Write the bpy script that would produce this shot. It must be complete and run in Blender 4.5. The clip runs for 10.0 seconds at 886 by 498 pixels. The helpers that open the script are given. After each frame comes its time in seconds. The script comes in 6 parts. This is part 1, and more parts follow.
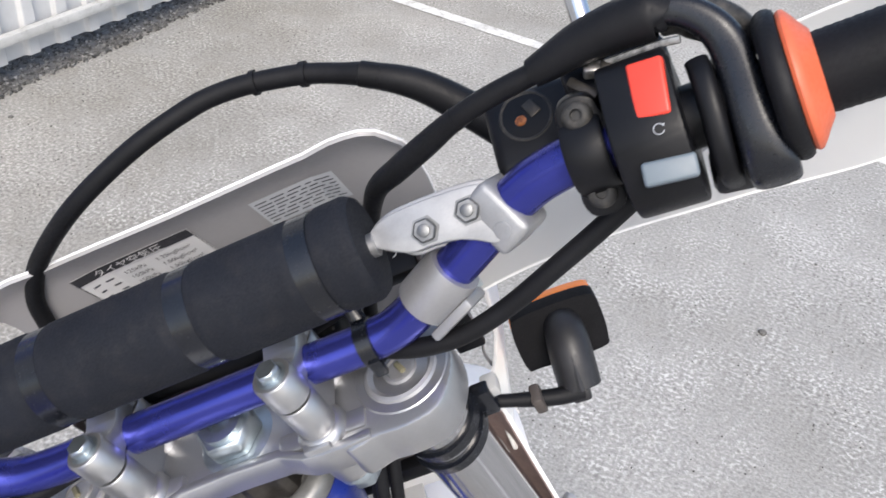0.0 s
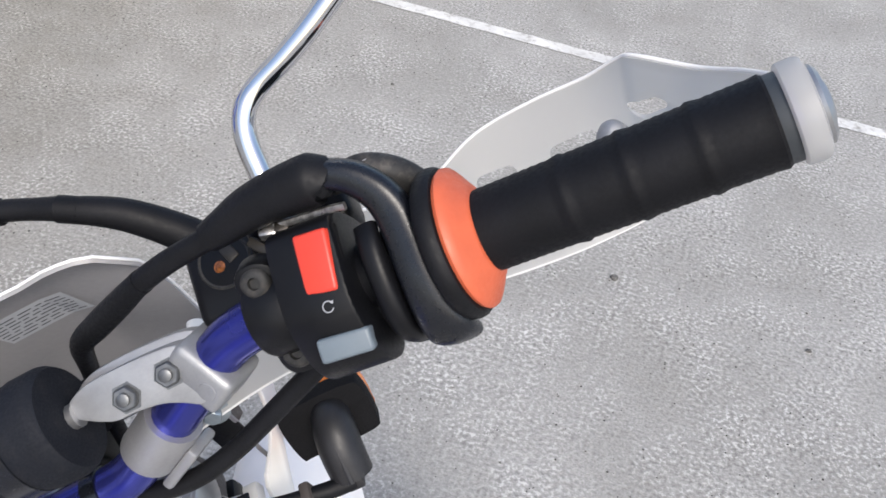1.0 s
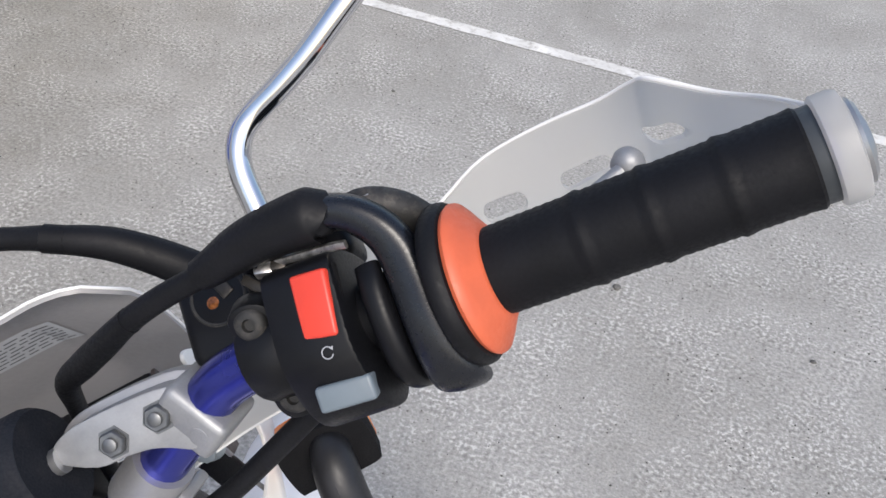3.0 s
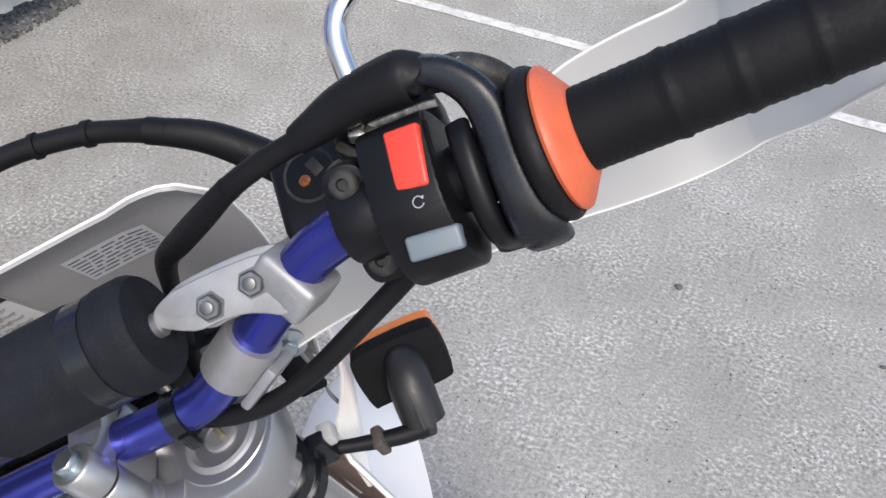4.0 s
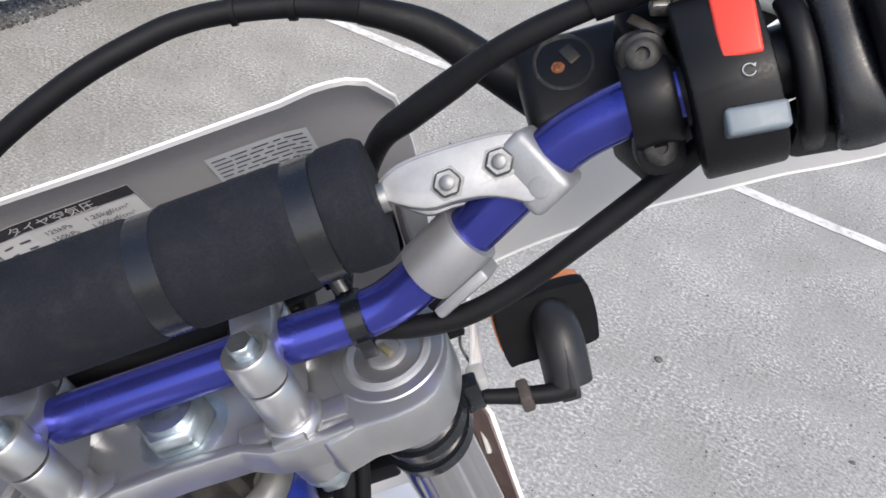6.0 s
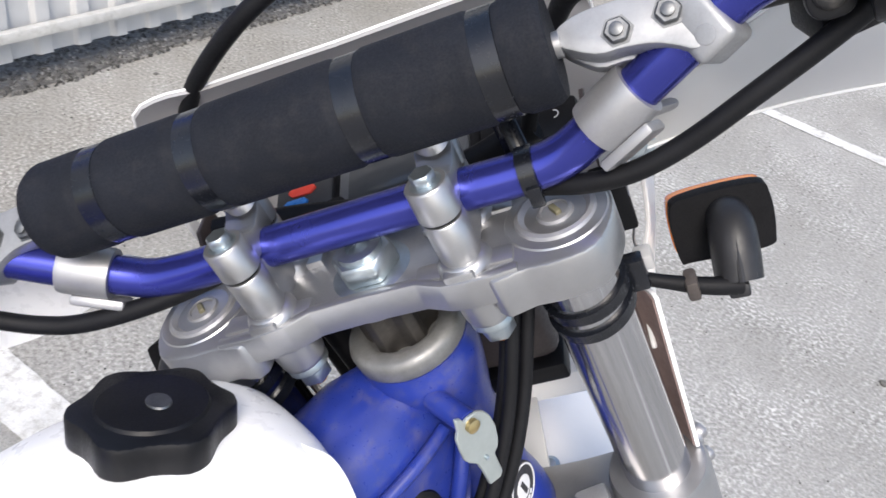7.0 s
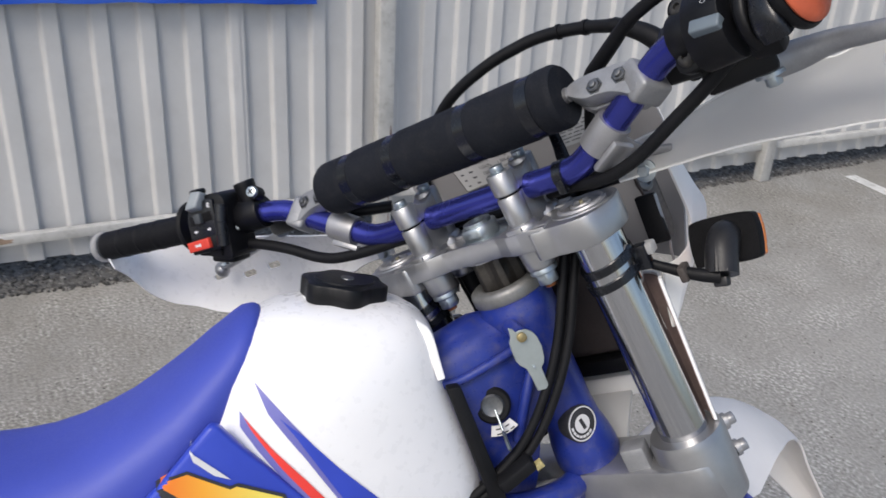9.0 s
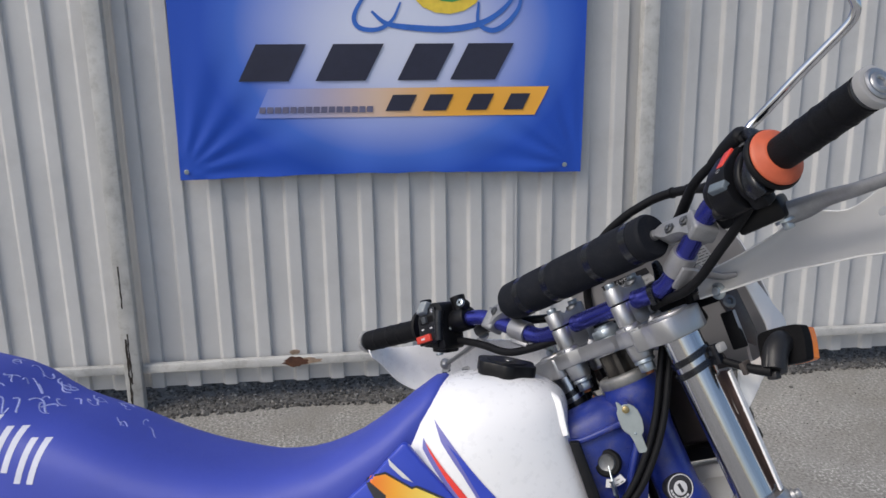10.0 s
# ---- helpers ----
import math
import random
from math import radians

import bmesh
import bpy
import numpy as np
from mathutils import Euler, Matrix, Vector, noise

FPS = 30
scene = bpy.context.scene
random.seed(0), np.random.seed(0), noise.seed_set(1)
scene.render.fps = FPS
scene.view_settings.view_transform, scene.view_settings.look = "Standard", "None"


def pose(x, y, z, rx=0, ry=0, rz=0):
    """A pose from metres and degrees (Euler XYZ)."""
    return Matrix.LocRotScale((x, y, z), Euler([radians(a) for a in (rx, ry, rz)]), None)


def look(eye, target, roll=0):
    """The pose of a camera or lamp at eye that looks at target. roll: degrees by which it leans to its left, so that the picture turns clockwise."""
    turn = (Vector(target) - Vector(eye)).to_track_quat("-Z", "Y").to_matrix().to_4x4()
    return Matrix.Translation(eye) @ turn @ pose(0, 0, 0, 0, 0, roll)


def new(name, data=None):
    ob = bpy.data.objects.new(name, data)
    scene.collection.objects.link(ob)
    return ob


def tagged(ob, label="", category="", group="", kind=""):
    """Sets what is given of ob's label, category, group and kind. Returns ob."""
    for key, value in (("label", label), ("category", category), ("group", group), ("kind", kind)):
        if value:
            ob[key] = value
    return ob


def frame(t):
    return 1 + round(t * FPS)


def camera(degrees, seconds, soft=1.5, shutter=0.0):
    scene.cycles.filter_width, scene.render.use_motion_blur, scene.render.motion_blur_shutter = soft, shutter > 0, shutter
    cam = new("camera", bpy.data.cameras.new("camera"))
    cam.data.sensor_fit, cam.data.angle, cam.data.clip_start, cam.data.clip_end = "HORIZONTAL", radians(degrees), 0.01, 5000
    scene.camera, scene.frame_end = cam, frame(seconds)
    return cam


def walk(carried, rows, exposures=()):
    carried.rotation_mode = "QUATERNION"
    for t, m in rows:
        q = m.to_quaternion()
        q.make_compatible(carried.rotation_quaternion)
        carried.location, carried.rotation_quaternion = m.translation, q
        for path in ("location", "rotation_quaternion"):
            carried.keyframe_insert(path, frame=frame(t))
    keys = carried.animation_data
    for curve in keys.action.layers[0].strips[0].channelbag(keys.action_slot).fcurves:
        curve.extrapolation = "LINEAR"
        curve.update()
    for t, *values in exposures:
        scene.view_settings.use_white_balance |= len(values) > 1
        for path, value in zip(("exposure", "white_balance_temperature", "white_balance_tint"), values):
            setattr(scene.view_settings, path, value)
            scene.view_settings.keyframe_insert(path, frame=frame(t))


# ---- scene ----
cam = camera(55.0, 10.0, 1.5, 0.15)
PATH = [
    (0, (0.0946, 0.0811, 1.4111), (-0.519, 1.5799, 0.2377), 7.55),
    (0.5, (0.116, 0.1247, 1.4508), (-0.389, 1.6837, 0.3043), 6.67),
    (1, (0.1373, 0.1694, 1.4838), (-0.1839, 1.6907, 0.2259), 7.83),
    (1.5, (0.1289, 0.1945, 1.4991), (-0.1558, 1.7148, 0.2312), 8.40),
    (2, (0.1213, 0.2032, 1.4935), (-0.1566, 1.7123, 0.2108), 8.52),
    (2.2, (0.1231, 0.205, 1.4876), (-0.1786, 1.7178, 0.2147), 8.17),
    (3.3, (0.133, 0.1769, 1.4738), (-0.2078, 1.706, 0.2307), 7.62),
    (3.5, (0.1365, 0.1645, 1.4634), (-0.2496, 1.688, 0.2265), 6.85),
    (4, (0.1362, 0.1451, 1.4434), (-0.3234, 1.6508, 0.2099), 6.08),
    (4.5, (0.1209, 0.1295, 1.4413), (-0.3676, 1.6446, 0.2305), 6.83),
    (5, (0.0827, 0.1247, 1.4276), (-0.265, 1.7398, 0.3003), 13.39),
    (5.2, (0.0718, 0.1189, 1.4082), (-0.2714, 1.7685, 0.3307), 14.33),
    (6.3, (0.0347, 0.0763, 1.3321), (-0.3825, 1.6981, 0.2386), 16.03),
    (6.5, (0.0431, 0.0675, 1.3225), (-0.4422, 1.6505, 0.2006), 14.82),
    (7, (0.0978, 0.041, 1.3098), (-0.7376, 1.4515, 0.1641), 10.63),
    (7.5, (0.1501, 0.0301, 1.3117), (-0.9421, 1.2826, 0.1989), 9.46),
    (8, (0.1911, 0.0148, 1.309), (-1.0348, 1.1685, 0.229), 7.53),
    (8.5, (0.3268, -0.0112, 1.3228), (-1.0999, 1.0282, 0.3825), 7.44),
    (9, (0.4805, -0.0115, 1.3448), (-1.1317, 0.8135, 0.496), 3.24),
    (9.5, (0.6653, 0.0222, 1.3898), (-1.198, 0.4023, 0.7703), 1.40),
    (10, (0.8319, 0.0344, 1.4077), (-1.0918, 0.2339, 0.8981), -0.91),
]
walk(cam, [(t, look(eye, target, roll)) for t, eye, target, roll in PATH],
     [(0.0, 1.17), (0.5, 1.1), (1.0, 0.97), (1.5, 0.9), (2.2, 0.84), (3.5, 0.9), (4.5, 1.01), (5.0, 1.02), (6.5, 1.08), (7.0, 1.19), (8.0, 0.97), (9.0, 0.48), (10.0, 0.28)])

# ---- light ----
world = bpy.data.worlds.new("sky")
scene.world = world
world.use_nodes = True
wt = world.node_tree
sky = wt.nodes.new("ShaderNodeTexSky")
sky.sky_type, sky.sun_disc = "NISHITA", False
sky.sun_elevation, sky.sun_rotation = radians(48), radians(150)
sky.dust_density, sky.air_density = 3.0, 1.0
wt.links.new(sky.outputs[0], wt.nodes["Background"].inputs[0])
wt.nodes["Background"].inputs[1].default_value = 0.13
sun_data = bpy.data.lights.new("sun", "SUN")
sun_data.energy, sun_data.angle, sun_data.color = 1.2, radians(25), (1.0, 0.96, 0.9)
sun = new("sun", sun_data)
sun.matrix_basis = look((0.5, -0.9, 1.15), (0, 0, 0))


# ---- mesh helpers ----
def smooth_path(pts, n=6):
    """Catmull-Rom through the points."""
    p = [Vector(q) for q in pts]
    p = [p[0] * 2 - p[1]] + p + [p[-1] * 2 - p[-2]]
    out = []
    for k in range(1, len(p) - 2):
        a, b, c, d = p[k - 1:k + 3]
        for j in range(n):
            t = j / n
            out.append(0.5 * (2 * b + (c - a) * t + (2 * a - 5 * b + 4 * c - d) * t * t + (3 * b - a - 3 * c + d) * t ** 3))
    out.append(p[-2])
    return out


def skin(rings, closed_ends=True):
    """A mesh over rings of equal numbers of points."""
    bm = bmesh.new()
    vs = [[bm.verts.new(q) for q in r] for r in rings]
    n = len(vs[0])
    for a, b in zip(vs, vs[1:]):
        for k in range(n):
            bm.faces.new((a[k], a[(k + 1) % n], b[(k + 1) % n], b[k]))
    if closed_ends:
        bm.faces.new(list(reversed(vs[0])))
        bm.faces.new(vs[-1])
    bmesh.ops.recalc_face_normals(bm, faces=bm.faces)
    return bm


def tube(pts, r, n=14, sub=6, flat=1.0):
    """A round bar along a smooth path; r is one radius or one for each point."""
    radii = r if isinstance(r, (list, tuple)) else [r] * len(pts)
    path = smooth_path(pts, sub)
    rr = [v.x for v in smooth_path([(q, 0, 0) for q in radii], sub)]
    ref = Vector((0, 0, 1)) if abs((path[1] - path[0]).normalized().z) < 0.9 else Vector((1, 0, 0))
    rings = []
    for k, c in enumerate(path):
        d = (path[min(k + 1, len(path) - 1)] - path[max(k - 1, 0)]).normalized()
        u = d.cross(ref).normalized()
        ref = u.cross(d).normalized()
        rings.append([c + rr[k] * (math.cos(2 * math.pi * j / n) * u + flat * math.sin(2 * math.pi * j / n) * ref) for j in range(n)])
    return skin(rings)


def band(pts, half_w, half_t, across, n=16, sub=6, power=3.5):
    """A strap along a smooth path: its width lies along the direction across; half_t is one value or one for each point."""
    ts = half_t if isinstance(half_t, (list, tuple)) else [half_t] * len(pts)
    ws = half_w if isinstance(half_w, (list, tuple)) else [half_w] * len(pts)
    path, tt, ww = smooth_path(pts, sub), smooth_path([(q, 0, 0) for q in ts], sub), smooth_path([(q, 0, 0) for q in ws], sub)
    rings = []
    for k, c in enumerate(path):
        d = (path[min(k + 1, len(path) - 1)] - path[max(k - 1, 0)]).normalized()
        u = Vector(across)
        u = (u - d * u.dot(d)).normalized()
        v = d.cross(u)
        ring = []
        for j in range(n):
            a = 2 * math.pi * (j + 0.5) / n
            ca, sa = math.cos(a), math.sin(a)
            ring.append(c + ww[k].x * math.copysign(abs(ca) ** (2 / power), ca) * u + tt[k].x * math.copysign(abs(sa) ** (2 / power), sa) * v)
        rings.append(ring)
    return skin(rings)


def lathe(profile, n=28):
    """Turned about z; profile is a list of (radius, z) from bottom to top."""
    rings = [[Vector((max(r, 1e-5) * math.cos(2 * math.pi * k / n), max(r, 1e-5) * math.sin(2 * math.pi * k / n), z)) for k in range(n)] for r, z in profile]
    return skin(rings)


def prism(outline, z0, z1, bevel=0.0, seg=2):
    """An outline in xy, raised from z0 to z1, with rounded edges."""
    bm = bmesh.new()
    lo = [bm.verts.new((x, y, z0)) for x, y in outline]
    hi = [bm.verts.new((x, y, z1)) for x, y in outline]
    n = len(outline)
    for k in range(n):
        bm.faces.new((lo[k], lo[(k + 1) % n], hi[(k + 1) % n], hi[k]))
    bm.faces.new(list(reversed(lo)))
    bm.faces.new(hi)
    bmesh.ops.recalc_face_normals(bm, faces=bm.faces)
    if bevel:
        bmesh.ops.bevel(bm, geom=bm.edges[:], offset=bevel, segments=seg, affect="EDGES", profile=0.5, clamp_overlap=True)
    return bm


def rbox(sx, sy, sz, bevel=0.003, seg=2):
    return prism([(-sx / 2, -sy / 2), (sx / 2, -sy / 2), (sx / 2, sy / 2), (-sx / 2, sy / 2)], -sz / 2, sz / 2, bevel, seg)


def hexa(r, z0, z1, bevel=0.0008):
    return prism([(r * math.cos(k * math.pi / 3), r * math.sin(k * math.pi / 3)) for k in range(6)], z0, z1, bevel, 1)


def round_outline(pts, n=5):
    """A closed outline rounded through its points."""
    p = [Vector((x, y, 0)) for x, y in pts]
    out = []
    m = len(p)
    for k in range(m):
        a, b, c, d = p[k - 1], p[k], p[(k + 1) % m], p[(k + 2) % m]
        for j in range(n):
            t = j / n
            q = 0.5 * (2 * b + (c - a) * t + (2 * a - 5 * b + 4 * c - d) * t * t + (3 * b - a - 3 * c + d) * t ** 3)
            out.append((q.x, q.y))
    return out


def moved(bm, m):
    bm.transform(m)
    return bm


def joined(*meshes):
    out = bmesh.new()
    for b in meshes:
        me = bpy.data.meshes.new("tmp")
        b.to_mesh(me)
        b.free()
        out.from_mesh(me)
        bpy.data.meshes.remove(me)
    return out


def aim(place, z_axis, x_hint=(1, 0, 0)):
    """A pose at place whose z axis points along z_axis."""
    z = Vector(z_axis).normalized()
    x = Vector(x_hint)
    x = (x - z * x.dot(z)).normalized()
    y = z.cross(x)
    m = Matrix((x, y, z)).transposed().to_4x4()
    m.translation = Vector(place)
    return m


WORLD = {}


def thing(name, at, label, category, group="", kind=""):
    ob = new(name)
    ob.empty_display_size = 0.1
    ob.matrix_basis = Matrix.Translation(at)
    WORLD[ob] = ob.matrix_basis.copy()
    return tagged(ob, label, category, group, kind)


def part(name, bm, material, parent, label="", at=None, smooth=40):
    """One mesh under a thing or a part. at: the frame in which bm is drawn, in the world."""
    me = bpy.data.meshes.new(name)
    bm.to_mesh(me)
    bm.free()
    return part_of(name, me, material, parent, label, at, smooth)


def part_of(name, me, material, parent, label="", at=None, smooth=40):
    if material and not me.materials:
        me.materials.append(material)
    if smooth:
        me.shade_smooth()
        me.set_sharp_from_angle(angle=radians(smooth))
    ob = new(name, me)
    ob.parent = parent
    m = at if at is not None else WORLD[parent]
    ob.matrix_basis = WORLD[parent].inverted() @ m
    WORLD[ob] = m.copy()
    return tagged(ob, label) if label else ob


def whole(name, bm, material, label, category, at=None, group="", kind="", smooth=40):
    """A top-level mesh."""
    me = bpy.data.meshes.new(name)
    bm.to_mesh(me)
    bm.free()
    if material:
        me.materials.append(material)
    if smooth:
        me.shade_smooth()
        me.set_sharp_from_angle(angle=radians(smooth))
    ob = new(name, me)
    if at is not None:
        ob.matrix_basis = at
    WORLD[ob] = ob.matrix_basis.copy()
    return tagged(ob, label, category, group, kind)


# ---- materials ----
class Nodes:
    def __init__(self, name):
        self.m = bpy.data.materials.new(name)
        self.m.use_nodes = True
        self.t = self.m.node_tree
        self.b = self.t.nodes["Principled BSDF"]

    def add(self, kind, **values):
        n = self.t.nodes.new("ShaderNode" + kind)
        for k, v in values.items():
            n.inputs[k].default_value = v
        return n

    def link(self, a, b):
        self.t.links.new(a, b)

    def coords(self, kind="Object"):
        return self.t.nodes.new("ShaderNodeTexCoord").outputs[kind]

    def noise(self, co, scale, detail=4.0, rough=0.6):
        n = self.add("TexNoise", Scale=scale, Detail=detail, Roughness=rough)
        self.link(co, n.inputs["Vector"])
        return n.outputs["Fac"]

    def ramp(self, fac, stops):
        n = self.t.nodes.new("ShaderNodeValToRGB")
        e = n.color_ramp.elements
        while len(e) < len(stops):
            e.new(0.5)
        for q, (at, c) in zip(e, stops):
            q.position = at
            q.color = (*c, 1) if len(c) == 3 else c
        self.link(fac, n.inputs["Fac"])
        return n.outputs["Color"]

    def bump(self, height, strength, distance):
        n = self.add("Bump", Strength=strength, Distance=distance)
        self.link(height, n.inputs["Height"])
        self.link(n.outputs["Normal"], self.b.inputs["Normal"])


def surface(name, base, rough=0.5, metal=0.0, vary=0.12, scale=30.0, grain=400.0, bump=0.05, dirt=0.0, coat=0.0, depth=0.0005, spec=0.5):
    """A plain surface with two scales of variation: broad stains and fine grain."""
    n = Nodes(name)
    co = n.coords()
    broad, fine = n.noise(co, scale, 5.0), n.noise(co, grain, 3.0)
    c = Vector(base)
    lo, hi = [max(0.0, v * (1 - vary)) for v in c], [min(1.0, v * (1 + vary)) for v in c]
    col = n.ramp(broad, [(0.3, lo), (0.7, hi)])
    if dirt:
        mix = n.t.nodes.new("ShaderNodeMixRGB")
        n.link(n.ramp(n.noise(co, scale * 3.1, 8.0, 0.7), [(0.5, (0, 0, 0)), (0.75, (dirt, dirt, dirt))]), mix.inputs[0])
        n.link(col, mix.inputs[1])
        mix.inputs[2].default_value = (0.16, 0.14, 0.12, 1)
        col = mix.outputs[0]
    n.link(col, n.b.inputs["Base Color"])
    r = n.add("MapRange", **{"From Min": 0.3, "From Max": 0.7, "To Min": max(0.02, rough * 0.8), "To Max": min(1, rough * 1.2)})
    n.link(fine, r.inputs["Value"])
    n.link(r.outputs[0], n.b.inputs["Roughness"])
    n.b.inputs["Metallic"].default_value = metal
    n.b.inputs["Coat Weight"].default_value = coat
    n.b.inputs["Specular IOR Level"].default_value = spec
    if bump:
        n.bump(fine, bump, depth)
    return n.m


ASPHALT = Nodes("asphalt")
_co = ASPHALT.coords("Object")
_broad = ASPHALT.noise(_co, 1.1, 7.0, 0.68)
_fine = ASPHALT.noise(_co, 150.0, 2.0, 0.6)
_mid = ASPHALT.noise(_co, 48.0, 4.0, 0.75)
_patch = ASPHALT.noise(_co, 4.5, 8.0, 0.75)
_pits = ASPHALT.noise(_co, 95.0, 3.0, 0.6)


def _blend(kind, a, b, fac=1.0):
    m = ASPHALT.t.nodes.new("ShaderNodeMixRGB")
    m.blend_type, m.inputs[0].default_value = kind, fac
    ASPHALT.link(a, m.inputs[1])
    ASPHALT.link(b, m.inputs[2])
    return m.outputs[0]


_c = ASPHALT.ramp(_broad, [(0.28, (0.232, 0.227, 0.211)), (0.5, (0.302, 0.298, 0.284)), (0.72, (0.385, 0.381, 0.368))])
_c = _blend("MULTIPLY", _c, ASPHALT.ramp(_mid, [(0.3, (0.86, 0.86, 0.86)), (0.5, (1, 1, 1)), (0.7, (1.08, 1.08, 1.075))]))
_smooth = _blend("MULTIPLY", _c, ASPHALT.ramp(_fine, [(0.32, (0.72, 0.72, 0.72)), (0.5, (1, 1, 1)), (0.68, (1.2, 1.2, 1.195))]))
_rough = _blend("MULTIPLY", _c, ASPHALT.ramp(_pits, [(0.34, (0.62, 0.62, 0.62)), (0.5, (1, 1, 1)), (0.66, (1.25, 1.25, 1.245))]))
_zone = ASPHALT.t.nodes.new("ShaderNodeMixRGB")
ASPHALT.link(ASPHALT.ramp(ASPHALT.noise(_co, 2.3, 6.0, 0.7), [(0.4, (0.1, 0.1, 0.1)), (0.57, (1, 1, 1))]), _zone.inputs[0])
ASPHALT.link(_smooth, _zone.inputs[1])
ASPHALT.link(_rough, _zone.inputs[2])
_c = _zone.outputs[0]
_chalk = _blend("MULTIPLY", ASPHALT.ramp(_patch, [(0.46, (0.08, 0.08, 0.08)), (0.56, (0.5, 0.5, 0.5)), (0.68, (1, 1, 1))]), ASPHALT.ramp(_pits, [(0.54, (0, 0, 0)), (0.6, (1, 1, 1))]))
_m = ASPHALT.t.nodes.new("ShaderNodeMixRGB")
ASPHALT.link(_chalk, _m.inputs[0])
ASPHALT.link(_c, _m.inputs[1])
_m.inputs[2].default_value = (0.58, 0.575, 0.56, 1)
# browner and darker towards the fence, in uneven tongues
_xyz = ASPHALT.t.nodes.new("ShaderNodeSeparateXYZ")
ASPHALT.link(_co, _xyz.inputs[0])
_fence_tone = ASPHALT.add("MapRange", **{"From Min": -2.2, "From Max": -0.5, "To Min": 1.0, "To Max": 0.0})
ASPHALT.link(_xyz.outputs["X"], _fence_tone.inputs["Value"])
_fence_tone = _blend("MULTIPLY", _fence_tone.outputs[0], ASPHALT.ramp(ASPHALT.noise(_co, 1.7, 6.0, 0.65), [(0.34, (0.35, 0.35, 0.35)), (0.6, (1, 1, 1))]))
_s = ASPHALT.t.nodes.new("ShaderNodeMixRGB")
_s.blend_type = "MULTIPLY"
ASPHALT.link(_fence_tone, _s.inputs[0])
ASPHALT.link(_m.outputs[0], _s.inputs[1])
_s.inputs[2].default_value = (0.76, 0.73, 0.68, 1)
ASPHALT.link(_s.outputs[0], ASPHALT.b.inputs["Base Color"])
ASPHALT.b.inputs["Roughness"].default_value = 0.85
ASPHALT.b.inputs["Specular IOR Level"].default_value = 0.3
ASPHALT.bump(_blend("MIX", _mid, _pits, 0.85), 0.85, 0.005)
ASPHALT = ASPHALT.m

WHITE_LINE = surface("road_paint", (0.6, 0.6, 0.585), 0.85, vary=0.18, scale=9, grain=120, bump=0.6, dirt=0.85, depth=0.004)
GRAVEL = surface("gravel", (0.095, 0.091, 0.085), 0.9, vary=0.4, scale=60, grain=300, bump=0.3)
SHEET = surface("fence_sheet", (0.505, 0.507, 0.505), 0.5, vary=0.06, scale=3, grain=60, bump=0.03, dirt=0.12)
POST = surface("fence_post_paint", (0.47, 0.47, 0.455), 0.55, vary=0.15, scale=9, grain=90, bump=0.1, dirt=0.5)
RUST_DARK = surface("dark_rust", (0.03, 0.024, 0.02), 0.9, vary=0.5, scale=60, grain=300, bump=0.3)
PALE_RUST = surface("rust_stain", (0.3, 0.22, 0.16), 0.9, vary=0.4, scale=50, grain=200, bump=0.2)
RUST = surface("rust", (0.085, 0.036, 0.02), 0.9, vary=0.5, scale=40, grain=200, bump=0.4)
BAR_BLUE = surface("anodised_blue", (0.046, 0.054, 0.29), 0.25, metal=0.75, vary=0.03, scale=20, grain=45, bump=0.0)
FOAM = surface("black_foam", (0.0078, 0.0093, 0.0135), dirt=0.06, spec=0.2, rough=0.75, vary=0.2, scale=25, grain=900, bump=0.12)
STRAP = surface("black_strap", (0.006, 0.007, 0.01), spec=0.5, rough=0.24, vary=0.3, scale=60, grain=500, bump=0.05)
ALLOY = surface("cast_alloy", (0.4, 0.402, 0.41), 0.36, metal=0.85, vary=0.1, scale=25, grain=700, bump=0.05)
ALLOY_GREY = surface("grey_alloy", (0.36, 0.36, 0.37), 0.45, metal=0.7, vary=0.1, scale=30, grain=600, bump=0.05)
CHROME = surface("chrome", (0.66, 0.66, 0.675), 0.09, metal=1.0, vary=0.05, scale=30, grain=300, bump=0.01)
_n = Nodes("fork_chrome")
_map = _n.t.nodes.new("ShaderNodeMapping")
_map.inputs["Scale"].default_value = (1.0, 1.0, 0.03)
_n.link(_n.coords("Object"), _map.inputs[0])
# streaked greys stand in for dark bands reflected along the tube
_streak = _n.noise(_map.outputs[0], 260.0, 4.0)
_n.link(_n.ramp(_streak, [(0.3, (0.47, 0.47, 0.48)), (0.7, (0.58, 0.58, 0.585))]), _n.b.inputs["Base Color"])
_r = _n.add("MapRange", **{"From Min": 0.3, "From Max": 0.7, "To Min": 0.18, "To Max": 0.12})
_n.link(_streak, _r.inputs["Value"])
_n.link(_r.outputs[0], _n.b.inputs["Roughness"])
_n.b.inputs["Metallic"].default_value = 1.0
FORK_CHROME = _n.m
STEEL = surface("zinc_bolt", (0.42, 0.47, 0.5), 0.38, metal=0.95, vary=0.15, scale=90, grain=700, bump=0.05)
COPPER = surface("rusty_stud", (0.3, 0.11, 0.04), 0.6, metal=0.5, vary=0.3, scale=150, grain=700, bump=0.1)
DUSTY_BLACK = surface("dusty_black_casting", (0.022, 0.022, 0.022), 0.6, spec=0.35, vary=0.35, scale=70, grain=600, bump=0.1, dirt=0.35)
GLOSS_BLACK = surface("glossy_black_paint", (0.006, 0.007, 0.01), 0.3, spec=0.5, vary=0.2, scale=60, grain=700, bump=0.04)
MATT_BLACK = surface("matt_black_plastic", (0.007, 0.007, 0.008), 0.75, spec=0.12, vary=0.25, scale=40, grain=900, bump=0.1)
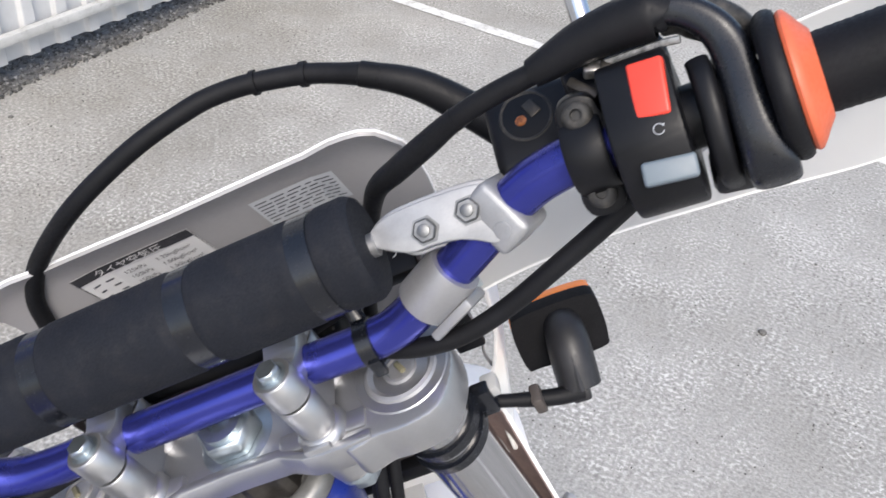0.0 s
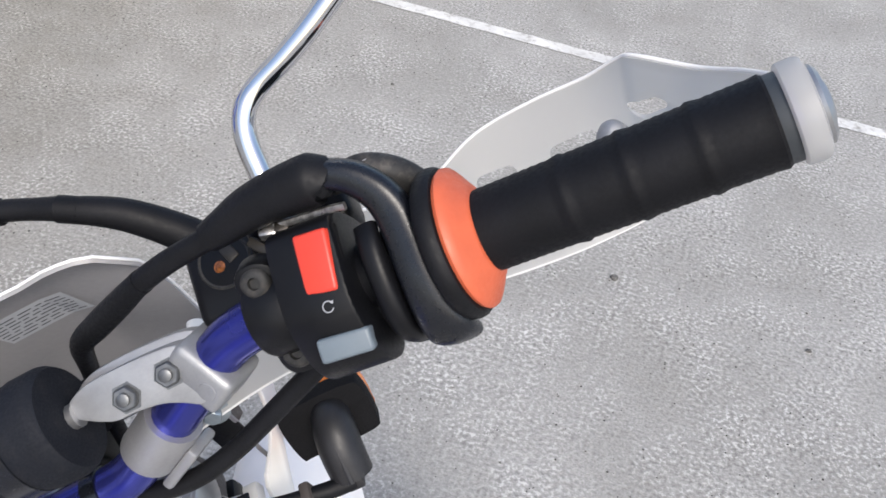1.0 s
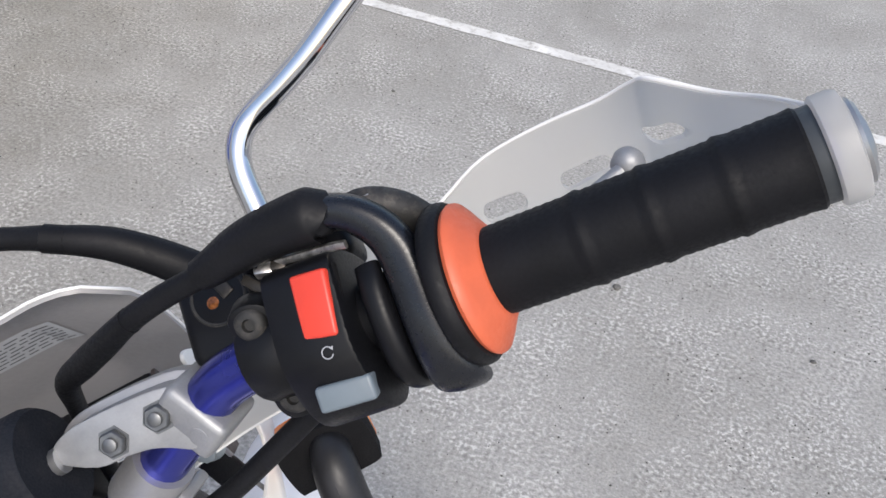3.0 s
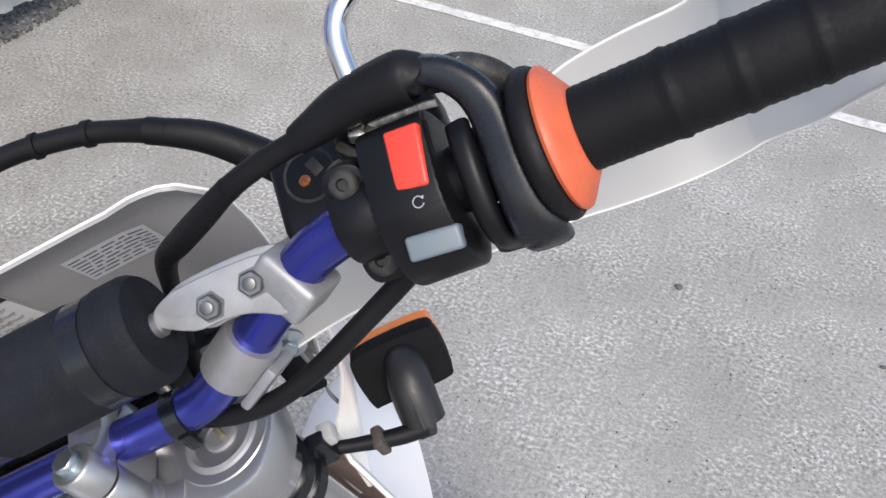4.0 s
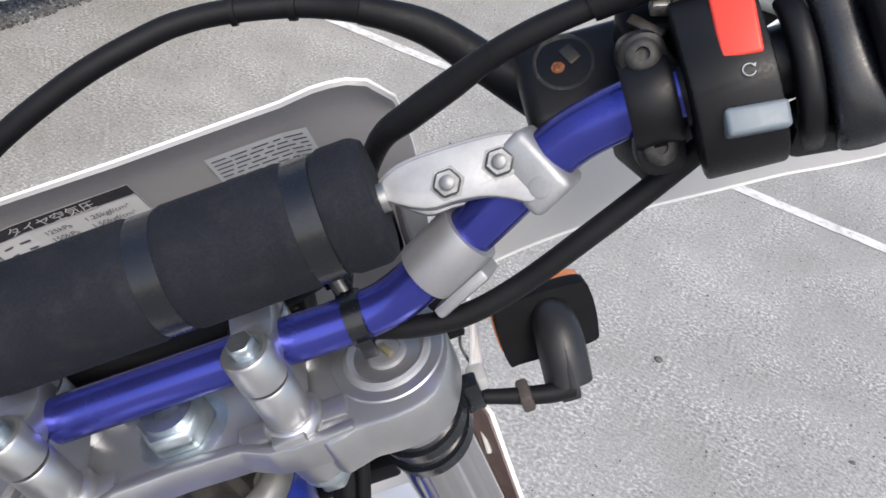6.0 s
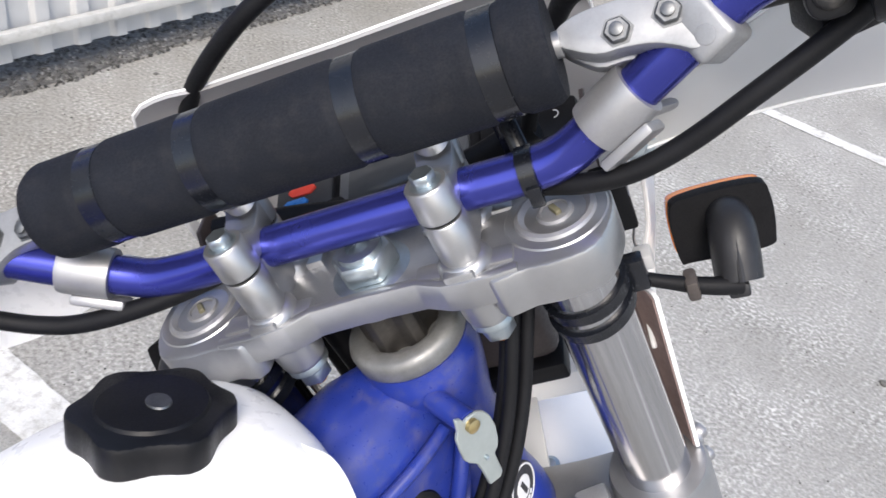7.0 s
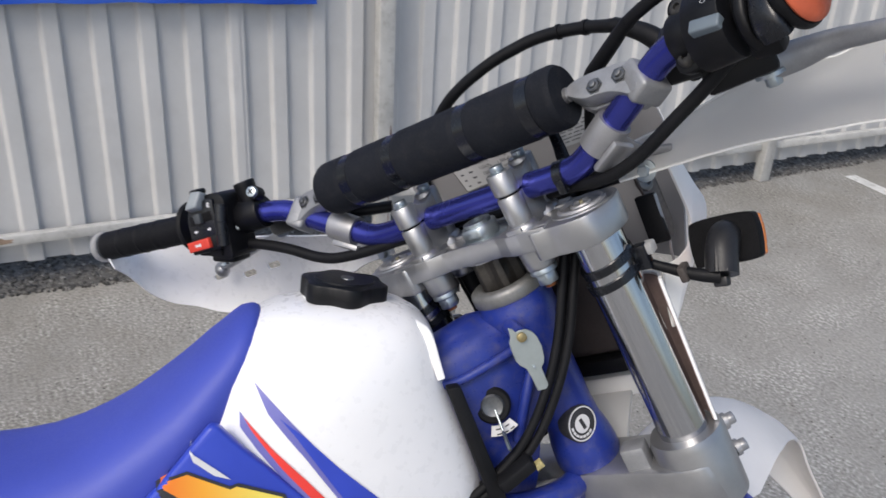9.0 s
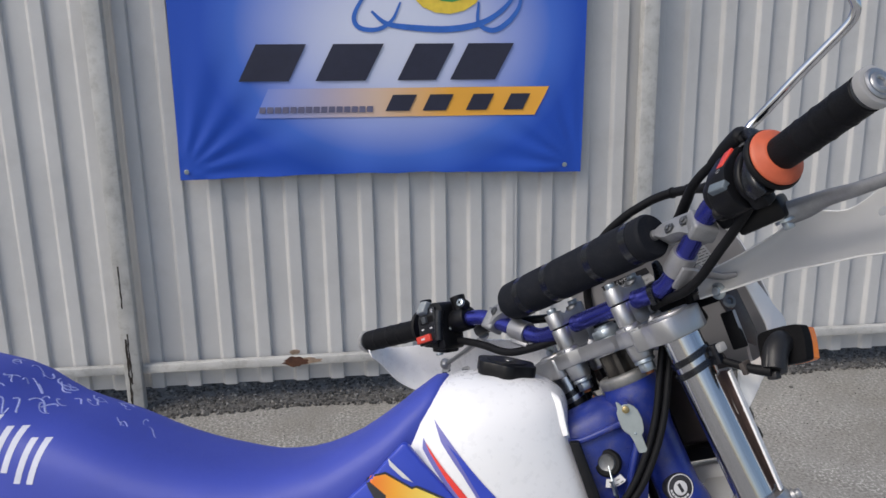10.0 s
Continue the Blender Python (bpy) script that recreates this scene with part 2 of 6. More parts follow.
CLAMP_GREY = surface("matt_cast_alloy", (0.3, 0.305, 0.315), 0.5, metal=0.55, vary=0.14, scale=60, grain=800, bump=0.1)
DULL_STEEL = surface("dull_steel", (0.16, 0.165, 0.17), 0.45, metal=0.9, vary=0.25, scale=120, grain=700, bump=0.08)
BLACK = surface("black_plastic", (0.0045, 0.0047, 0.006), spec=0.25, rough=0.42, vary=0.3, scale=50, grain=900, bump=0.1)
RUBBER = surface("black_rubber", (0.006, 0.0062, 0.0075), spec=0.2, rough=0.55, vary=0.3, scale=40, grain=700, bump=0.12)
GRIP = surface("grip_rubber", (0.0042, 0.0044, 0.0058), spec=0.2, rough=0.6, vary=0.3, scale=50, grain=600, bump=0.2)
ORANGE = surface("orange_rubber", (0.52, 0.105, 0.045), 0.5, vary=0.1, scale=60, grain=500, bump=0.05)
RED = surface("red_plastic", (0.6, 0.05, 0.03), 0.4, vary=0.06, scale=60, grain=500, bump=0.03)
GREY = surface("grey_button", (0.125, 0.155, 0.18), 0.45, vary=0.08, scale=60, grain=500, bump=0.03)
WHITE = surface("white_plastic", (0.84, 0.84, 0.845), 0.3, vary=0.03, scale=12, grain=100, bump=0.0, coat=0.3)
SHIELD = surface("translucent_white", (0.6, 0.597, 0.587), 0.35, vary=0.05, scale=12, grain=300, bump=0.03)
_n = SHIELD.node_tree
_tr, _mx = _n.nodes.new("ShaderNodeBsdfTranslucent"), _n.nodes.new("ShaderNodeMixShader")
_tr.inputs[0].default_value = (0.82, 0.81, 0.79, 1)
_mx.inputs[0].default_value = 0.5
_n.links.new(_n.nodes["Principled BSDF"].outputs[0], _mx.inputs[1])
_n.links.new(_tr.outputs[0], _mx.inputs[2])
_tp, _my = _n.nodes.new("ShaderNodeBsdfTransparent"), _n.nodes.new("ShaderNodeMixShader")
_my.inputs[0].default_value = 0.2
_n.links.new(_mx.outputs[0], _my.inputs[1])
_n.links.new(_tp.outputs[0], _my.inputs[2])
_n.links.new(_my.outputs[0], _n.nodes["Material Output"].inputs[0])
EDGE_WHITE = surface("white_rim", (0.78, 0.775, 0.76), 0.35, vary=0.05, scale=12, grain=300, bump=0.0)
FRAME_BLUE = surface("frame_blue", (0.015, 0.031, 0.215), 0.33, vary=0.2, scale=24, grain=400, bump=0.03, dirt=0.34)
SEAT_BLUE = surface("seat_vinyl", (0.045, 0.068, 0.39), 0.55, vary=0.08, scale=8, grain=900, bump=0.2)
AMBER = surface("amber_lens", (0.9, 0.22, 0.02), 0.2, vary=0.08, scale=60, grain=300, bump=0.02)
PRINT = surface("label_print", (0.03, 0.03, 0.035), 0.6, vary=0.1)
PAPER = surface("label_paper", (0.66, 0.66, 0.67), 0.5, vary=0.05)
FINE_PRINT = surface("fine_print", (0.09, 0.095, 0.11), 0.6, vary=0.1)
BRONZE = surface("dark_bronze", (0.055, 0.05, 0.045), 0.45, metal=0.7, vary=0.3, scale=80, grain=500, bump=0.1)

# ---- ground ----
bm = bmesh.new()
bmesh.ops.create_grid(bm, x_segments=2, y_segments=2, size=400)
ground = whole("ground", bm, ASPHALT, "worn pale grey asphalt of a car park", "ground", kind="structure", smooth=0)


def painted_line(x0, x1, y0, y1, slope=0.0):
    xs_ = np.arange(x0, min(x1, 3.5), 0.02)
    ragged = [(x, y0 + 0.005 * noise.noise((x * 13, y0, 0)) + 0.003 * noise.noise((x * 61, y0, 4))) for x in xs_] + [(x1, y0), (x1, y1)]
    ragged += [(x, y1 + 0.005 * noise.noise((x * 13, y1, 7)) + 0.003 * noise.noise((x * 61, y1, 2))) for x in xs_[::-1]]
    bm = bmesh.new()
    bm.faces.new([bm.verts.new((x, y + slope * x, 0.003)) for x, y in ragged])
    whole("parking_line", bm, WHITE_LINE, "worn white parking line painted on the asphalt", "road marking", kind="structure", group="parking lines", smooth=0)


painted_line(-2.16, 6.0, 3.335, 3.41, -0.083)
painted_line(-1.75, 6.0, 0.553, 0.667)

# ---- fence ----
FX = Matrix.Translation((-2.285, 0, 0))
fence = thing("fence", (-2.285, 0, 0), "pale grey corrugated metal fence on square posts", "fence", kind="structure")
PITCH = 0.1375


def sheet_mesh():
    prof = [(0.0, 0.0), (0.0395, 0.0), (0.0412, -0.0012), (0.0448, -0.0148), (0.0465, -0.016), (0.1205, -0.016), (0.1245, -0.0142), (0.1335, -0.0015)]
    pts = [(k * PITCH + x, y) for k in range(8) for x, y in prof] + [(8 * PITCH, 0.0), (8 * PITCH + 0.026, 0.0)]
    bm = bmesh.new()
    rows = [[bm.verts.new((d - 0.03, x, z)) for x, d in pts] for z in (0.0, 1.2, 2.4)]
    for a, b in zip(rows, rows[1:]):
        for k in range(len(pts) - 1):
            bm.faces.new((a[k], a[k + 1], b[k + 1], b[k]))
    bmesh.ops.recalc_face_normals(bm, faces=bm.faces)
    bmesh.ops.solidify(bm, geom=bm.faces[:], thickness=0.0012)
    bmesh.ops.recalc_face_normals(bm, faces=bm.faces)
    me = bpy.data.meshes.new("sheet")
    bm.to_mesh(me)
    bm.free()
    return me


SHEET_MESH = sheet_mesh()
for k in range(-3, 12):
    part_of("sheet", SHEET_MESH, SHEET, fence, at=FX @ pose(0.01 - 0.003 * (k % 2), -0.494 + k * 8 * PITCH, 0.07), smooth=0)
for k in range(-2, 8):
    y = -0.822 + k * 1.945
    post = part("post", moved(rbox(0.05, 0.06, 2.5, 0.005), Matrix.Translation((0.022, y, 1.25))), POST, fence, at=FX)
    if k in (0, 1):
        for z0, ln, w, dy in ((0.0, 0.3, 0.008, -0.012), (0.42, 0.16, 0.004, -0.01), (0.12, 0.2, 0.005, -0.004)) if k == 0 else ((0.02, 0.3, 0.003, 0.017), (0.2, 0.24, 0.0045, 0.019)):
            side = [(dy + w * (0.5 + 0.6 * noise.noise((q * 40, w * 900, 1))), z0 + q) for q in np.linspace(0, ln, 26)] + [(dy - w * (0.5 + 0.6 * noise.noise((q * 40, w * 900, 5))), z0 + q) for q in np.linspace(ln, 0, 26)]
            part("paint_crack", moved(prism(side, 0, 0.0012), aim((0.0472, y, 0), (1, 0, 0), (0, 1, 0))), RUST_DARK if k == 0 else RUST, post, at=FX, smooth=0)
for z in (0.165, 1.9):
    for k in range(-2, 7):
        part("rail", moved(rbox(0.03, 1.885, 0.033, 0.003), Matrix.Translation((0.004, -0.822 + (k + 0.5) * 1.945, z))), POST, fence, at=FX)

# ---- banner ----
BAN = Nodes("banner_print")
sep = BAN.t.nodes.new("ShaderNodeSeparateXYZ")
BAN.link(BAN.coords("Object"), sep.inputs[0])
def scaled(sock, centre, half):
    a = BAN.t.nodes.new("ShaderNodeMath"); a.operation = "SUBTRACT"; a.inputs[1].default_value = centre
    BAN.link(sock, a.inputs[0])
    d = BAN.t.nodes.new("ShaderNodeMath"); d.operation = "DIVIDE"; d.inputs[1].default_value = half
    BAN.link(a.outputs[0], d.inputs[0])
    p = BAN.t.nodes.new("ShaderNodeMath"); p.operation = "POWER"; p.inputs[1].default_value = 2.0
    ab = BAN.t.nodes.new("ShaderNodeMath"); ab.operation = "ABSOLUTE"
    BAN.link(d.outputs[0], ab.inputs[0]); BAN.link(ab.outputs[0], p.inputs[0])
    return p.outputs[0]
ad = BAN.t.nodes.new("ShaderNodeMath"); ad.operation = "ADD"
BAN.link(scaled(sep.outputs["Y"], 0.06, 0.66), ad.inputs[0])
BAN.link(scaled(sep.outputs["Z"], 0.50, 0.52), ad.inputs[1])
BAN.link(BAN.ramp(ad.outputs[0], [(0.02, (0.62, 0.66, 0.8)), (0.35, (0.3, 0.37, 0.7)), (0.7, (0.05, 0.14, 0.57)), (1.0, (0.009, 0.068, 0.45))]), BAN.b.inputs["Base Color"])
BAN.b.inputs["Roughness"].default_value = 0.45
BANNER = BAN.m
BX = FX @ Matrix.Translation((0.022, 0.13, 0.874)) @ Matrix.Rotation(radians(-0.7), 4, "X") @ Matrix.Scale(1.023, 4)


def banner_relief(y, z):
    """Slack at the lower hem and creases that fan out of the tied corners."""
    d = 0.005 * math.exp(-z * 6) * math.sin((y + 0.7) * 21) + 0.004 * noise.noise((y * 4, z * 3, 0))
    for cy in (-0.69, 0.725):
        u, v = abs(cy - y), z - 0.02
        r, a = math.hypot(u, v), math.atan2(v, u + 1e-6)
        d += 0.007 * math.sin(a * 17 + cy * 3) * min(1.0, r * 7) * math.exp(-r * 4.5)
    return d



bm = bmesh.new()
NY, NZ = 110, 80
grid = []
for j in range(NZ + 1):
    row = []
    for k in range(NY + 1):
        y, z = -0.70 + 1.434 * k / NY, 1.05 * j / NZ
        fold = banner_relief(y, z)
        edge = 0.012 * math.sin(math.pi * k / NY) * math.exp(-z * 8)
        row.append(bm.verts.new((fold, y, z + edge - 0.004 * noise.noise((y * 9, 0, 0)))))
    grid.append(row)
for a, b in zip(grid, grid[1:]):
    for k in range(NY):
        bm.faces.new((a[k], a[k + 1], b[k + 1], b[k]))
banner = whole("banner", bm, BANNER, "blue vinyl banner with a white centre tied to the fence", "banner", at=BX, smooth=60)

# ---- motorcycle frames of reference ----
O = Vector((-0.1216, 0.3332, 1.0399))
def basis(x, y, z):
    m = Matrix((x, y, z)).transposed().to_4x4()
    m.translation = O
    return m
# steering: x along the bars, z up the steering axis
SF = basis(Vector((0.73692, 0.44543, 0.50847)), Vector((-0.56173, 0.82195, 0.09407)), Vector((-0.37604, -0.35495, 0.85593)))
# body: x to the bike's right, y ahead
BY, BX_ = Vector((0.23152, 0.97286, -0.00235)).normalized(), Vector((0.947, -0.22481, 0.22972)).normalized()
BF = basis(BX_, BY, BX_.cross(BY))
bike = thing("motorcycle", (-0.2, -0.3, 0.0), "white and blue enduro motorcycle leaning on its stand, steering turned", "motorcycle")

# ---- handlebar ----
HALF = [(0, 0, 0.025), (0.06, 0, 0.025), (0.095, 0, 0.0245), (0.118, 0, 0.0275), (0.14, 0, 0.039), (0.17, 0, 0.057), (0.2, 0, 0.0755), (0.22, -0.003, 0.085), (0.25, -0.01, 0.092), (0.3235, -0.0272, 0.099), (0.44, -0.056, 0.1123)]
LEFT = [(-x, y, z) for x, y, z in HALF[1:-2]] + [(-0.33, -0.02, 0.1045), (-0.4785, -0.0372, 0.1265)]
BAR = LEFT[::-1] + HALF
part("handlebar", tube(BAR, 0.0111, 18, 8), BAR_BLUE, bike, "violet-blue anodised handlebar", SF)
pad = part("crossbar_pad", moved(lathe([(0.012, -0.141), (0.0235, -0.141), (0.0255, -0.137)] + [(0.026 - (0.0012 if min(abs(z - q) for q in (-0.1, -0.042, 0.041, 0.105)) < 0.007 else 0), z) for z in np.linspace(-0.135, 0.126, 92)] + [(0.0255, 0.128), (0.0235, 0.131), (0.012, 0.131)], 36), aim((0, 0, 0.084), (1, 0, 0), (0, 0, 1))), FOAM, bike, "black foam pad on the crossbar", SF)
for x in (-0.1, -0.042, 0.041, 0.105):
    part("strap", moved(lathe([(0.0245, -0.006), (0.0254, -0.0055), (0.0254, 0.0055), (0.0245, 0.006)], 36), aim((x, 0, 0.084), (1, 0, 0), (0, 0, 1))), STRAP, pad, "glossy black strap", SF)
for sgn in (-1, 1):
    mir = Matrix.Diagonal((sgn, 1, 1, 1))
    CM = aim((0.2, 0, 0.0755), (0, -0.7, 0.7), (1, 0, 0))
    outline = [(-0.0672, 0.0108), (-0.068, 0.0045), (-0.0535, -0.0045), (-0.042, -0.0055), (-0.03, -0.0075), (-0.021, -0.0115), (-0.014, -0.0155), (-0.0075, -0.013), (-0.0005, -0.005), (-0.004, 0.006), (-0.012, 0.0125), (-0.028, 0.0148), (-0.046, 0.0155), (-0.058, 0.0148)]
    RING = aim((0.1925, 0, 0.0709), (0.85, 0, 0.525), (0, -0.7, 0.7))
    b = joined(moved(prism(round_outline(outline, 3), -0.0075, 0.0075, 0.0012), CM),
               moved(rbox(0.0285, 0.031, 0.0205, 0.0038, 3), RING @ pose(-0.0012, 0, 0)))
    back = joined(moved(prism(round_outline([(x * 1.03, y + (0.0035 if y > 0 else -0.001)) for x, y in outline], 3), -0.019, -0.009, 0.0012), CM))
    clamp = part("crossbar_clamp", moved(b, mir), CLAMP_GREY, bike, "cast alloy crossbar clamp", SF)
    part("rear_half", moved(back, mir), ALLOY_GREY, clamp, at=SF)
    part("cast_boss", moved(moved(lathe([(0.0045, 0.0), (0.0042, 0.0006), (0.003, 0.0008), (0.0, 0.0005)], 18), RING @ pose(0.0128, 0.007, 0.0) @ pose(0, 0, 0, 0, 90, 0)), mir), CLAMP_GREY, clamp, at=SF)
    for u, v in ((-0.0204, 0.003), (-0.0421, 0.002)):
        part("nut_recess", moved(moved(hexa(0.0072, 0.0072, 0.0079, 0.0), CM @ pose(u, v, 0)), mir), DULL_STEEL, clamp, at=SF, smooth=0)
        part("nut", moved(joined(moved(hexa(0.006, 0.0075, 0.0105), CM @ pose(u, v, 0)), moved(lathe([(0.003, 0.01), (0.003, 0.0122), (0.002, 0.0126)], 14), CM @ pose(u, v, 0))), mir), DULL_STEEL, clamp, at=SF)
    part("collar", moved(moved(lathe([(0.0112, -0.014), (0.0142, -0.014), (0.0146, -0.012), (0.0146, 0.012), (0.0142, 0.014), (0.0112, 0.014)], 28), aim((0.148, 0, 0.0438), (0.85, 0, 0.52))), mir), ALLOY_GREY, bike, "satin grey mounting collar", SF)
part("crossbar", tube([(-0.134, 0, 0.083), (0, 0, 0.083), (0.134, 0, 0.083)], 0.006, 12, 2), ALLOY, bike, at=SF)

# ---- bar holders and top clamp ----
HOLD = {-1: -0.0532, 1: 0.057}
LOBE = [(0.0, -0.027), (0.03, -0.028), (0.046, -0.035), (0.07, -0.0365), (0.088, -0.0335), (0.088, 0.033), (0.07, 0.028), (0.03, 0.032)]
outline = LOBE + [(0.0, 0.034)] + [(-x, y) for x, y in reversed(LOBE[1:])]
top_clamp = part("top_clamp", prism(outline, -0.021, -0.0065, 0.0012), ALLOY, bike, "cast alloy triple clamp", SF)
REAR = [(0.0, -0.027), (0.03, -0.028), (0.044, -0.0345), (0.057, -0.0365), (0.07, -0.0365), (0.084, -0.035)]
REAR = [(-x, y) for x, y in reversed(REAR[1:])] + REAR
part("rear_rim", prism([(x, y - 0.0004) for x, y in REAR] + [(x, y + 0.0055) for x, y in reversed(REAR)], -0.0205, -0.0025, 0.0012), ALLOY, top_clamp, at=SF)
part("front_rim", prism([(-0.08, 0.0265), (-0.03, 0.0275), (0.03, 0.0275), (0.08, 0.0265), (0.08, 0.0325), (0.03, 0.0335), (-0.03, 0.0335), (-0.08, 0.0325)], -0.0205, -0.0025, 0.0012), ALLOY, top_clamp, at=SF)
part("stem_boss", lathe([(0.0255, -0.0225), (0.0255, -0.0115), (0.0245, -0.0105), (0.02, -0.01)], 40), ALLOY, top_clamp, at=SF)
for sgn in (-1, 1):
    ends = [(0.066, -0.0345), (0.086, -0.0355), (0.104, -0.0362), (0.122, -0.031), (0.131, -0.014), (0.1332, 0.002), (0.1295, 0.018), (0.12, 0.0305), (0.104, 0.0345), (0.086, 0.033), (0.066, 0.03)]
    part("fork_clamp", moved(joined(prism(round_outline(ends, 3), -0.0305, -0.0045, 0.0022), moved(lathe([(0.0235, -0.006), (0.0268, -0.0056), (0.0274, -0.0046), (0.0266, -0.0037), (0.0235, -0.0034)], 48), pose(0.104, 0, 0))), Matrix.Diagonal((sgn, 1, 1, 1))), ALLOY, top_clamp, at=SF)
    # a cross of ribs carries each holder
    part("holder_rib", moved(joined(moved(rbox(0.016, 0.068, 0.02, 0.002), pose(0.055, -0.001, -0.0085)), moved(rbox(0.052, 0.013, 0.016, 0.002), pose(0.056, -0.021, -0.0105)), moved(rbox(0.052, 0.013, 0.016, 0.002), pose(0.056, 0.02, -0.0105))), Matrix.Diagonal((sgn, 1, 1, 1))), ALLOY, top_clamp, at=SF)
    for y in (-0.02, 0.02):
        part("boss", moved(lathe([(0.0115, -0.0395), (0.0128, -0.0385), (0.0134, -0.036), (0.0145, -0.021), (0.0145, -0.002), (0.0128, 0.0015), (0.0108, 0.0025)], 28), pose(HOLD[sgn], y, 0)), ALLOY, top_clamp, at=SF)
    b = joined(moved(prism([(-0.024, -0.002), (0.024, -0.002), (0.024, 0.0235), (0.02, 0.0272), (-0.02, 0.0272), (-0.024, 0.0235)], -0.0088, 0.0088, 0.0012), aim((HOLD[sgn], 0, 0), (1, 0, 0), (0, 1, 0))),
               *[moved(lathe([(0.006, -0.003), (0.0095, -0.0005), (0.0108, 0.004), (0.011, 0.0265), (0.0102, 0.0275)], 28), pose(HOLD[sgn], y, 0)) for y in (-0.02, 0.02)])
    part("lower_holder", b, ALLOY, top_clamp, at=SF)
    prof = [(-0.022, 0.0295), (0.022, 0.0295), (0.022, 0.0478), (0.0145, 0.0465), (0.008, 0.0428), (0.0, 0.0412), (-0.008, 0.0428), (-0.0145, 0.0465), (-0.022, 0.0478)]
    b = joined(moved(prism(prof, -0.01, 0.01, 0.0012), aim((HOLD[sgn], 0, 0), (1, 0, 0), (0, 1, 0))),
               *[moved(lathe([(0.0102, 0.0292), (0.0112, 0.0302), (0.0112, 0.0473), (0.0102, 0.0485)], 28), pose(HOLD[sgn], y, 0)) for y in (-0.02, 0.02)])
    part("bar_cap", b, ALLOY, top_clamp, at=SF)
    for y in (-0.02, 0.02):
        part("bolt", moved(joined(lathe([(0.0085, 0.0482), (0.0085, 0.0498), (0.007, 0.0503)], 18), hexa(0.0066, 0.0498, 0.0556)), pose(HOLD[sgn], y, -0.0014)), STEEL, top_clamp, "zinc-plated hex bolt", SF)
        # black filler stands in for the shade in the holder's split
        part("gap_shade", moved(lathe([(0.0085, 0.0265), (0.0085, 0.0305)], 20), pose(HOLD[sgn], y, 0)), RUBBER, top_clamp, at=SF)
    part("fork_cap", moved(lathe([(0.024, -0.008), (0.0236, -0.0042), (0.0218, -0.0038), (0.0208, -0.0018), (0.0188, -0.001), (0.0172, -0.0022), (0.0158, -0.0038), (0.01, -0.0038), (0.0092, -0.0018), (0.0075, -0.0014), (0.007, -0.0028), (0.0, -0.0028)], 44), pose(sgn * 0.104, 0, 0)), ALLOY_GREY, top_clamp, "machined fork cap", SF)
    part("cap_insert", moved(rbox(0.0034, 0.008, 0.003, 0.0008), pose(sgn * 0.1045, 0.0, -0.0018, 0, 0, 30)), surface("yellowed_plate", (0.2, 0.185, 0.12), 0.45, metal=0.4), top_clamp, at=SF)
    part("pinch_nut", moved(joined(hexa(0.0098, -0.056, -0.0445, 0.001), lathe([(0.0118, -0.0455), (0.0124, -0.0448), (0.0124, -0.0432), (0.0115, -0.0405)], 22)), pose(HOLD[sgn], -0.02, 0.0015)), STEEL, top_clamp, at=SF)
    part("stud_end", moved(lathe([(0.0045, -0.0595), (0.0052, -0.0555)], 14), pose(HOLD[sgn], -0.02, 0.0015)), COPPER, top_clamp, "rust-red stud end", SF)
part("stem_nut", moved(joined(lathe([(0.021, -0.004), (0.0215, -0.001), (0.018, 0.001)], 30), hexa(0.0165, 0.0005, 0.0125, 0.0015), lathe([(0.0115, 0.012), (0.0115, 0.0155), (0.0065, 0.016), (0.0065, 0.01)], 24)), pose(0.001, -0.001, -0.0062) @ Matrix.Diagonal((1.12, 1.12, 1.08, 1))), STEEL, top_clamp, "large steering stem nut", SF)

# ---- forks ----
for sgn in (-1, 1):
    part("fork_tube", moved(lathe([(0.022, -0.62), (0.022, -0.02)], 96), pose(sgn * 0.104, 0, 0)), FORK_CHROME, bike, "polished fork tube with reflected streaks painted into its colour", SF)
LOW = [(0.0, -0.03), (0.05, -0.032), (0.104, -0.035), (0.126, -0.025), (0.136, 0.0), (0.127, 0.025), (0.104, 0.035), (0.05, 0.03)]
b = prism(round_outline(LOW + [(0.0, 0.03)] + [(-x, y) for x, y in reversed(LOW[1:])], 3), -0.285, -0.243, 0.005)
for sgn in (-1, 1):
    b = joined(b, moved(lathe([(0.022, -0.292), (0.0325, -0.29), (0.0335, -0.23), (0.0315, -0.2235), (0.022, -0.2225)], 36), pose(sgn * 0.104, 0, 0)))
low_clamp = part("lower_clamp", b, ALLOY, bike, "cast alloy lower triple clamp", SF)
for sgn in (-1, 1):
    part("steering_stop", moved(rbox(0.022, 0.02, 0.024, 0.003), pose(sgn * 0.06, -0.018, -0.234, 0, 0, sgn * 12)), CLAMP_GREY, low_clamp, "rough cast steering stop", SF)

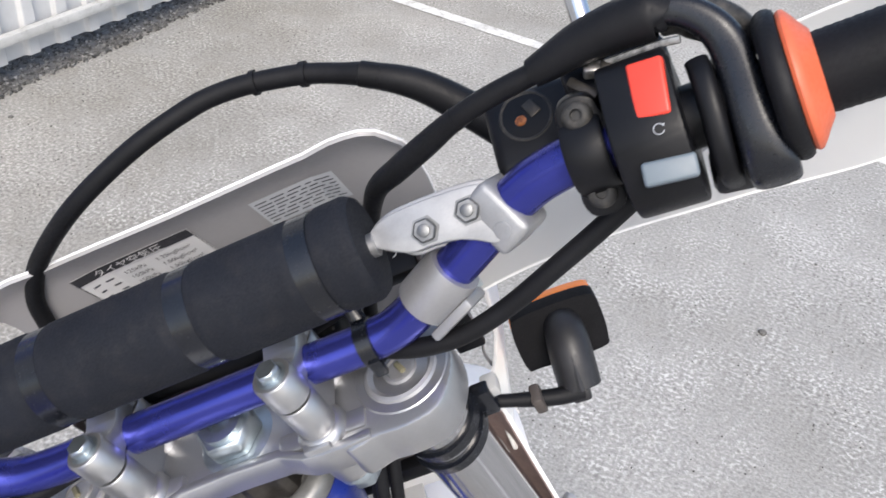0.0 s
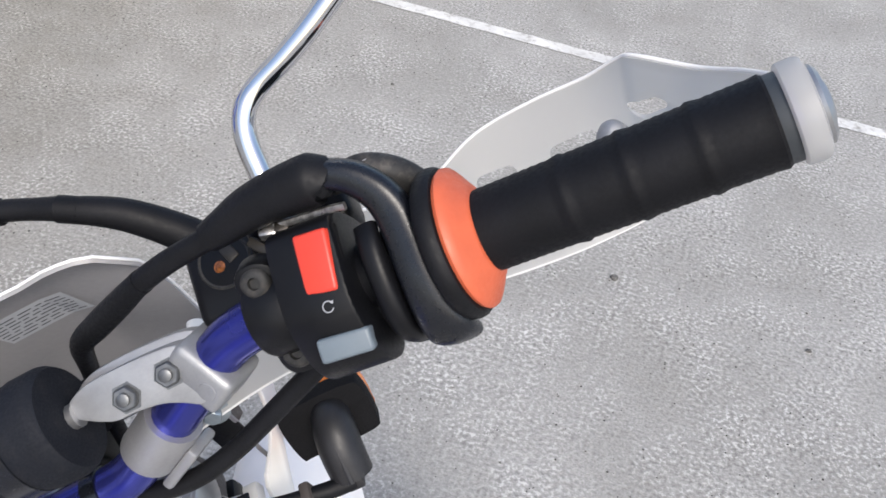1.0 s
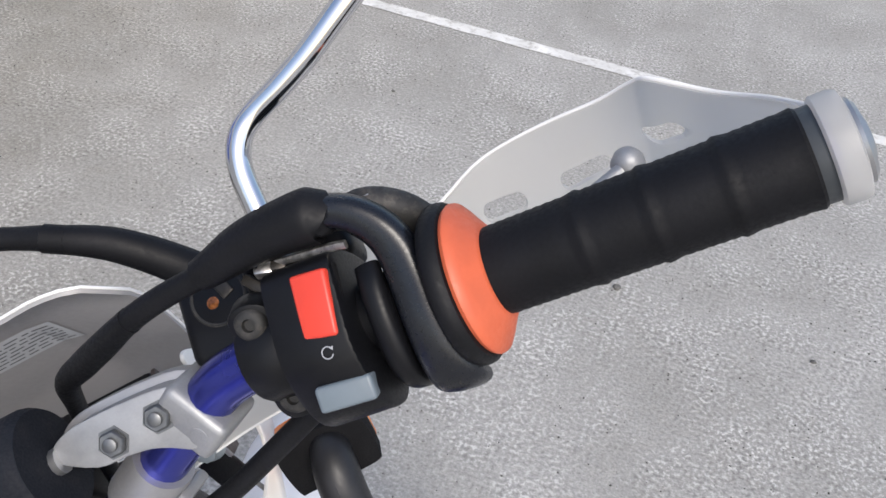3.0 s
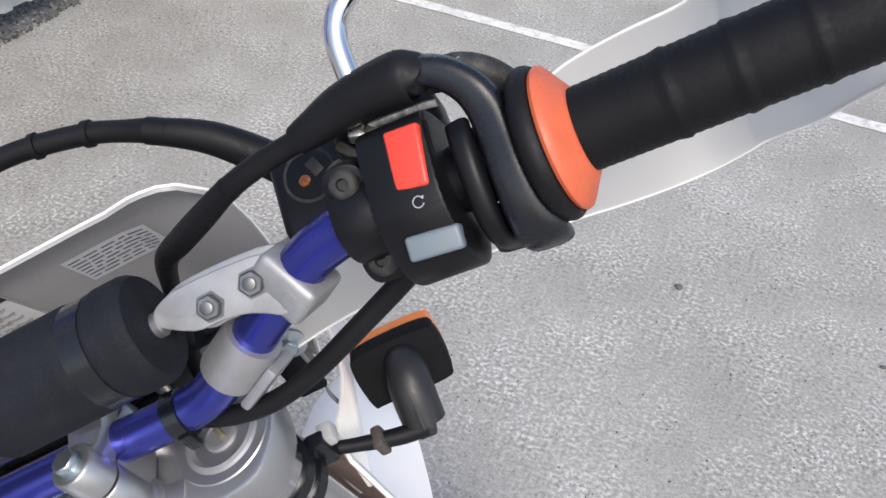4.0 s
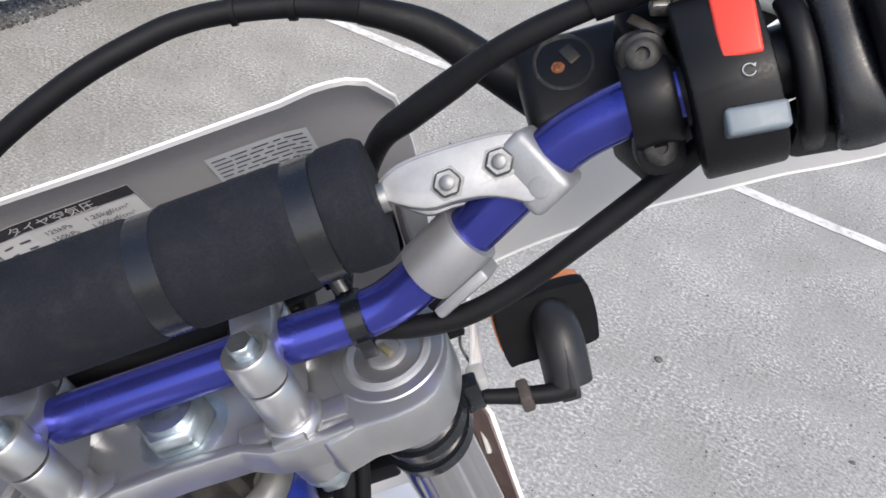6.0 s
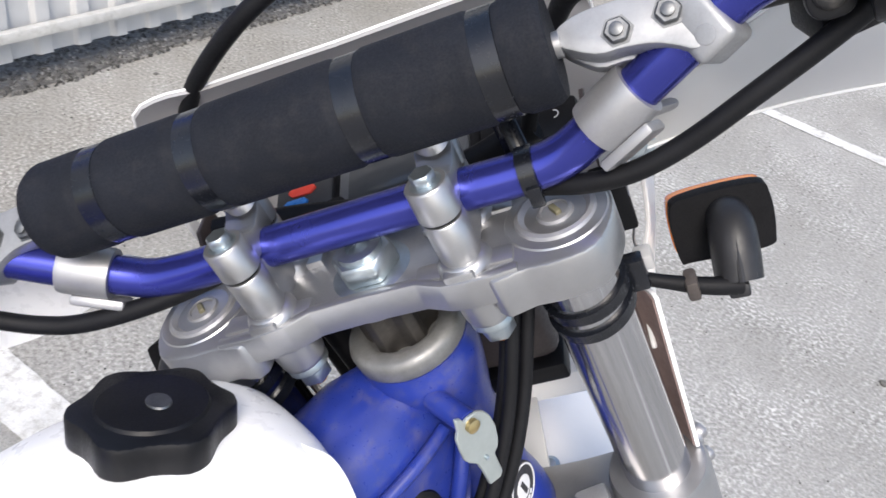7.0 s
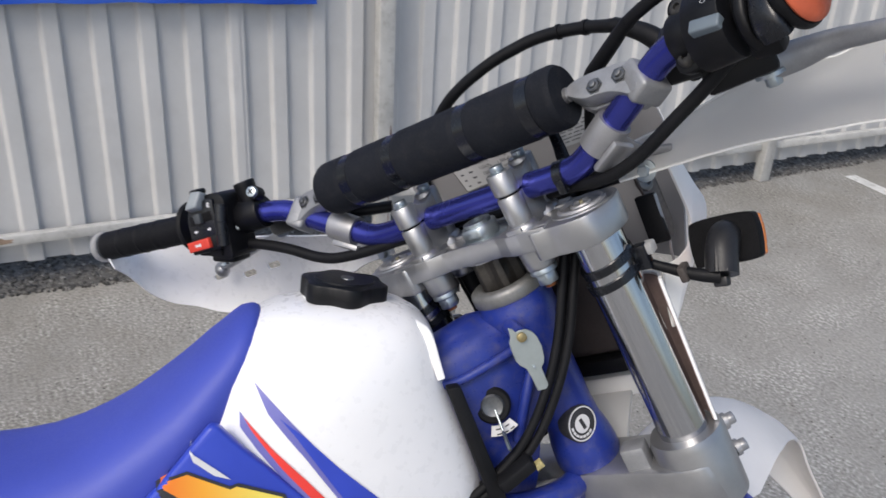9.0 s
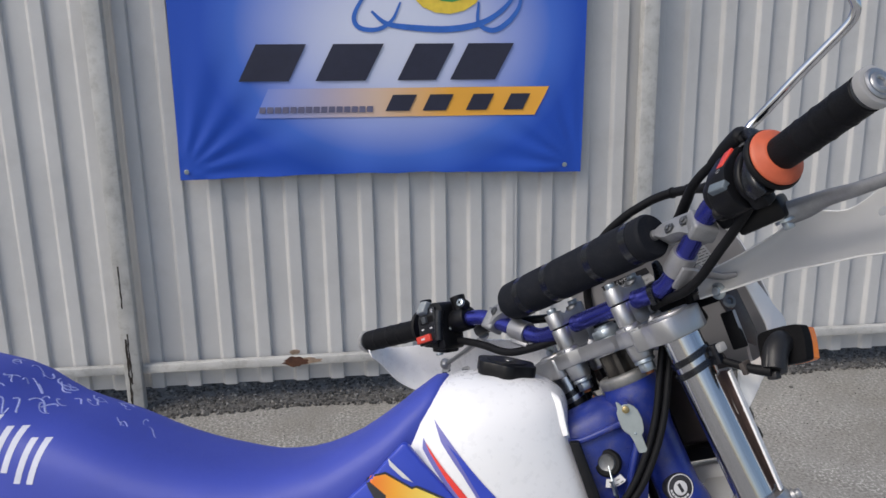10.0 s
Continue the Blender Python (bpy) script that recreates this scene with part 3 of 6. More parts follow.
# ---- steering head and frame ----
STAR = [((0.0245 if k % 4 in (0, 1) else 0.0195) * math.cos(math.pi * k / 12), (0.0245 if k % 4 in (0, 1) else 0.0195) * math.sin(math.pi * k / 12)) for k in range(24)]
part("castle_nut", moved(prism(STAR, -0.06, -0.028, 0.0008), pose(-0.001, 0.001, 0.004) @ Matrix.Diagonal((0.92, 0.92, 1, 1))), BRONZE, bike, "dark castellated steering nut", SF)
part("stem", lathe([(0.0165, -0.06), (0.0165, -0.02)], 24), BRONZE, bike, at=SF)
part("bearing_cover", moved(lathe([(0.029, -0.0775), (0.0345, -0.0765), (0.0362, -0.0745), (0.0364, -0.067), (0.0352, -0.064), (0.0325, -0.0625), (0.027, -0.062), (0.0235, -0.0632), (0.0215, -0.066)], 48), pose(-0.001, 0.001, 0.0125) @ Matrix.Diagonal((0.955, 0.955, 1, 1))), surface("dirty_alloy", (0.24, 0.24, 0.235), 0.5, metal=0.6, vary=0.25, scale=45, grain=500, bump=0.1, dirt=0.35), bike, "dull grey bearing cover", SF)
part("head_tube", lathe([(0.029, -0.243), (0.031, -0.239), (0.0305, -0.226), (0.029, -0.214), (0.0262, -0.202), (0.0255, -0.18), (0.026, -0.16), (0.0265, -0.125), (0.032, -0.1), (0.035, -0.085), (0.0355, -0.072), (0.0335, -0.068), (0.0335, -0.063)], 40), FRAME_BLUE, bike, "blue steering head", SF)


def section(y, zc, hw, hh, power=3.0, n=28, x0=0.0, low=None):
    """A rounded-box ring across the bike; low: its half height below the centre, where it differs."""
    out = []
    for k in range(n):
        a = 2 * math.pi * k / n
        c, q = math.cos(a), math.sin(a)
        out.append(Vector((x0 + hw * math.copysign(abs(c) ** (2 / power), c), y, zc + (hh if q > 0 or low is None else low) * math.copysign(abs(q) ** (2 / power), q))))
    return out


gusset = part("frame_gusset", skin([section(-0.24, -0.25, 0.045, 0.05), section(-0.12, -0.2, 0.045, 0.085, low=0.1), section(-0.05, -0.16, 0.046, 0.058, 2.6, low=0.12), section(-0.01, -0.145, 0.044, 0.066, 2.6, low=0.13), section(0.02, -0.145, 0.041, 0.072, 2.6, low=0.12), section(0.05, -0.165, 0.033, 0.06, low=0.09)]), FRAME_BLUE, bike, "blue painted frame gusset", BF)
part("weld_ridge", tube([(0.04, 0.022, -0.098), (0.0445, 0.0, -0.108), (0.046, -0.03, -0.122), (0.045, -0.05, -0.125)], 0.004, 10), FRAME_BLUE, gusset, at=BF)
part("weld_ridge", tube([(0.037, 0.04, -0.11), (0.0415, 0.034, -0.132), (0.0425, 0.03, -0.155), (0.04, 0.026, -0.185)], 0.005, 10), FRAME_BLUE, gusset, at=BF)
part("side_rail", tube([(0.045, -0.03, -0.235), (0.05, 0.02, -0.245), (0.042, 0.07, -0.24), (0.02, 0.1, -0.232)], 0.013, 14), FRAME_BLUE, gusset, at=BF)

KEYAT = aim((0.0405, 0.0015, -0.148), (0.95, -0.25, 0.15), (0, 1, 0))
lock = part("ignition_lock", moved(lathe([(0.0165, -0.006), (0.0165, 0.004), (0.0145, 0.006), (0.0105, 0.006)], 30), KEYAT), RUBBER, bike, "black-ringed ignition lock", BF)
part("lock_barrel", moved(lathe([(0.0105, 0.0), (0.0105, 0.007), (0.009, 0.0085), (0.006, 0.0075), (0.0, 0.0075)], 26), KEYAT), DULL_STEEL, lock, at=BF)
part("key", moved(joined(moved(rbox(0.0022, 0.008, 0.026, 0.0008, 1), pose(0, 0, 0.018)), moved(rbox(0.003, 0.02, 0.018, 0.002, 1), pose(0, 0, 0.034))), aim((0.0425, 0.0015, -0.147), (0.55, 0.22, -0.8), (0.2, 1, 0.3))), STEEL, lock, "steel ignition key", BF)
part("lock_label", moved(prism([(0.019 * math.cos(a), 0.019 * math.sin(a)) for a in np.linspace(-0.85, 0.1, 8)] + [(0.0285 * math.cos(a), 0.0285 * math.sin(a)) for a in np.linspace(0.1, -0.85, 8)], 0.0, 0.0012), KEYAT @ pose(0, 0, 0.001, 0, 0, 0) @ pose(0, 0, 0, 0, 0, -45)), PAPER, lock, "white lock position label", BF)
for r0, a0 in ((0.0215, -56), (0.0215, -78), (0.026, -50), (0.026, -64), (0.026, -78)):
    part("label_print", moved(rbox(0.0011, 0.0042, 0.0004, 0), KEYAT @ pose(0, 0, 0, 0, 0, a0) @ pose(r0 + 0.0008, 0, 0.0024)), PRINT, lock, at=BF, smooth=0)
TAG = [(0.0069, -0.0709), (0.0112, -0.0722), (0.0135, -0.0752), (0.0165, -0.0736), (0.0224, -0.0726), (0.0282, -0.075), (0.0326, -0.0796), (0.0372, -0.0885), (0.0396, -0.0983), (0.0396, -0.1035), (0.0375, -0.1075), (0.0395, -0.1125), (0.0459, -0.1267), (0.0348, -0.1288), (0.0285, -0.1155), (0.024, -0.1082), (0.0178, -0.1045), (0.0148, -0.1012), (0.011, -0.0925), (0.0083, -0.0842), (0.0092, -0.0792)]
TAGM = aim((0.0645, 0, 0), (1, 0, 0), (0, 1, 0))
tag = part("lock_tag", moved(prism([(y, z) for y, z in TAG], -0.0012, 0.0012, 0.0006, 1), TAGM), surface("zinc_plate", (0.4, 0.44, 0.43), 0.4, metal=0.55, vary=0.08, scale=60, grain=400), bike, "zinc-plated lock cover plate", BF)
part("rivet", moved(lathe([(0.0042, 0.0), (0.0042, 0.003), (0.002, 0.0042)], 16), TAGM @ pose(0.0184, -0.0789, 0.001)), surface("brass", (0.42, 0.33, 0.16), 0.35, metal=0.8), tag, "brass rivet", BF)
part("tag_post", moved(lathe([(0.007, -0.03), (0.007, -0.001)], 14), TAGM @ pose(0.0184, -0.0789, 0)), FRAME_BLUE, tag, at=BF)
part("peg", moved(lathe([(0.0014, 0.0), (0.0014, 0.0022), (0.0008, 0.0026)], 12), TAGM @ pose(0.0301, -0.1062, 0.001)), STEEL, tag, at=BF)
BADGE = aim((0.0435, 0.0845, -0.1725), (0.92, 0.33, 0.2), (0, 1, 0)) @ Matrix.Scale(0.9, 4)
badge = part("round_badge", moved(lathe([(0.017, -0.016), (0.019, -0.004), (0.019, 0.0012), (0.018, 0.0016), (0.0, 0.0016)], 32), BADGE), PRINT, bike, "round black badge with a white ring", BF)
part("badge_ring", moved(lathe([(0.0178, 0.0014), (0.0178, 0.0022), (0.0165, 0.0022), (0.0165, 0.0014)], 32), BADGE), PAPER, badge, at=BF)
part("badge_centre", moved(lathe([(0.0095, 0.0014), (0.0095, 0.0022), (0.0, 0.0022)], 24), BADGE), PAPER, badge, at=BF)
part("badge_bar", moved(rbox(0.004, 0.012, 0.0006, 0), BADGE @ pose(0, 0, 0.0025, 0, 0, 35)), PRINT, badge, at=BF, smooth=0)
for k in range(7):
    part("badge_mark", moved(rbox(0.0024, 0.0035, 0.0006, 0), BADGE @ pose(0, 0, 0, 0, 0, 200 + k * 20) @ pose(0.0132, 0, 0.0018)), PAPER, badge, at=BF, smooth=0)

# ---- tank and seat ----
TANK = [section(-0.046, -0.15, 0.03, 0.06, 3.0, low=0.07), section(-0.05, -0.15, 0.05, 0.072, 3.4, low=0.1), section(-0.06, -0.152, 0.062, 0.084, 3.4, low=0.12), section(-0.085, -0.155, 0.077, 0.098, 3.2, low=0.14),
        section(-0.12, -0.16, 0.089, 0.107, 2.8, low=0.15), section(-0.16, -0.165, 0.092, 0.112, 2.7, low=0.15), section(-0.2, -0.175, 0.086, 0.113, 2.6, low=0.14), section(-0.235, -0.2, 0.077, 0.1, 2.6, low=0.11), section(-0.26, -0.22, 0.06, 0.06)]


def swept(ring, amount):
    """The tank's nose runs forward towards its foot."""
    return [Vector((v.x, v.y + amount * max(0.0, -0.11 - v.z), v.z)) for v in ring]


TANK = [swept(r, 0.42 * max(0.0, 1 - k / 6)) for k, r in enumerate(TANK)]
tank_bm = skin(TANK)
bmesh.ops.subdivide_edges(tank_bm, edges=tank_bm.edges[:], cuts=1, use_grid_fill=True, smooth=0.6)
from mathutils.bvhtree import BVHTree
tank_tree = BVHTree.FromBMesh(tank_bm)
tank = part("fuel_tank", tank_bm, WHITE, bike, "glossy white plastic fuel tank", BF, 60)


def decal(name, outline, material, lift, parent, tree):
    """A thin print laid on the right side of a surface; outline in (y, z)."""
    bm = bmesh.new()
    bm.faces.new([bm.verts.new((0.2, y, z)) for y, z in outline])
    bmesh.ops.triangulate(bm, faces=bm.faces[:])
    for _ in range(3):
        bmesh.ops.subdivide_edges(bm, edges=bm.edges[:], cuts=1)
        bmesh.ops.triangulate(bm, faces=bm.faces[:])
    for v in bm.verts:
        hit = tree.ray_cast(Vector((0.4, v.co.y, v.co.z)), Vector((-1, 0, 0)))
        v.co.x = (hit[0].x if hit[0] else 0.06) + lift
    return part(name, bm, material, parent, at=BF, smooth=60)


PURPLE = surface("purple_print", (0.15, 0.15, 0.43), 0.35, vary=0.05)
BLUE_PRINT = surface("blue_print", (0.03, 0.06, 0.45), 0.35, vary=0.06)
RED_PRINT = surface("red_print", (0.75, 0.05, 0.04), 0.35, vary=0.05)
_f = Nodes("flame_print")
_s = _f.t.nodes.new("ShaderNodeSeparateXYZ")
_f.link(_f.coords("Object"), _s.inputs[0])
_r = _f.add("MapRange", **{"From Min": -0.285, "From Max": -0.2})
_f.link(_s.outputs["Y"], _r.inputs["Value"])
_f.link(_f.ramp(_r.outputs[0], [(0.0, (0.8, 0.1, 0.02)), (0.5, (0.85, 0.38, 0.04)), (1.0, (0.8, 0.66, 0.12))]), _f.b.inputs["Base Color"])
_f.b.inputs["Roughness"].default_value = 0.35
FLAME = _f.m
decal("stripe", [(-0.202, -0.098), (-0.181, -0.121), (-0.143, -0.165), (-0.11, -0.2), (-0.09, -0.222), (-0.12, -0.222), (-0.139, -0.197), (-0.165, -0.158), (-0.192, -0.122), (-0.197, -0.11)], PURPLE, 0.0008, tank, tank_tree)
decal("stripe", [(-0.184, -0.124), (-0.164, -0.141), (-0.141, -0.166), (-0.107, -0.2), (-0.086, -0.222), (-0.116, -0.222), (-0.135, -0.197), (-0.158, -0.161), (-0.173, -0.138)], BLUE_PRINT, 0.0014, tank, tank_tree)
decal("stripe", [(-0.214, -0.12), (-0.207, -0.13), (-0.183, -0.161), (-0.153, -0.195), (-0.13, -0.222), (-0.146, -0.222), (-0.169, -0.193), (-0.2, -0.152), (-0.214, -0.132)], PURPLE, 0.0008, tank, tank_tree)
decal("stripe", [(-0.211, -0.124), (-0.191, -0.148), (-0.166, -0.175), (-0.148, -0.196), (-0.124, -0.222), (-0.138, -0.222), (-0.16, -0.194), (-0.183, -0.166), (-0.205, -0.135)], RED_PRINT, 0.0014, tank, tank_tree)
panel = moved(prism([(-0.236, -0.1225), (-0.229, -0.124), (-0.212, -0.144), (-0.196, -0.16), (-0.164, -0.194), (-0.13, -0.232), (-0.2, -0.265), (-0.335, -0.265), (-0.335, -0.225), (-0.301, -0.193), (-0.274, -0.167), (-0.25, -0.139)], -0.012, 0.0, 0.003), aim((0.092, 0, 0), (1, 0.02, 0.0), (0, 1, 0)))
shroud_tree = BVHTree.FromBMesh(panel)
shroud = part("side_shroud", panel, BLUE_PRINT, bike, "blue side shroud with an orange flame print", BF, 60)
decal("streak", [(-0.252, -0.139), (-0.247, -0.1445), (-0.233, -0.1565), (-0.222, -0.1665), (-0.234, -0.162), (-0.249, -0.149)], PAPER, 0.0016, shroud, shroud_tree)
decal("flame_edge", [(-0.281, -0.164), (-0.254, -0.156), (-0.223, -0.172), (-0.217, -0.17), (-0.182, -0.1835), (-0.165, -0.225), (-0.25, -0.215)], PRINT, 0.0012, shroud, shroud_tree)
decal("flame", [(-0.277, -0.1645), (-0.254, -0.1585), (-0.223, -0.1745), (-0.218, -0.1725), (-0.184, -0.1855), (-0.17, -0.223), (-0.25, -0.205), (-0.253, -0.183)], FLAME, 0.0018, shroud, shroud_tree)
cap = part("fuel_cap", moved(joined(prism(round_outline([((0.0385 if k % 4 in (0, 1) else 0.0345) * math.cos(math.pi * k / 12), (0.0385 if k % 4 in (0, 1) else 0.0345) * math.sin(math.pi * k / 12)) for k in range(24)], 2), 0.001, 0.0185, 0.0032), lathe([(0.0275, 0.0175), (0.0255, 0.02), (0.0, 0.0203)], 30)), aim((-0.004, -0.1235, -0.0575), (0.0, 0.12, 1))), BLACK, bike, "black lobed fuel cap", BF)
part("cap_neck", moved(lathe([(0.036, -0.012), (0.035, 0.0), (0.033, 0.004)], 30), aim((-0.004, -0.1235, -0.0575), (0.0, 0.12, 1))), WHITE, cap, at=BF)
part("cap_emblem", moved(joined(moved(lathe([(0.0075, 0.0), (0.007, 0.0012), (0.0, 0.0012)], 24), Matrix.Diagonal((1, 0.8, 1, 1)))), aim((-0.004, -0.1235, -0.0575), (0, 0.12, 1)) @ pose(0.002, 0.002, 0.02)), DULL_STEEL, cap, "small grey oval emblem", BF)
part("tank_lip", band([(0.034, -0.067, -0.069), (0.044, -0.0605, -0.0735), (0.0505, -0.0565, -0.083), (0.0552, -0.0525, -0.1), (0.0582, -0.0485, -0.114)], [0.002, 0.0034, 0.0038, 0.0038, 0.0034], 0.0016, (-0.25, -1, 0.15), 12), WHITE, tank, "raised white lip of the tank", BF)
part("frame_guard", moved(prism([(-0.049, -0.121), (-0.037, -0.12), (0.006, -0.228), (0.02, -0.29), (0.0, -0.29), (-0.008, -0.232)], -0.006, 0.006, 0.002), aim((0.058, 0.004, 0.0), (1, 0, 0), (0, 1, 0))), RUBBER, bike, "matt black frame guard strip", BF)
seat_rings = [section(-0.193, -0.0729, 0.016, 0.012), section(-0.202, -0.0851, 0.05, 0.027, 2.3), section(-0.225, -0.1176, 0.068, 0.046, 2.4, low=0.05), section(-0.264, -0.1619, 0.081, 0.058, 2.6, low=0.06), section(-0.332, -0.2175, 0.093, 0.068, 3, low=0.075), section(-0.405, -0.245, 0.104, 0.074, 3, low=0.09),
              section(-0.482, -0.2429, 0.113, 0.075, 3, low=0.1), section(-0.56, -0.2281, 0.117, 0.075, 3, low=0.11), section(-0.638, -0.2068, 0.118, 0.08, 3, low=0.12), section(-0.72, -0.1878, 0.118, 0.085, 3, low=0.13), section(-0.8, -0.1525, 0.116, 0.087, 3, low=0.13), section(-0.95, -0.138, 0.1, 0.08, 3, low=0.1), section(-1.05, -0.145, 0.08, 0.06, 3, low=0.07)]
seat_bm = skin(seat_rings)
bmesh.ops.subdivide_edges(seat_bm, edges=seat_bm.edges[:], cuts=2, use_grid_fill=True, smooth=0.7)
seat_tree = BVHTree.FromBMesh(seat_bm)
seat = part("seat", seat_bm, SEAT_BLUE, bike, "blue vinyl motorcycle seat with worn white print", BF, 60)
SEAT_PRINT = surface("worn_white_print", (0.62, 0.64, 0.72), 0.6, vary=0.1)
for y0, z0 in ((-0.73, -0.176), (-0.697, -0.188), (-0.764, -0.164)):
    for dy in (0.0, 0.016):
        decal("print_bar", [(y0 + dy - 0.004, z0), (y0 + dy + 0.004, z0), (y0 + dy + 0.016, z0 + 0.052), (y0 + dy + 0.008, z0 + 0.052)], SEAT_PRINT, 0.0006, seat, seat_tree)
SCUFF = surface("faded_print", (0.33, 0.37, 0.66), 0.7, vary=0.3, scale=260)
# chalky scribbles: loops and hooks along the top of the seat
CHALK = ((-0.034, -0.79), (0.003, -0.75), (0.072, -0.739), (0.053, -0.71), (0.035, -0.702), (-0.038, -0.735), (-0.029, -0.712), (-0.023, -0.681), (-0.01, -0.668), (-0.042, -0.646), (0.025, -0.614), (-0.001, -0.585), (0.027, -0.758), (-0.03, -0.765), (0.012, -0.69), (0.07, -0.765))
for k, (x, y) in enumerate(CHALK):
    faint = y > -0.63
    for _ in range(2):
        a, ln, sweep, wave = random.uniform(0, 6.3), random.uniform(0.008, 0.016), random.uniform(2.2, 5.6), random.uniform(0.3, 0.9)
        lean = random.uniform(-0.6, 0.6)
        ox, oy = x + random.uniform(-0.012, 0.012), y + random.uniform(-0.01, 0.01)
        pts = []
        for j in range(11):
            q = a + sweep * j / 10
            u, v = 0.8 * ln * math.sin(q), ln * math.cos(q * wave + lean)
            hit = seat_tree.ray_cast(Vector((ox + u, oy + v, 0.2)), Vector((0, 0, -1)))
            if hit[0]:
                pts.append(hit[0] + hit[1] * 0.0002)
        if len(pts) == 11:
            part("scuff", tube(pts, 0.0007 if faint else random.uniform(0.0008, 0.0015), 6, 2, 0.3), SCUFF, seat, at=BF)

# ---- cables ----
def cable(name, pts, r, label, at=SF, mat=RUBBER, rings=()):
    ob = part(name, tube(pts, r, 12, 7), mat, bike, label, at)
    r = min(r) if isinstance(r, list) else r
    for k, wide in rings:
        a, c = Vector(pts[k]), Vector(pts[min(k + 1, len(pts) - 1)]) - Vector(pts[max(k - 1, 0)])
        part("sleeve", moved(lathe([(r, -wide), (r * 1.22, -wide * 0.9), (r * 1.22, wide * 0.9), (r, wide)], 14), aim(a, c, (0.1, 0.3, 1))), mat, ob, at=at)
    return ob


cable("brake_hose", [(0.21, 0.066, 0.055), (0.192, 0.083, 0.072), (0.172, 0.093, 0.094), (0.15, 0.1, 0.108), (0.134, 0.107, 0.113), (0.116, 0.113, 0.118), (0.089, 0.1165, 0.124), (0.068, 0.117, 0.127), (0.048, 0.1145, 0.1275), (0.011, 0.107, 0.124), (-0.036, 0.101, 0.111), (-0.081, 0.108, 0.087), (-0.104, 0.112, 0.0685), (-0.119, 0.112, 0.046), (-0.12, 0.105, 0.01), (-0.09, 0.095, -0.04), (-0.05, 0.08, -0.09)], [0.0105, 0.0098, 0.0085, 0.0068] + [0.0058] * 13, "black brake hose arching over the fairing", rings=((3, 0.006), (5, 0.002), (6, 0.0015)))
elbow = part("throttle_elbow", band([(0.278, 0.0055, 0.1335), (0.2855, 0.0035, 0.1335), (0.2935, -0.001, 0.1308), (0.2997, -0.0075, 0.1252), (0.3022, -0.0145, 0.1188), (0.3018, -0.0245, 0.1115), (0.3002, -0.0355, 0.103), (0.2995, -0.0445, 0.0925), (0.3005, -0.0485, 0.0825), (0.302, -0.046, 0.073)], [0.006, 0.006, 0.0064, 0.007, 0.0076, 0.0078, 0.008, 0.0088, 0.0098, 0.0095], [0.006, 0.006, 0.0062, 0.0064, 0.0064, 0.006, 0.0056, 0.0054, 0.005, 0.004], (0.965, -0.239, 0.109), power=2.8), GLOSS_BLACK, bike, "glossy black throttle cable elbow", SF)
part("elbow_cover", band([(0.284, 0.007, 0.1255), (0.294, 0.0072, 0.1235), (0.304, 0.0045, 0.1175), (0.3105, 0.002, 0.109), (0.3145, -0.002, 0.1005)], [0.006, 0.0085, 0.0095, 0.009, 0.0065], [0.005, 0.0065, 0.0068, 0.006, 0.0045], (0.965, -0.239, 0.109), power=2.3), DUSTY_BLACK, elbow, "dusty black casting behind the elbow", SF)
part("chipped_paint", moved(prism(round_outline([(-0.004, -0.0007), (-0.001, -0.0003), (0.002, -0.0009), (0.0042, 0.0002), (0.001, 0.0008), (-0.002, 0.0004)], 3), 0, 0.0003), aim((0.2975, 0.006, 0.1296), (0.1, 0.35, 0.93), (0.9, -0.4, 0))), ALLOY_GREY, elbow, "bare metal chip", SF)
cable("throttle_boot", [(0.2815, 0.0038, 0.1335), (0.2805, 0.0041, 0.1337), (0.268, 0.0078, 0.1325), (0.252, 0.0118, 0.1295), (0.238, 0.0138, 0.1258), (0.229, 0.0148, 0.1237)], [0.0075, 0.0106, 0.0102, 0.0092, 0.0076, 0.0064], "black rubber boot")
cable("throttle_cable", [(0.235, 0.013, 0.125), (0.21, 0.018, 0.12), (0.19, 0.022, 0.1135), (0.172, 0.027, 0.104), (0.152, 0.033, 0.093), (0.137, 0.037, 0.084), (0.122, 0.045, 0.06), (0.1, 0.055, 0.02), (0.07, 0.06, -0.05)], [0.0048, 0.005, 0.0052, 0.006, 0.0062, 0.0055, 0.0045, 0.0045, 0.0045], "taped black throttle cable", rings=((2, 0.0012), (3, 0.002), (5, 0.0014)))
cable("wiring_loom", [(0.268, -0.012, 0.07), (0.2347, -0.012, 0.052), (0.207, -0.012, 0.0385), (0.174, -0.011, 0.0225), (0.148, -0.01, 0.0145), (0.125, -0.006, 0.0125), (0.1, 0.004, 0.012), (0.07, 0.02, 0.008), (0.03, 0.04, 0.0)], 0.0052, "black wiring loom under the bar")
cable("wiring_loom", [(-0.3, -0.02, 0.075), (-0.26, -0.016, 0.063), (-0.2201, -0.015, 0.046), (-0.189, -0.015, 0.029), (-0.163, -0.014, 0.0205), (-0.125, -0.009, 0.0165), (-0.09, 0.002, 0.014), (-0.05, 0.03, 0.005)], 0.0055, "black wiring loom under the bar")
for k, (dx, dy, r) in enumerate(((0.0, -0.001, 0.0041), (0.002, 0.0085, 0.0041), (-0.012, 0.006, 0.004))):
    cable("control_cable", [(0.05 + dx, 0.062 + dy, 0.01), (0.056 + dx, 0.058 + dy, -0.04), (0.06 + dx, 0.054 + dy, -0.085), (0.062 + dx, 0.045 + dy, -0.127), (0.062 + dx, 0.028 + dy, -0.172), (0.058 + dx, 0.003 + dy, -0.207), (0.045 + dx, -0.05 + dy, -0.26)], r, "black control cable beside the steering head", BF)
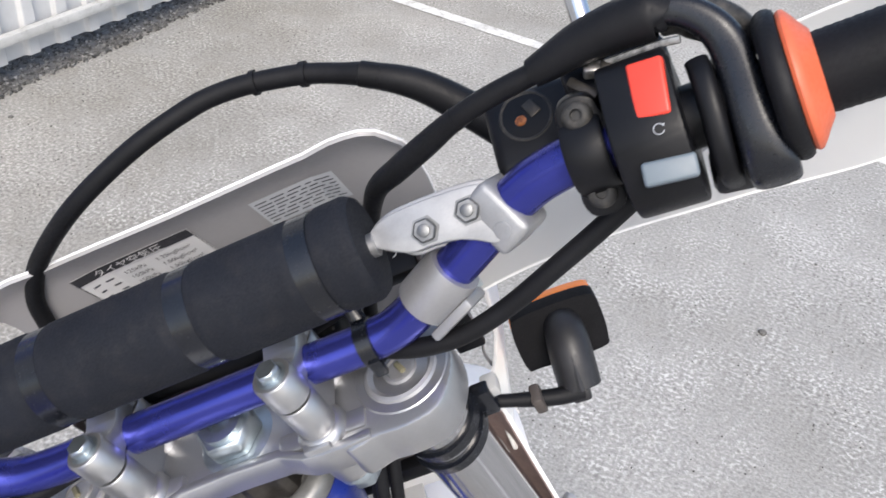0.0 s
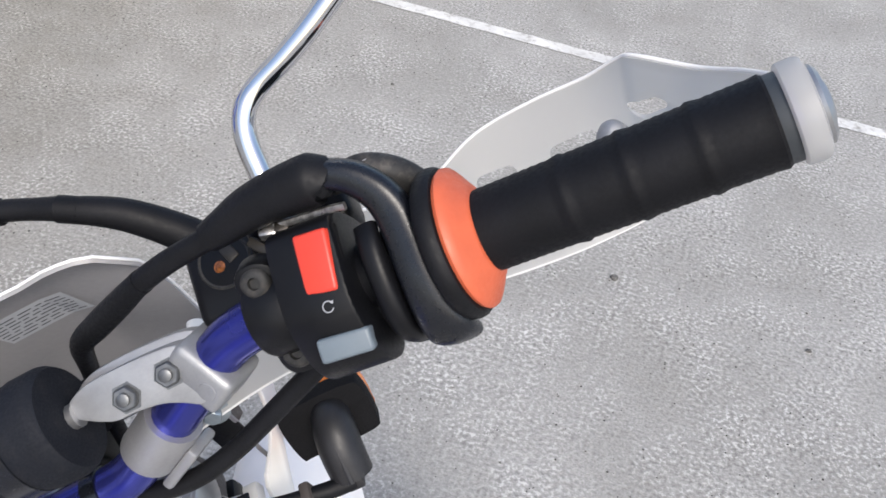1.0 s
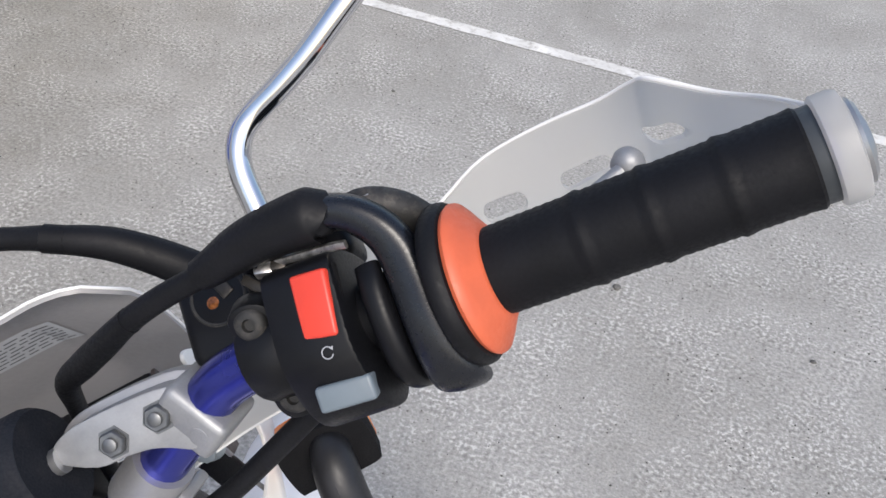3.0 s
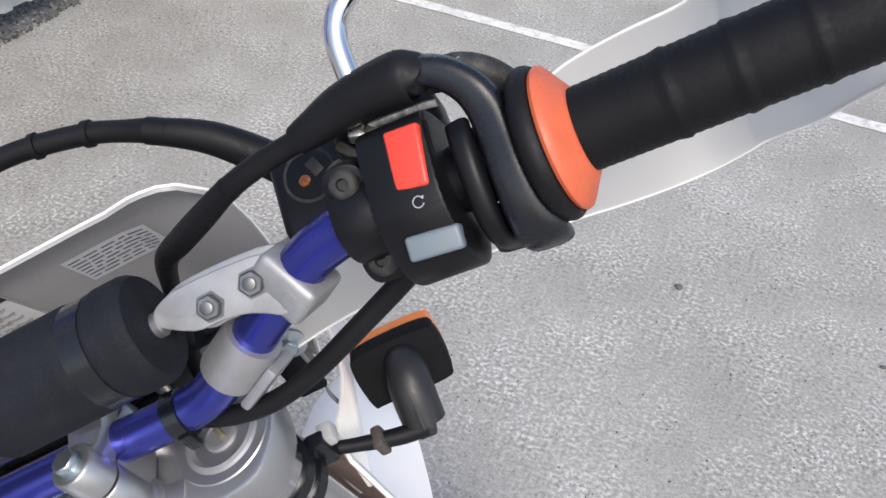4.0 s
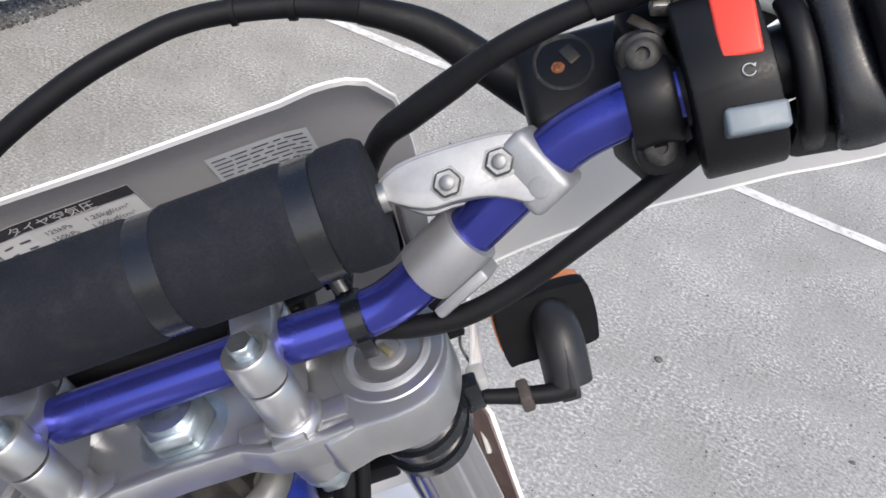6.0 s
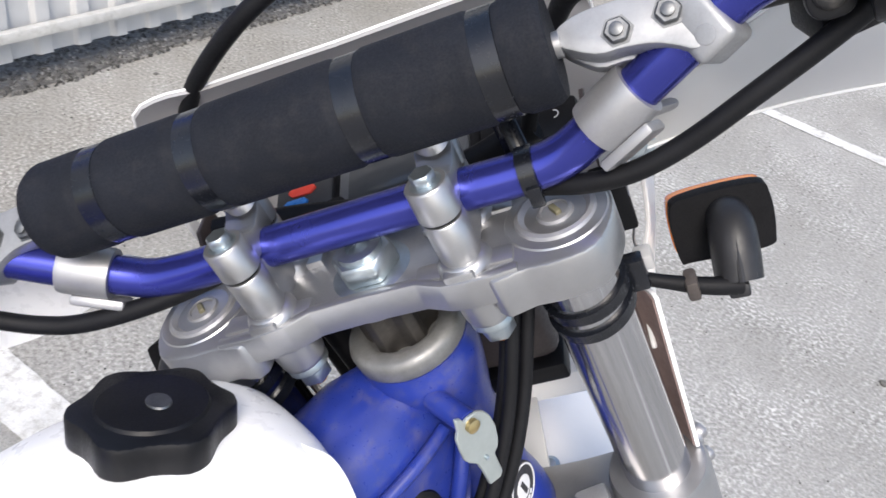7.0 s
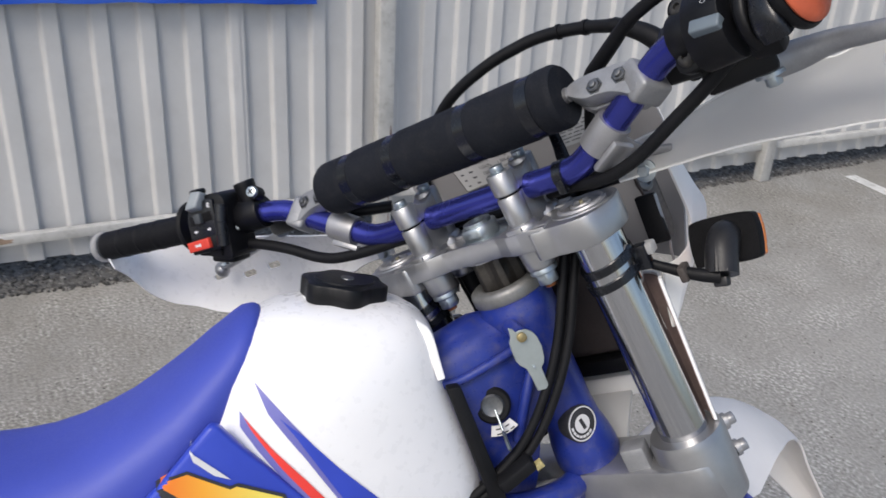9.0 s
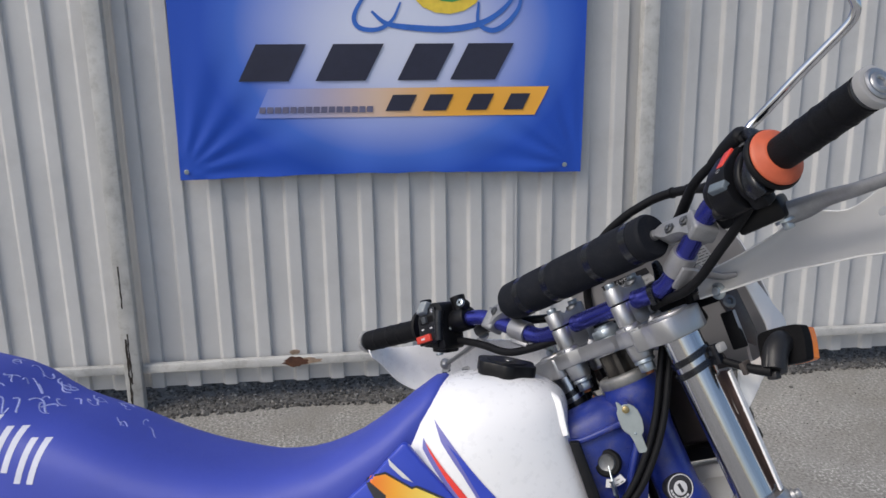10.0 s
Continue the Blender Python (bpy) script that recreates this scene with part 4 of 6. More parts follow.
# black tubes added only to darken the gap behind the top clamp
for x, y in ((-0.062, 0.03), (-0.045, 0.044), (-0.08, 0.046), (-0.03, 0.06)):
    cable("dark_filler", [(x, y, 0.0), (x + 0.002, y, -0.04), (x + 0.008, y - 0.004, -0.09), (x + 0.012, y - 0.012, -0.15), (x + 0.01, y - 0.02, -0.22)], 0.0085, "black filler tube added behind the top clamp")
part("cable_band", moved(rbox(0.03, 0.012, 0.036, 0.003), aim((0.064, 0.016, -0.2), (0.1, 0.7, 0.6), (1, 0, 0))), RUBBER, bike, "black rubber cable band", BF)
part("band_clip", moved(rbox(0.008, 0.006, 0.008, 0.001), aim((0.075, 0.034, -0.192), (0.1, 0.7, 0.6), (1, 0, 0))), surface("yellowed_clip", (0.35, 0.3, 0.14), 0.5), bike, at=BF)
cable("bundle_cable", [(-0.1, 0.05, 0.012), (-0.05, 0.052, 0.003), (0.0, 0.055, -0.008), (0.06, 0.06, 0.0), (0.1, 0.06, 0.012)], 0.009, "black cable bundle behind the bar")
part("zip_tie", moved(lathe([(0.0112, -0.0045), (0.0128, -0.004), (0.0128, 0.004), (0.0112, 0.0045)], 22), aim((0.1, 0, 0.0245), (1, 0, 0), (0, 0, 1))), STRAP, bike, "black tie band round the bar", SF)
part("zip_tie_tail", moved(rbox(0.007, 0.004, 0.012, 0.001), pose(0.101, -0.0125, 0.018)), STRAP, bike, at=SF)
part("tie_loop", tube([(0.098, 0.01, 0.03), (0.094, 0.022, 0.045), (0.09, 0.03, 0.055), (0.088, 0.035, 0.04), (0.09, 0.03, 0.02)], 0.0045, 8, 5, 0.5), STRAP, bike, at=SF)

# ---- grips, switches, levers ----
for sgn in (-1, 1):
    mir = Matrix.Diagonal((sgn, 1, 1, 1))
    a, b = (Vector((0.3235, -0.0272, 0.099)), Vector((0.4335, -0.0545, 0.1115))) if sgn > 0 else (Vector((0.333, -0.0204, 0.105)), Vector((0.472, -0.0365, 0.1256)))
    ln = (b - a).length
    G = aim(a, b - a, (0, 0, 1))
    prof = [(0.0125, 0.0), (0.0172, 0.0)]
    for k in range(60):
        z = 0.002 + (ln - 0.008) * k / 59
        r = 0.0162 + 0.0004 * k / 59
        for q in (0.36, 0.56, 0.78):
            if abs(z / ln - q) < 0.012:
                r += 0.0006
        prof.append((r - (0.00025 if k % 2 else 0), z))
    prof += [(0.0168, ln - 0.0015), (0.016, ln - 0.0004), (0.0125, ln - 0.0004)]
    grip = part("grip", moved(moved(lathe(prof, 36), G), mir), GRIP, bike, "ribbed black rubber grip", SF)
    part("grip_flange", moved(moved(lathe([(0.017, -0.0122), (0.0262, -0.012), (0.0285, -0.011), (0.0299, -0.0092), (0.0304, -0.0072), (0.03, -0.005), (0.0288, -0.0034), (0.0262, -0.0028), (0.02, -0.0028)] if sgn > 0 else [(0.018, -0.007), (0.027, -0.007), (0.029, -0.0045), (0.0285, -0.002), (0.026, -0.0005), (0.021, 0.0005), (0.018, 0.002)], 40), G), mir), RUBBER, grip, at=SF)
    if sgn > 0:
        part("orange_collar", moved(lathe([(0.02, -0.003), (0.0274, -0.0028), (0.0281, -0.0014), (0.0277, 0.0), (0.0253, 0.0018), (0.0224, 0.0036), (0.0199, 0.0052), (0.0182, 0.0064), (0.0172, 0.007), (0.0125, 0.007)], 48), G), ORANGE, grip, "orange rubber grip collar", SF)
    end = part("bar_end", moved(moved(lathe([(0.012, ln + 0.0035), (0.017, ln + 0.0037), (0.0179, ln + 0.0045), (0.018, ln + 0.0098), (0.0172, ln + 0.012), (0.0148, ln + 0.0128), (0.006, ln + 0.013)], 36), G), mir), SHIELD, bike, "white bar end plug", SF)
    # near-black neck: shade of the gap behind the plug is in its colour
    part("end_neck", moved(moved(lathe([(0.012, ln - 0.005), (0.0152, ln - 0.0042), (0.0158, ln - 0.003), (0.0158, ln + 0.0045)], 28), G), mir), surface("shaded_grey_plastic", (0.035, 0.04, 0.045), 0.5, vary=0.2), end, at=SF)
    part("washer", moved(moved(lathe([(0.0135, ln + 0.0126), (0.0138, ln + 0.0142), (0.0118, ln + 0.0156), (0.0095, ln + 0.015), (0.0085, ln + 0.0162), (0.006, ln + 0.017), (0.0045, ln + 0.0162), (0.004, ln + 0.0145)], 28), G), mir), ALLOY, end, at=SF)

HX = Vector((0.976, -0.2, 0.06)).normalized()
HM = aim((0.268, -0.0145, 0.0935), HX, (0, -0.48, 0.88))
SWITCH = [(0.0245, -0.022), (0.0262, -0.006), (0.0258, 0.009), (0.021, 0.0195), (0.012, 0.0295), (0.0, 0.034), (-0.014, 0.031), (-0.022, 0.018), (-0.024, 0.0), (-0.02, -0.016), (-0.006, -0.024), (0.012, -0.026)]
sw = part("switch_housing", moved(joined(prism(round_outline(SWITCH, 3), -0.0165, 0.0125, 0.002)), HM), BLACK, bike, "black handlebar switch housing", SF)
BTN = aim((0.2683, -0.0217, 0.1199), (-0.256, -0.475, 0.846), (0.947, -0.297, 0.12))
part("red_button", moved(prism([(-0.0072, -0.0112), (0.0066, -0.0122), (0.0074, 0.0116), (-0.0073, 0.0122)], -0.006, 0.0012, 0.0014, 3), BTN), RED, sw, "red rocker kill switch", SF)
part("button_well", moved(rbox(0.0172, 0.0272, 0.004, 0.0014), BTN @ pose(0, 0, -0.0058)), MATT_BLACK, sw, at=SF)
part("grey_button", moved(rbox(0.0212, 0.0096, 0.0085, 0.0016, 3), aim((0.2641, -0.0437, 0.0962), (-0.05, -0.68, 0.73), (0.901, -0.39, 0.184))), GREY, sw, "grey start button", SF)
arc = [(0.0021 * math.cos(a), 0.0021 * math.sin(a), 0) for a in np.linspace(0.7, 5.9, 11)]
part("start_mark", moved(joined(tube(arc, 0.00024, 6, 3), moved(prism([(-0.0008, 0), (0.0008, 0), (0, 0.0012)], -0.0002, 0.0002), pose(0.0016, 0.0018, 0, 0, 0, 200))), aim((0.2658, -0.0356, 0.1103), (-0.1, -0.56, 0.82), (1, -0.3, 0)) @ pose(0, 0, 0.0012)), surface("worn_mark", (0.33, 0.34, 0.36), 0.6), sw, "worn white circular start mark", SF)
GM = aim((0.3235, -0.0272, 0.099), (0.965, -0.239, 0.109), (0, 0, 1))
throttle = part("throttle_housing", joined(moved(lathe([(0.014, -0.0315), (0.0172, -0.0312), (0.0186, -0.0298), (0.019, -0.0275), (0.019, -0.0195), (0.018, -0.0178), (0.014, -0.0172)], 40), Matrix.Translation((0.001, 0.004, -0.002)) @ GM), moved(lathe([(0.01, -0.029), (0.0145, -0.0285), (0.016, -0.0265), (0.016, -0.0195), (0.015, -0.0175), (0.01, -0.017)], 30), Matrix.Translation((0.0, -0.0125, -0.0105)) @ GM)), BLACK, bike, "black throttle housing", SF)
part("tube_neck", moved(lathe([(0.0135, -0.075), (0.0135, -0.014)], 24), GM), BLACK, throttle, at=SF)
part("housing_rib", band([(0.2895, -0.0135, 0.1165), (0.2885, -0.0225, 0.1135), (0.287, -0.0325, 0.1055), (0.2855, -0.0395, 0.0935), (0.286, -0.0405, 0.082), (0.2885, -0.035, 0.07)], 0.0048, [0.003, 0.0045, 0.005, 0.005, 0.0045, 0.004], (0.965, -0.239, 0.109), power=2.6), BLACK, throttle, at=SF)
part("housing_foot", moved(rbox(0.022, 0.016, 0.02, 0.004), aim((0.292, -0.031, 0.0725), (0, -0.3, 0.95), (0.965, -0.239, 0.109))), BLACK, throttle, at=SF)
PM = aim((0.2384, -0.0135, 0.0935), (-0.1, -0.9, 0.42), (0.976, -0.2, 0.06))
PLATE = [(-0.0065, -0.0262), (0.004, -0.0268), (0.0085, -0.022), (0.0095, -0.012), (0.0145, -0.006), (0.0145, 0.008), (0.0105, 0.016), (0.0085, 0.023), (0.002, 0.0262), (-0.0055, 0.0245), (-0.0085, 0.018), (-0.0072, 0.01), (-0.0085, 0.0), (-0.0085, -0.01), (-0.0098, -0.019)]
perch = part("brake_perch", joined(moved(prism(round_outline(PLATE, 3), -0.009, 0.0015, 0.0016), PM), moved(lathe([(0.0112, -0.009), (0.0175, -0.009), (0.0185, -0.007), (0.0185, 0.007), (0.0175, 0.009), (0.0112, 0.009)], 28), aim((0.24, -0.0075, 0.0905), HX))), BLACK, bike, "black brake lever perch", SF)
for p in ((0.2395, -0.0068, 0.1103), (0.2372, -0.0217, 0.0788)):
    part("screw", moved(joined(lathe([(0.0066, -0.008), (0.0068, 0.0005), (0.006, 0.0024), (0.0042, 0.0034), (0.0026, 0.0034), (0.0024, 0.0012), (0.0, 0.0012)], 20)), aim(p, (-0.12, -0.72, 0.68), (1, 0, 0))), DUSTY_BLACK, perch, "dusty black socket screw", SF)
master = part("master_cylinder", joined(moved(rbox(0.056, 0.042, 0.03, 0.006, 3), aim((0.2265, 0.0335, 0.0765), (0, -0.45, 0.89), (0.97, -0.15, 0.1))), moved(rbox(0.046, 0.02, 0.026, 0.005, 3), aim((0.262, 0.02, 0.1005), (0, -0.45, 0.89), (0.97, -0.1, 0.1)))), BLACK, bike, "black brake master cylinder", SF)
SG = aim((0.2185, 0.033, 0.0912), (0.0, -0.45, 0.89), (1, 0, 0))
part("sight_ring", moved(lathe([(0.0135, -0.004), (0.0135, 0.0012), (0.0122, 0.0022), (0.0102, 0.001), (0.0098, -0.001)], 26), SG), DUSTY_BLACK, master, at=SF)
glass = part("sight_glass", moved(lathe([(0.0102, -0.002), (0.0098, -0.0004), (0.006, 0.0012), (0.0, 0.0016)], 22), SG), surface("dirty_fluid_glass", (0.045, 0.034, 0.022), 0.2, vary=0.8, scale=160, dirt=0.4), master, "dirty brake fluid sight glass", SF)
part("fluid", moved(lathe([(0.0036, -0.001), (0.003, 0.0008), (0.0, 0.0014)], 14), SG @ pose(-0.003, -0.0015, 0.0008)), surface("amber_fluid", (0.22, 0.075, 0.02), 0.2, vary=0.7, scale=400), glass, "amber brake fluid", SF)
part("sight_clip", moved(rbox(0.006, 0.0085, 0.002, 0.0008), SG @ pose(0.0035, 0.0025, 0.0014, 0, 0, 20)), BRONZE, glass, at=SF)
mount = part("mirror_mount", joined(band([(0.256, 0.007, 0.1195), (0.263, 0.0035, 0.121), (0.2715, -0.001, 0.1232), (0.28, -0.005, 0.125), (0.287, -0.008, 0.1255)], 0.0016, 0.0012, (-0.2, 0.6, 0.75), 10), moved(rbox(0.0075, 0.006, 0.006, 0.0012), aim((0.2525, 0.007, 0.1185), (0.2, -0.3, 0.93), (0.95, -0.3, 0.1)))), surface("scuffed_zinc", (0.4, 0.39, 0.38), 0.33, metal=0.9, vary=0.7, scale=220, grain=700), bike, "scuffed plated mirror mount", SF)
part("rust_patch", moved(rbox(0.006, 0.0052, 0.004, 0.0012), aim((0.2585, 0.005, 0.119), (0.2, -0.3, 0.93), (0.95, -0.3, 0.1))), BRONZE, mount, at=SF)
part("adjuster", moved(rbox(0.0045, 0.015, 0.004, 0.0012), aim((0.2462, 0.0065, 0.1118), (-0.1, -0.5, 0.85), (0.8, 0.6, 0.1))), BRONZE, mount, at=SF)
mirror = part("mirror_stem", tube([(0.2565, 0.02, 0.112), (0.2568, 0.0335, 0.1245), (0.259, 0.0445, 0.1365), (0.2645, 0.0515, 0.1435), (0.2733, 0.0555, 0.147), (0.287, 0.0567, 0.1512), (0.3027, 0.0587, 0.1566), (0.3204, 0.0625, 0.1634), (0.3367, 0.0667, 0.1691), (0.36, 0.0725, 0.177), (0.383, 0.078, 0.185), (0.393, 0.0798, 0.1905), (0.3985, 0.0795, 0.198), (0.4, 0.077, 0.21), (0.402, 0.07, 0.235)], 0.0049, 20, 6), CHROME, bike, "chromed mirror stem", SF)
lever = part("brake_lever", joined(tube([(0.272, 0.021, 0.0475), (0.29, 0.03, 0.0455), (0.315, 0.032, 0.0455), (0.345, 0.0265, 0.0425), (0.372, 0.0295, 0.0405), (0.394, 0.0355, 0.0395)], [0.0085, 0.008, 0.006, 0.005, 0.0045, 0.0045], 14, 6, 1.4), moved(lathe([(0.002, -0.0082), (0.0056, -0.006), (0.0078, -0.002), (0.0078, 0.002), (0.0056, 0.006), (0.002, 0.0082)], 20), pose(0.399, 0.04, 0.039))), CLAMP_GREY, bike, "grey brake lever with a ball end", SF)
part("lever_bracket", moved(rbox(0.05, 0.03, 0.024, 0.004), aim((0.256, 0.014, 0.056), (0, 0, 1), (0.95, 0.25, 0))), BLACK, bike, at=SF)
part("lever_pivot", moved(joined(lathe([(0.011, -0.004), (0.011, -0.001)], 22), hexa(0.0062, -0.012, -0.003)), aim((0.272, 0.021, 0.044), (0, 0, 1), (1, 0, 0))), STEEL, lever, at=SF)

# left-hand controls
LX = Vector((-0.976, -0.2, 0.1)).normalized()
# frame of the switch face: x towards the bike's middle, y up, z to the rider
LF = aim((-0.287, -0.047, 0.1), (0.143, -0.967, 0.206), (0.985, 0.12, -0.12))
BODY = [(-0.0195, -0.022), (-0.005, -0.027), (0.016, -0.034), (0.026, -0.033), (0.0285, -0.02), (0.0315, 0.006), (0.0345, 0.026), (0.026, 0.0345), (0.008, 0.035), (-0.008, 0.0315), (-0.0165, 0.022), (-0.0195, 0.0)]
lsw = part("switch_housing", moved(prism(round_outline(BODY, 3), -0.043, -0.0035, 0.0025), LF), BLACK, bike, "black left-hand switch housing", SF)
MODULE = [(-0.0205, -0.0225), (0.0165, -0.0235), (0.0215, 0.0195), (0.0225, 0.0295), (0.013, 0.0315), (-0.0145, 0.023), (-0.019, 0.012)]
part("front_cover", moved(prism(MODULE, -0.009, 0.0, 0.0016), LF), GLOSS_BLACK, lsw, at=SF)
part("lower_block", moved(rbox(0.04, 0.016, 0.014, 0.002), LF @ pose(-0.001, -0.0145, -0.0045, 0, 0, 1)), BLACK, lsw, at=SF)
part("slider_slot", moved(rbox(0.03, 0.0095, 0.003, 0.0006), LF @ pose(0.002, 0.0133, -0.0008, 0, 0, 2)), MATT_BLACK, lsw, at=SF)
part("indicator_slider", moved(rbox(0.0085, 0.0105, 0.008, 0.0012), LF @ pose(0.0005, 0.0133, 0.0015, 0, 0, 2)), surface("dark_grey_slider", (0.05, 0.056, 0.062), 0.45, vary=0.1), lsw, "grey indicator slider", SF)
part("slider_step", moved(rbox(0.0075, 0.0095, 0.006, 0.0012), LF @ pose(-0.0085, 0.0128, 0.0, 0, 0, 2)), BLACK, lsw, at=SF)
part("horn_button", moved(rbox(0.0305, 0.0108, 0.009, 0.0014, 3), LF @ pose(-0.0055, -0.0135, 0.0025, 0, 0, 2)), RED, lsw, "red horn button", SF)
part("horn_mark", moved(joined(rbox(0.0026, 0.0022, 0.0004, 0), moved(prism([(0.0012, -0.0008), (0.0052, -0.002), (0.0052, 0.002), (0.0012, 0.0008)], -0.0002, 0.0002), pose(0, 0, 0)), moved(rbox(0.0008, 0.0034, 0.0004, 0), pose(-0.0022, 0, 0))), LF @ pose(-0.0065, -0.0135, 0.0072, 0, 0, 2)), PAPER, lsw, at=SF, smooth=0)
part("dip_lever", moved(prism([(-0.0095, -0.0085), (0.0065, -0.0085), (0.0125, 0.0085), (-0.002, 0.0105)], -0.006, 0.006, 0.0022, 3), LF @ pose(0.0, 0.0305, 0.0005, -25, 0, 0)), surface("pale_grey_lever", (0.24, 0.265, 0.28), 0.45, vary=0.08), lsw, "pale grey dip switch lever", SF)
part("lever_stub", moved(rbox(0.012, 0.006, 0.014, 0.002), LF @ pose(0.001, 0.0405, -0.006)), BLACK, lsw, at=SF)
part("lamp_mark", moved(joined(tube([(0.0019 * math.cos(a), 0.0024 * math.sin(a), 0) for a in np.linspace(0.3, 5.9, 11)], 0.0004, 6, 2), rbox(0.0012, 0.0028, 0.0004, 0)), LF @ pose(0.0165, 0.0245, 0.0004)), PAPER, lsw, at=SF)
for x, way in ((-0.0095, 1), (0.0092, -1)):
    part("arrow_mark", moved(prism([(-0.0032 * way, 0), (-0.0006 * way, -0.0018 * way), (-0.0006 * way, -0.0008 * way), (0.0026 * way, -0.0008 * way), (0.0026 * way, 0.0008 * way), (-0.0006 * way, 0.0008 * way), (-0.0006 * way, 0.0018 * way)], 0, 0.0005), LF @ pose(x, 0.0005, 0.0001, 0, 0, 4)), PAPER, lsw, "white arrow mark", SF, 0)
part("cable_barrel", moved(joined(tube([(0.0212, -0.019, -0.001), (0.0255, 0.002, -0.001), (0.03, 0.0225, -0.003)], 0.0063, 16, 4), moved(lathe([(0.0063, -0.001), (0.0069, -0.0006), (0.0069, 0.0006), (0.0063, 0.001)], 18), aim((0.0262, 0.0055, -0.0012), (0.2, 0.97, 0), (1, 0, 0)))), LF), GLOSS_BLACK, lsw, "glossy black barrel of the housing", SF)
part("housing_foot", moved(rbox(0.03, 0.012, 0.028, 0.003), LF @ pose(0.008, -0.031, -0.022, 0, 0, -12)), BLACK, lsw, at=SF)
part("foot_screw", moved(joined(lathe([(0.0055, 0.0), (0.0055, 0.0022), (0.0035, 0.003), (0.0, 0.003)], 18)), LF @ pose(0.004, -0.0375, -0.012, 90, 0, 0)), STEEL, lsw, at=SF)
part("seam", moved(rbox(0.0006, 0.05, 0.004, 0), LF @ pose(0.0178, -0.004, -0.0025, 0, 0, -6)), MATT_BLACK, lsw, at=SF)
lperch = part("clutch_perch", joined(moved(lathe([(0.0112, -0.0135), (0.0168, -0.0135), (0.0176, -0.0115), (0.0176, 0.0135), (0.0168, 0.0155), (0.0112, 0.0155)], 28), aim((-0.247, -0.0095, 0.092), LX)), moved(rbox(0.026, 0.014, 0.03, 0.004), aim((-0.245, -0.0085, 0.1), (-0.1, 0.3, 0.95), (0.97, 0.2, -0.1)))), BLACK, bike, "black clutch lever perch", SF)
part("mirror_boss", moved(lathe([(0.0105, -0.034), (0.011, -0.002), (0.0114, 0.0), (0.011, 0.002), (0.0085, 0.0026), (0.0068, 0.001), (0.006, -0.004), (0.0, -0.004)], 28), aim((-0.2462, -0.0035, 0.1245), (0.02, 0.12, 1))), BLACK, lperch, "empty black mirror boss", SF)
for p in ((-0.2255, -0.0175, 0.1145), (-0.2605, -0.0255, 0.0905)):
    part("screw_boss", moved(lathe([(0.0075, -0.014), (0.0075, -0.003), (0.0068, -0.002)], 20), aim(p, (0.4, -0.8, 0.42), (0, 0, 1))), BLACK, lperch, at=SF)
    part("screw", moved(joined(lathe([(0.0061, -0.003), (0.0061, 0.0005), (0.0052, 0.002), (0.003, 0.0027), (0.0, 0.0027)], 20)), aim(p, (0.4, -0.8, 0.42), (0, 0, 1))), STEEL, lperch, "bright cross-head screw", SF)
    part("screw_slot", moved(joined(*[moved(rbox(0.0066, 0.0015, 0.0012, 0), pose(0, 0, 0.0024, 0, 0, q)) for q in (20, 110)]), aim(p, (0.4, -0.8, 0.42), (0, 0, 1))), MATT_BLACK, lperch, at=SF, smooth=0)
part("clutch_lever", joined(tube([(-0.255, 0.02, 0.06), (-0.28, 0.035, 0.055), (-0.31, 0.042, 0.052), (-0.35, 0.04, 0.046), (-0.39, 0.034, 0.041)], [0.0085, 0.008, 0.0065, 0.0055, 0.005], 14, 6, 0.7), moved(lathe([(0.002, -0.0095), (0.0065, -0.007), (0.009, -0.002), (0.009, 0.002), (0.0065, 0.007), (0.002, 0.0095)], 20), pose(-0.398, 0.033, 0.0406))), ALLOY, bike, "polished clutch lever with a ball end", SF)
part("clutch_bracket", joined(moved(rbox(0.058, 0.026, 0.018, 0.006, 3), aim((-0.228, 0.012, 0.068), (0, 0, 1), (0.95, -0.25, 0.1))), tube([(-0.2, 0.006, 0.07), (-0.16, 0.02, 0.055), (-0.12, 0.045, 0.04)], 0.006, 10)), BLACK, bike, "black clutch cable bracket", SF)

# ---- hand guards ----
# each guard between its upper and its lower edge, from the bar outwards
RIGHT_GUARD = ([(0.13, 0.03, 0.022), (0.17, 0.05, 0.024), (0.22, 0.066, 0.03), (0.262, 0.076, 0.039), (0.3, 0.0825, 0.025), (0.335, 0.092, 0.0315), (0.354, 0.094, 0.0334), (0.379, 0.09, 0.037), (0.404, 0.082, 0.042), (0.4195, 0.072, 0.0525), (0.4255, 0.062, 0.0578), (0.444, 0.038, 0.0566), (0.4535, 0.012, 0.0687), (0.4563, -0.008, 0.08), (0.455, -0.025, 0.0925), (0.449, -0.045, 0.106)],
               [(0.13, 0.026, -0.002), (0.17, 0.036, -0.005), (0.2, 0.039, -0.006), (0.237, 0.04, -0.008), (0.285, 0.04, -0.0145), (0.315, 0.0395, -0.018), (0.335, 0.039, -0.022), (0.362, 0.0385, -0.0265), (0.39, 0.04, -0.0305), (0.408, 0.038, -0.027), (0.418, 0.033, -0.02), (0.436, 0.016, -0.004), (0.448, -0.003, 0.02), (0.4515, -0.02, 0.04), (0.4525, -0.035, 0.062), (0.448, -0.052, 0.085)])
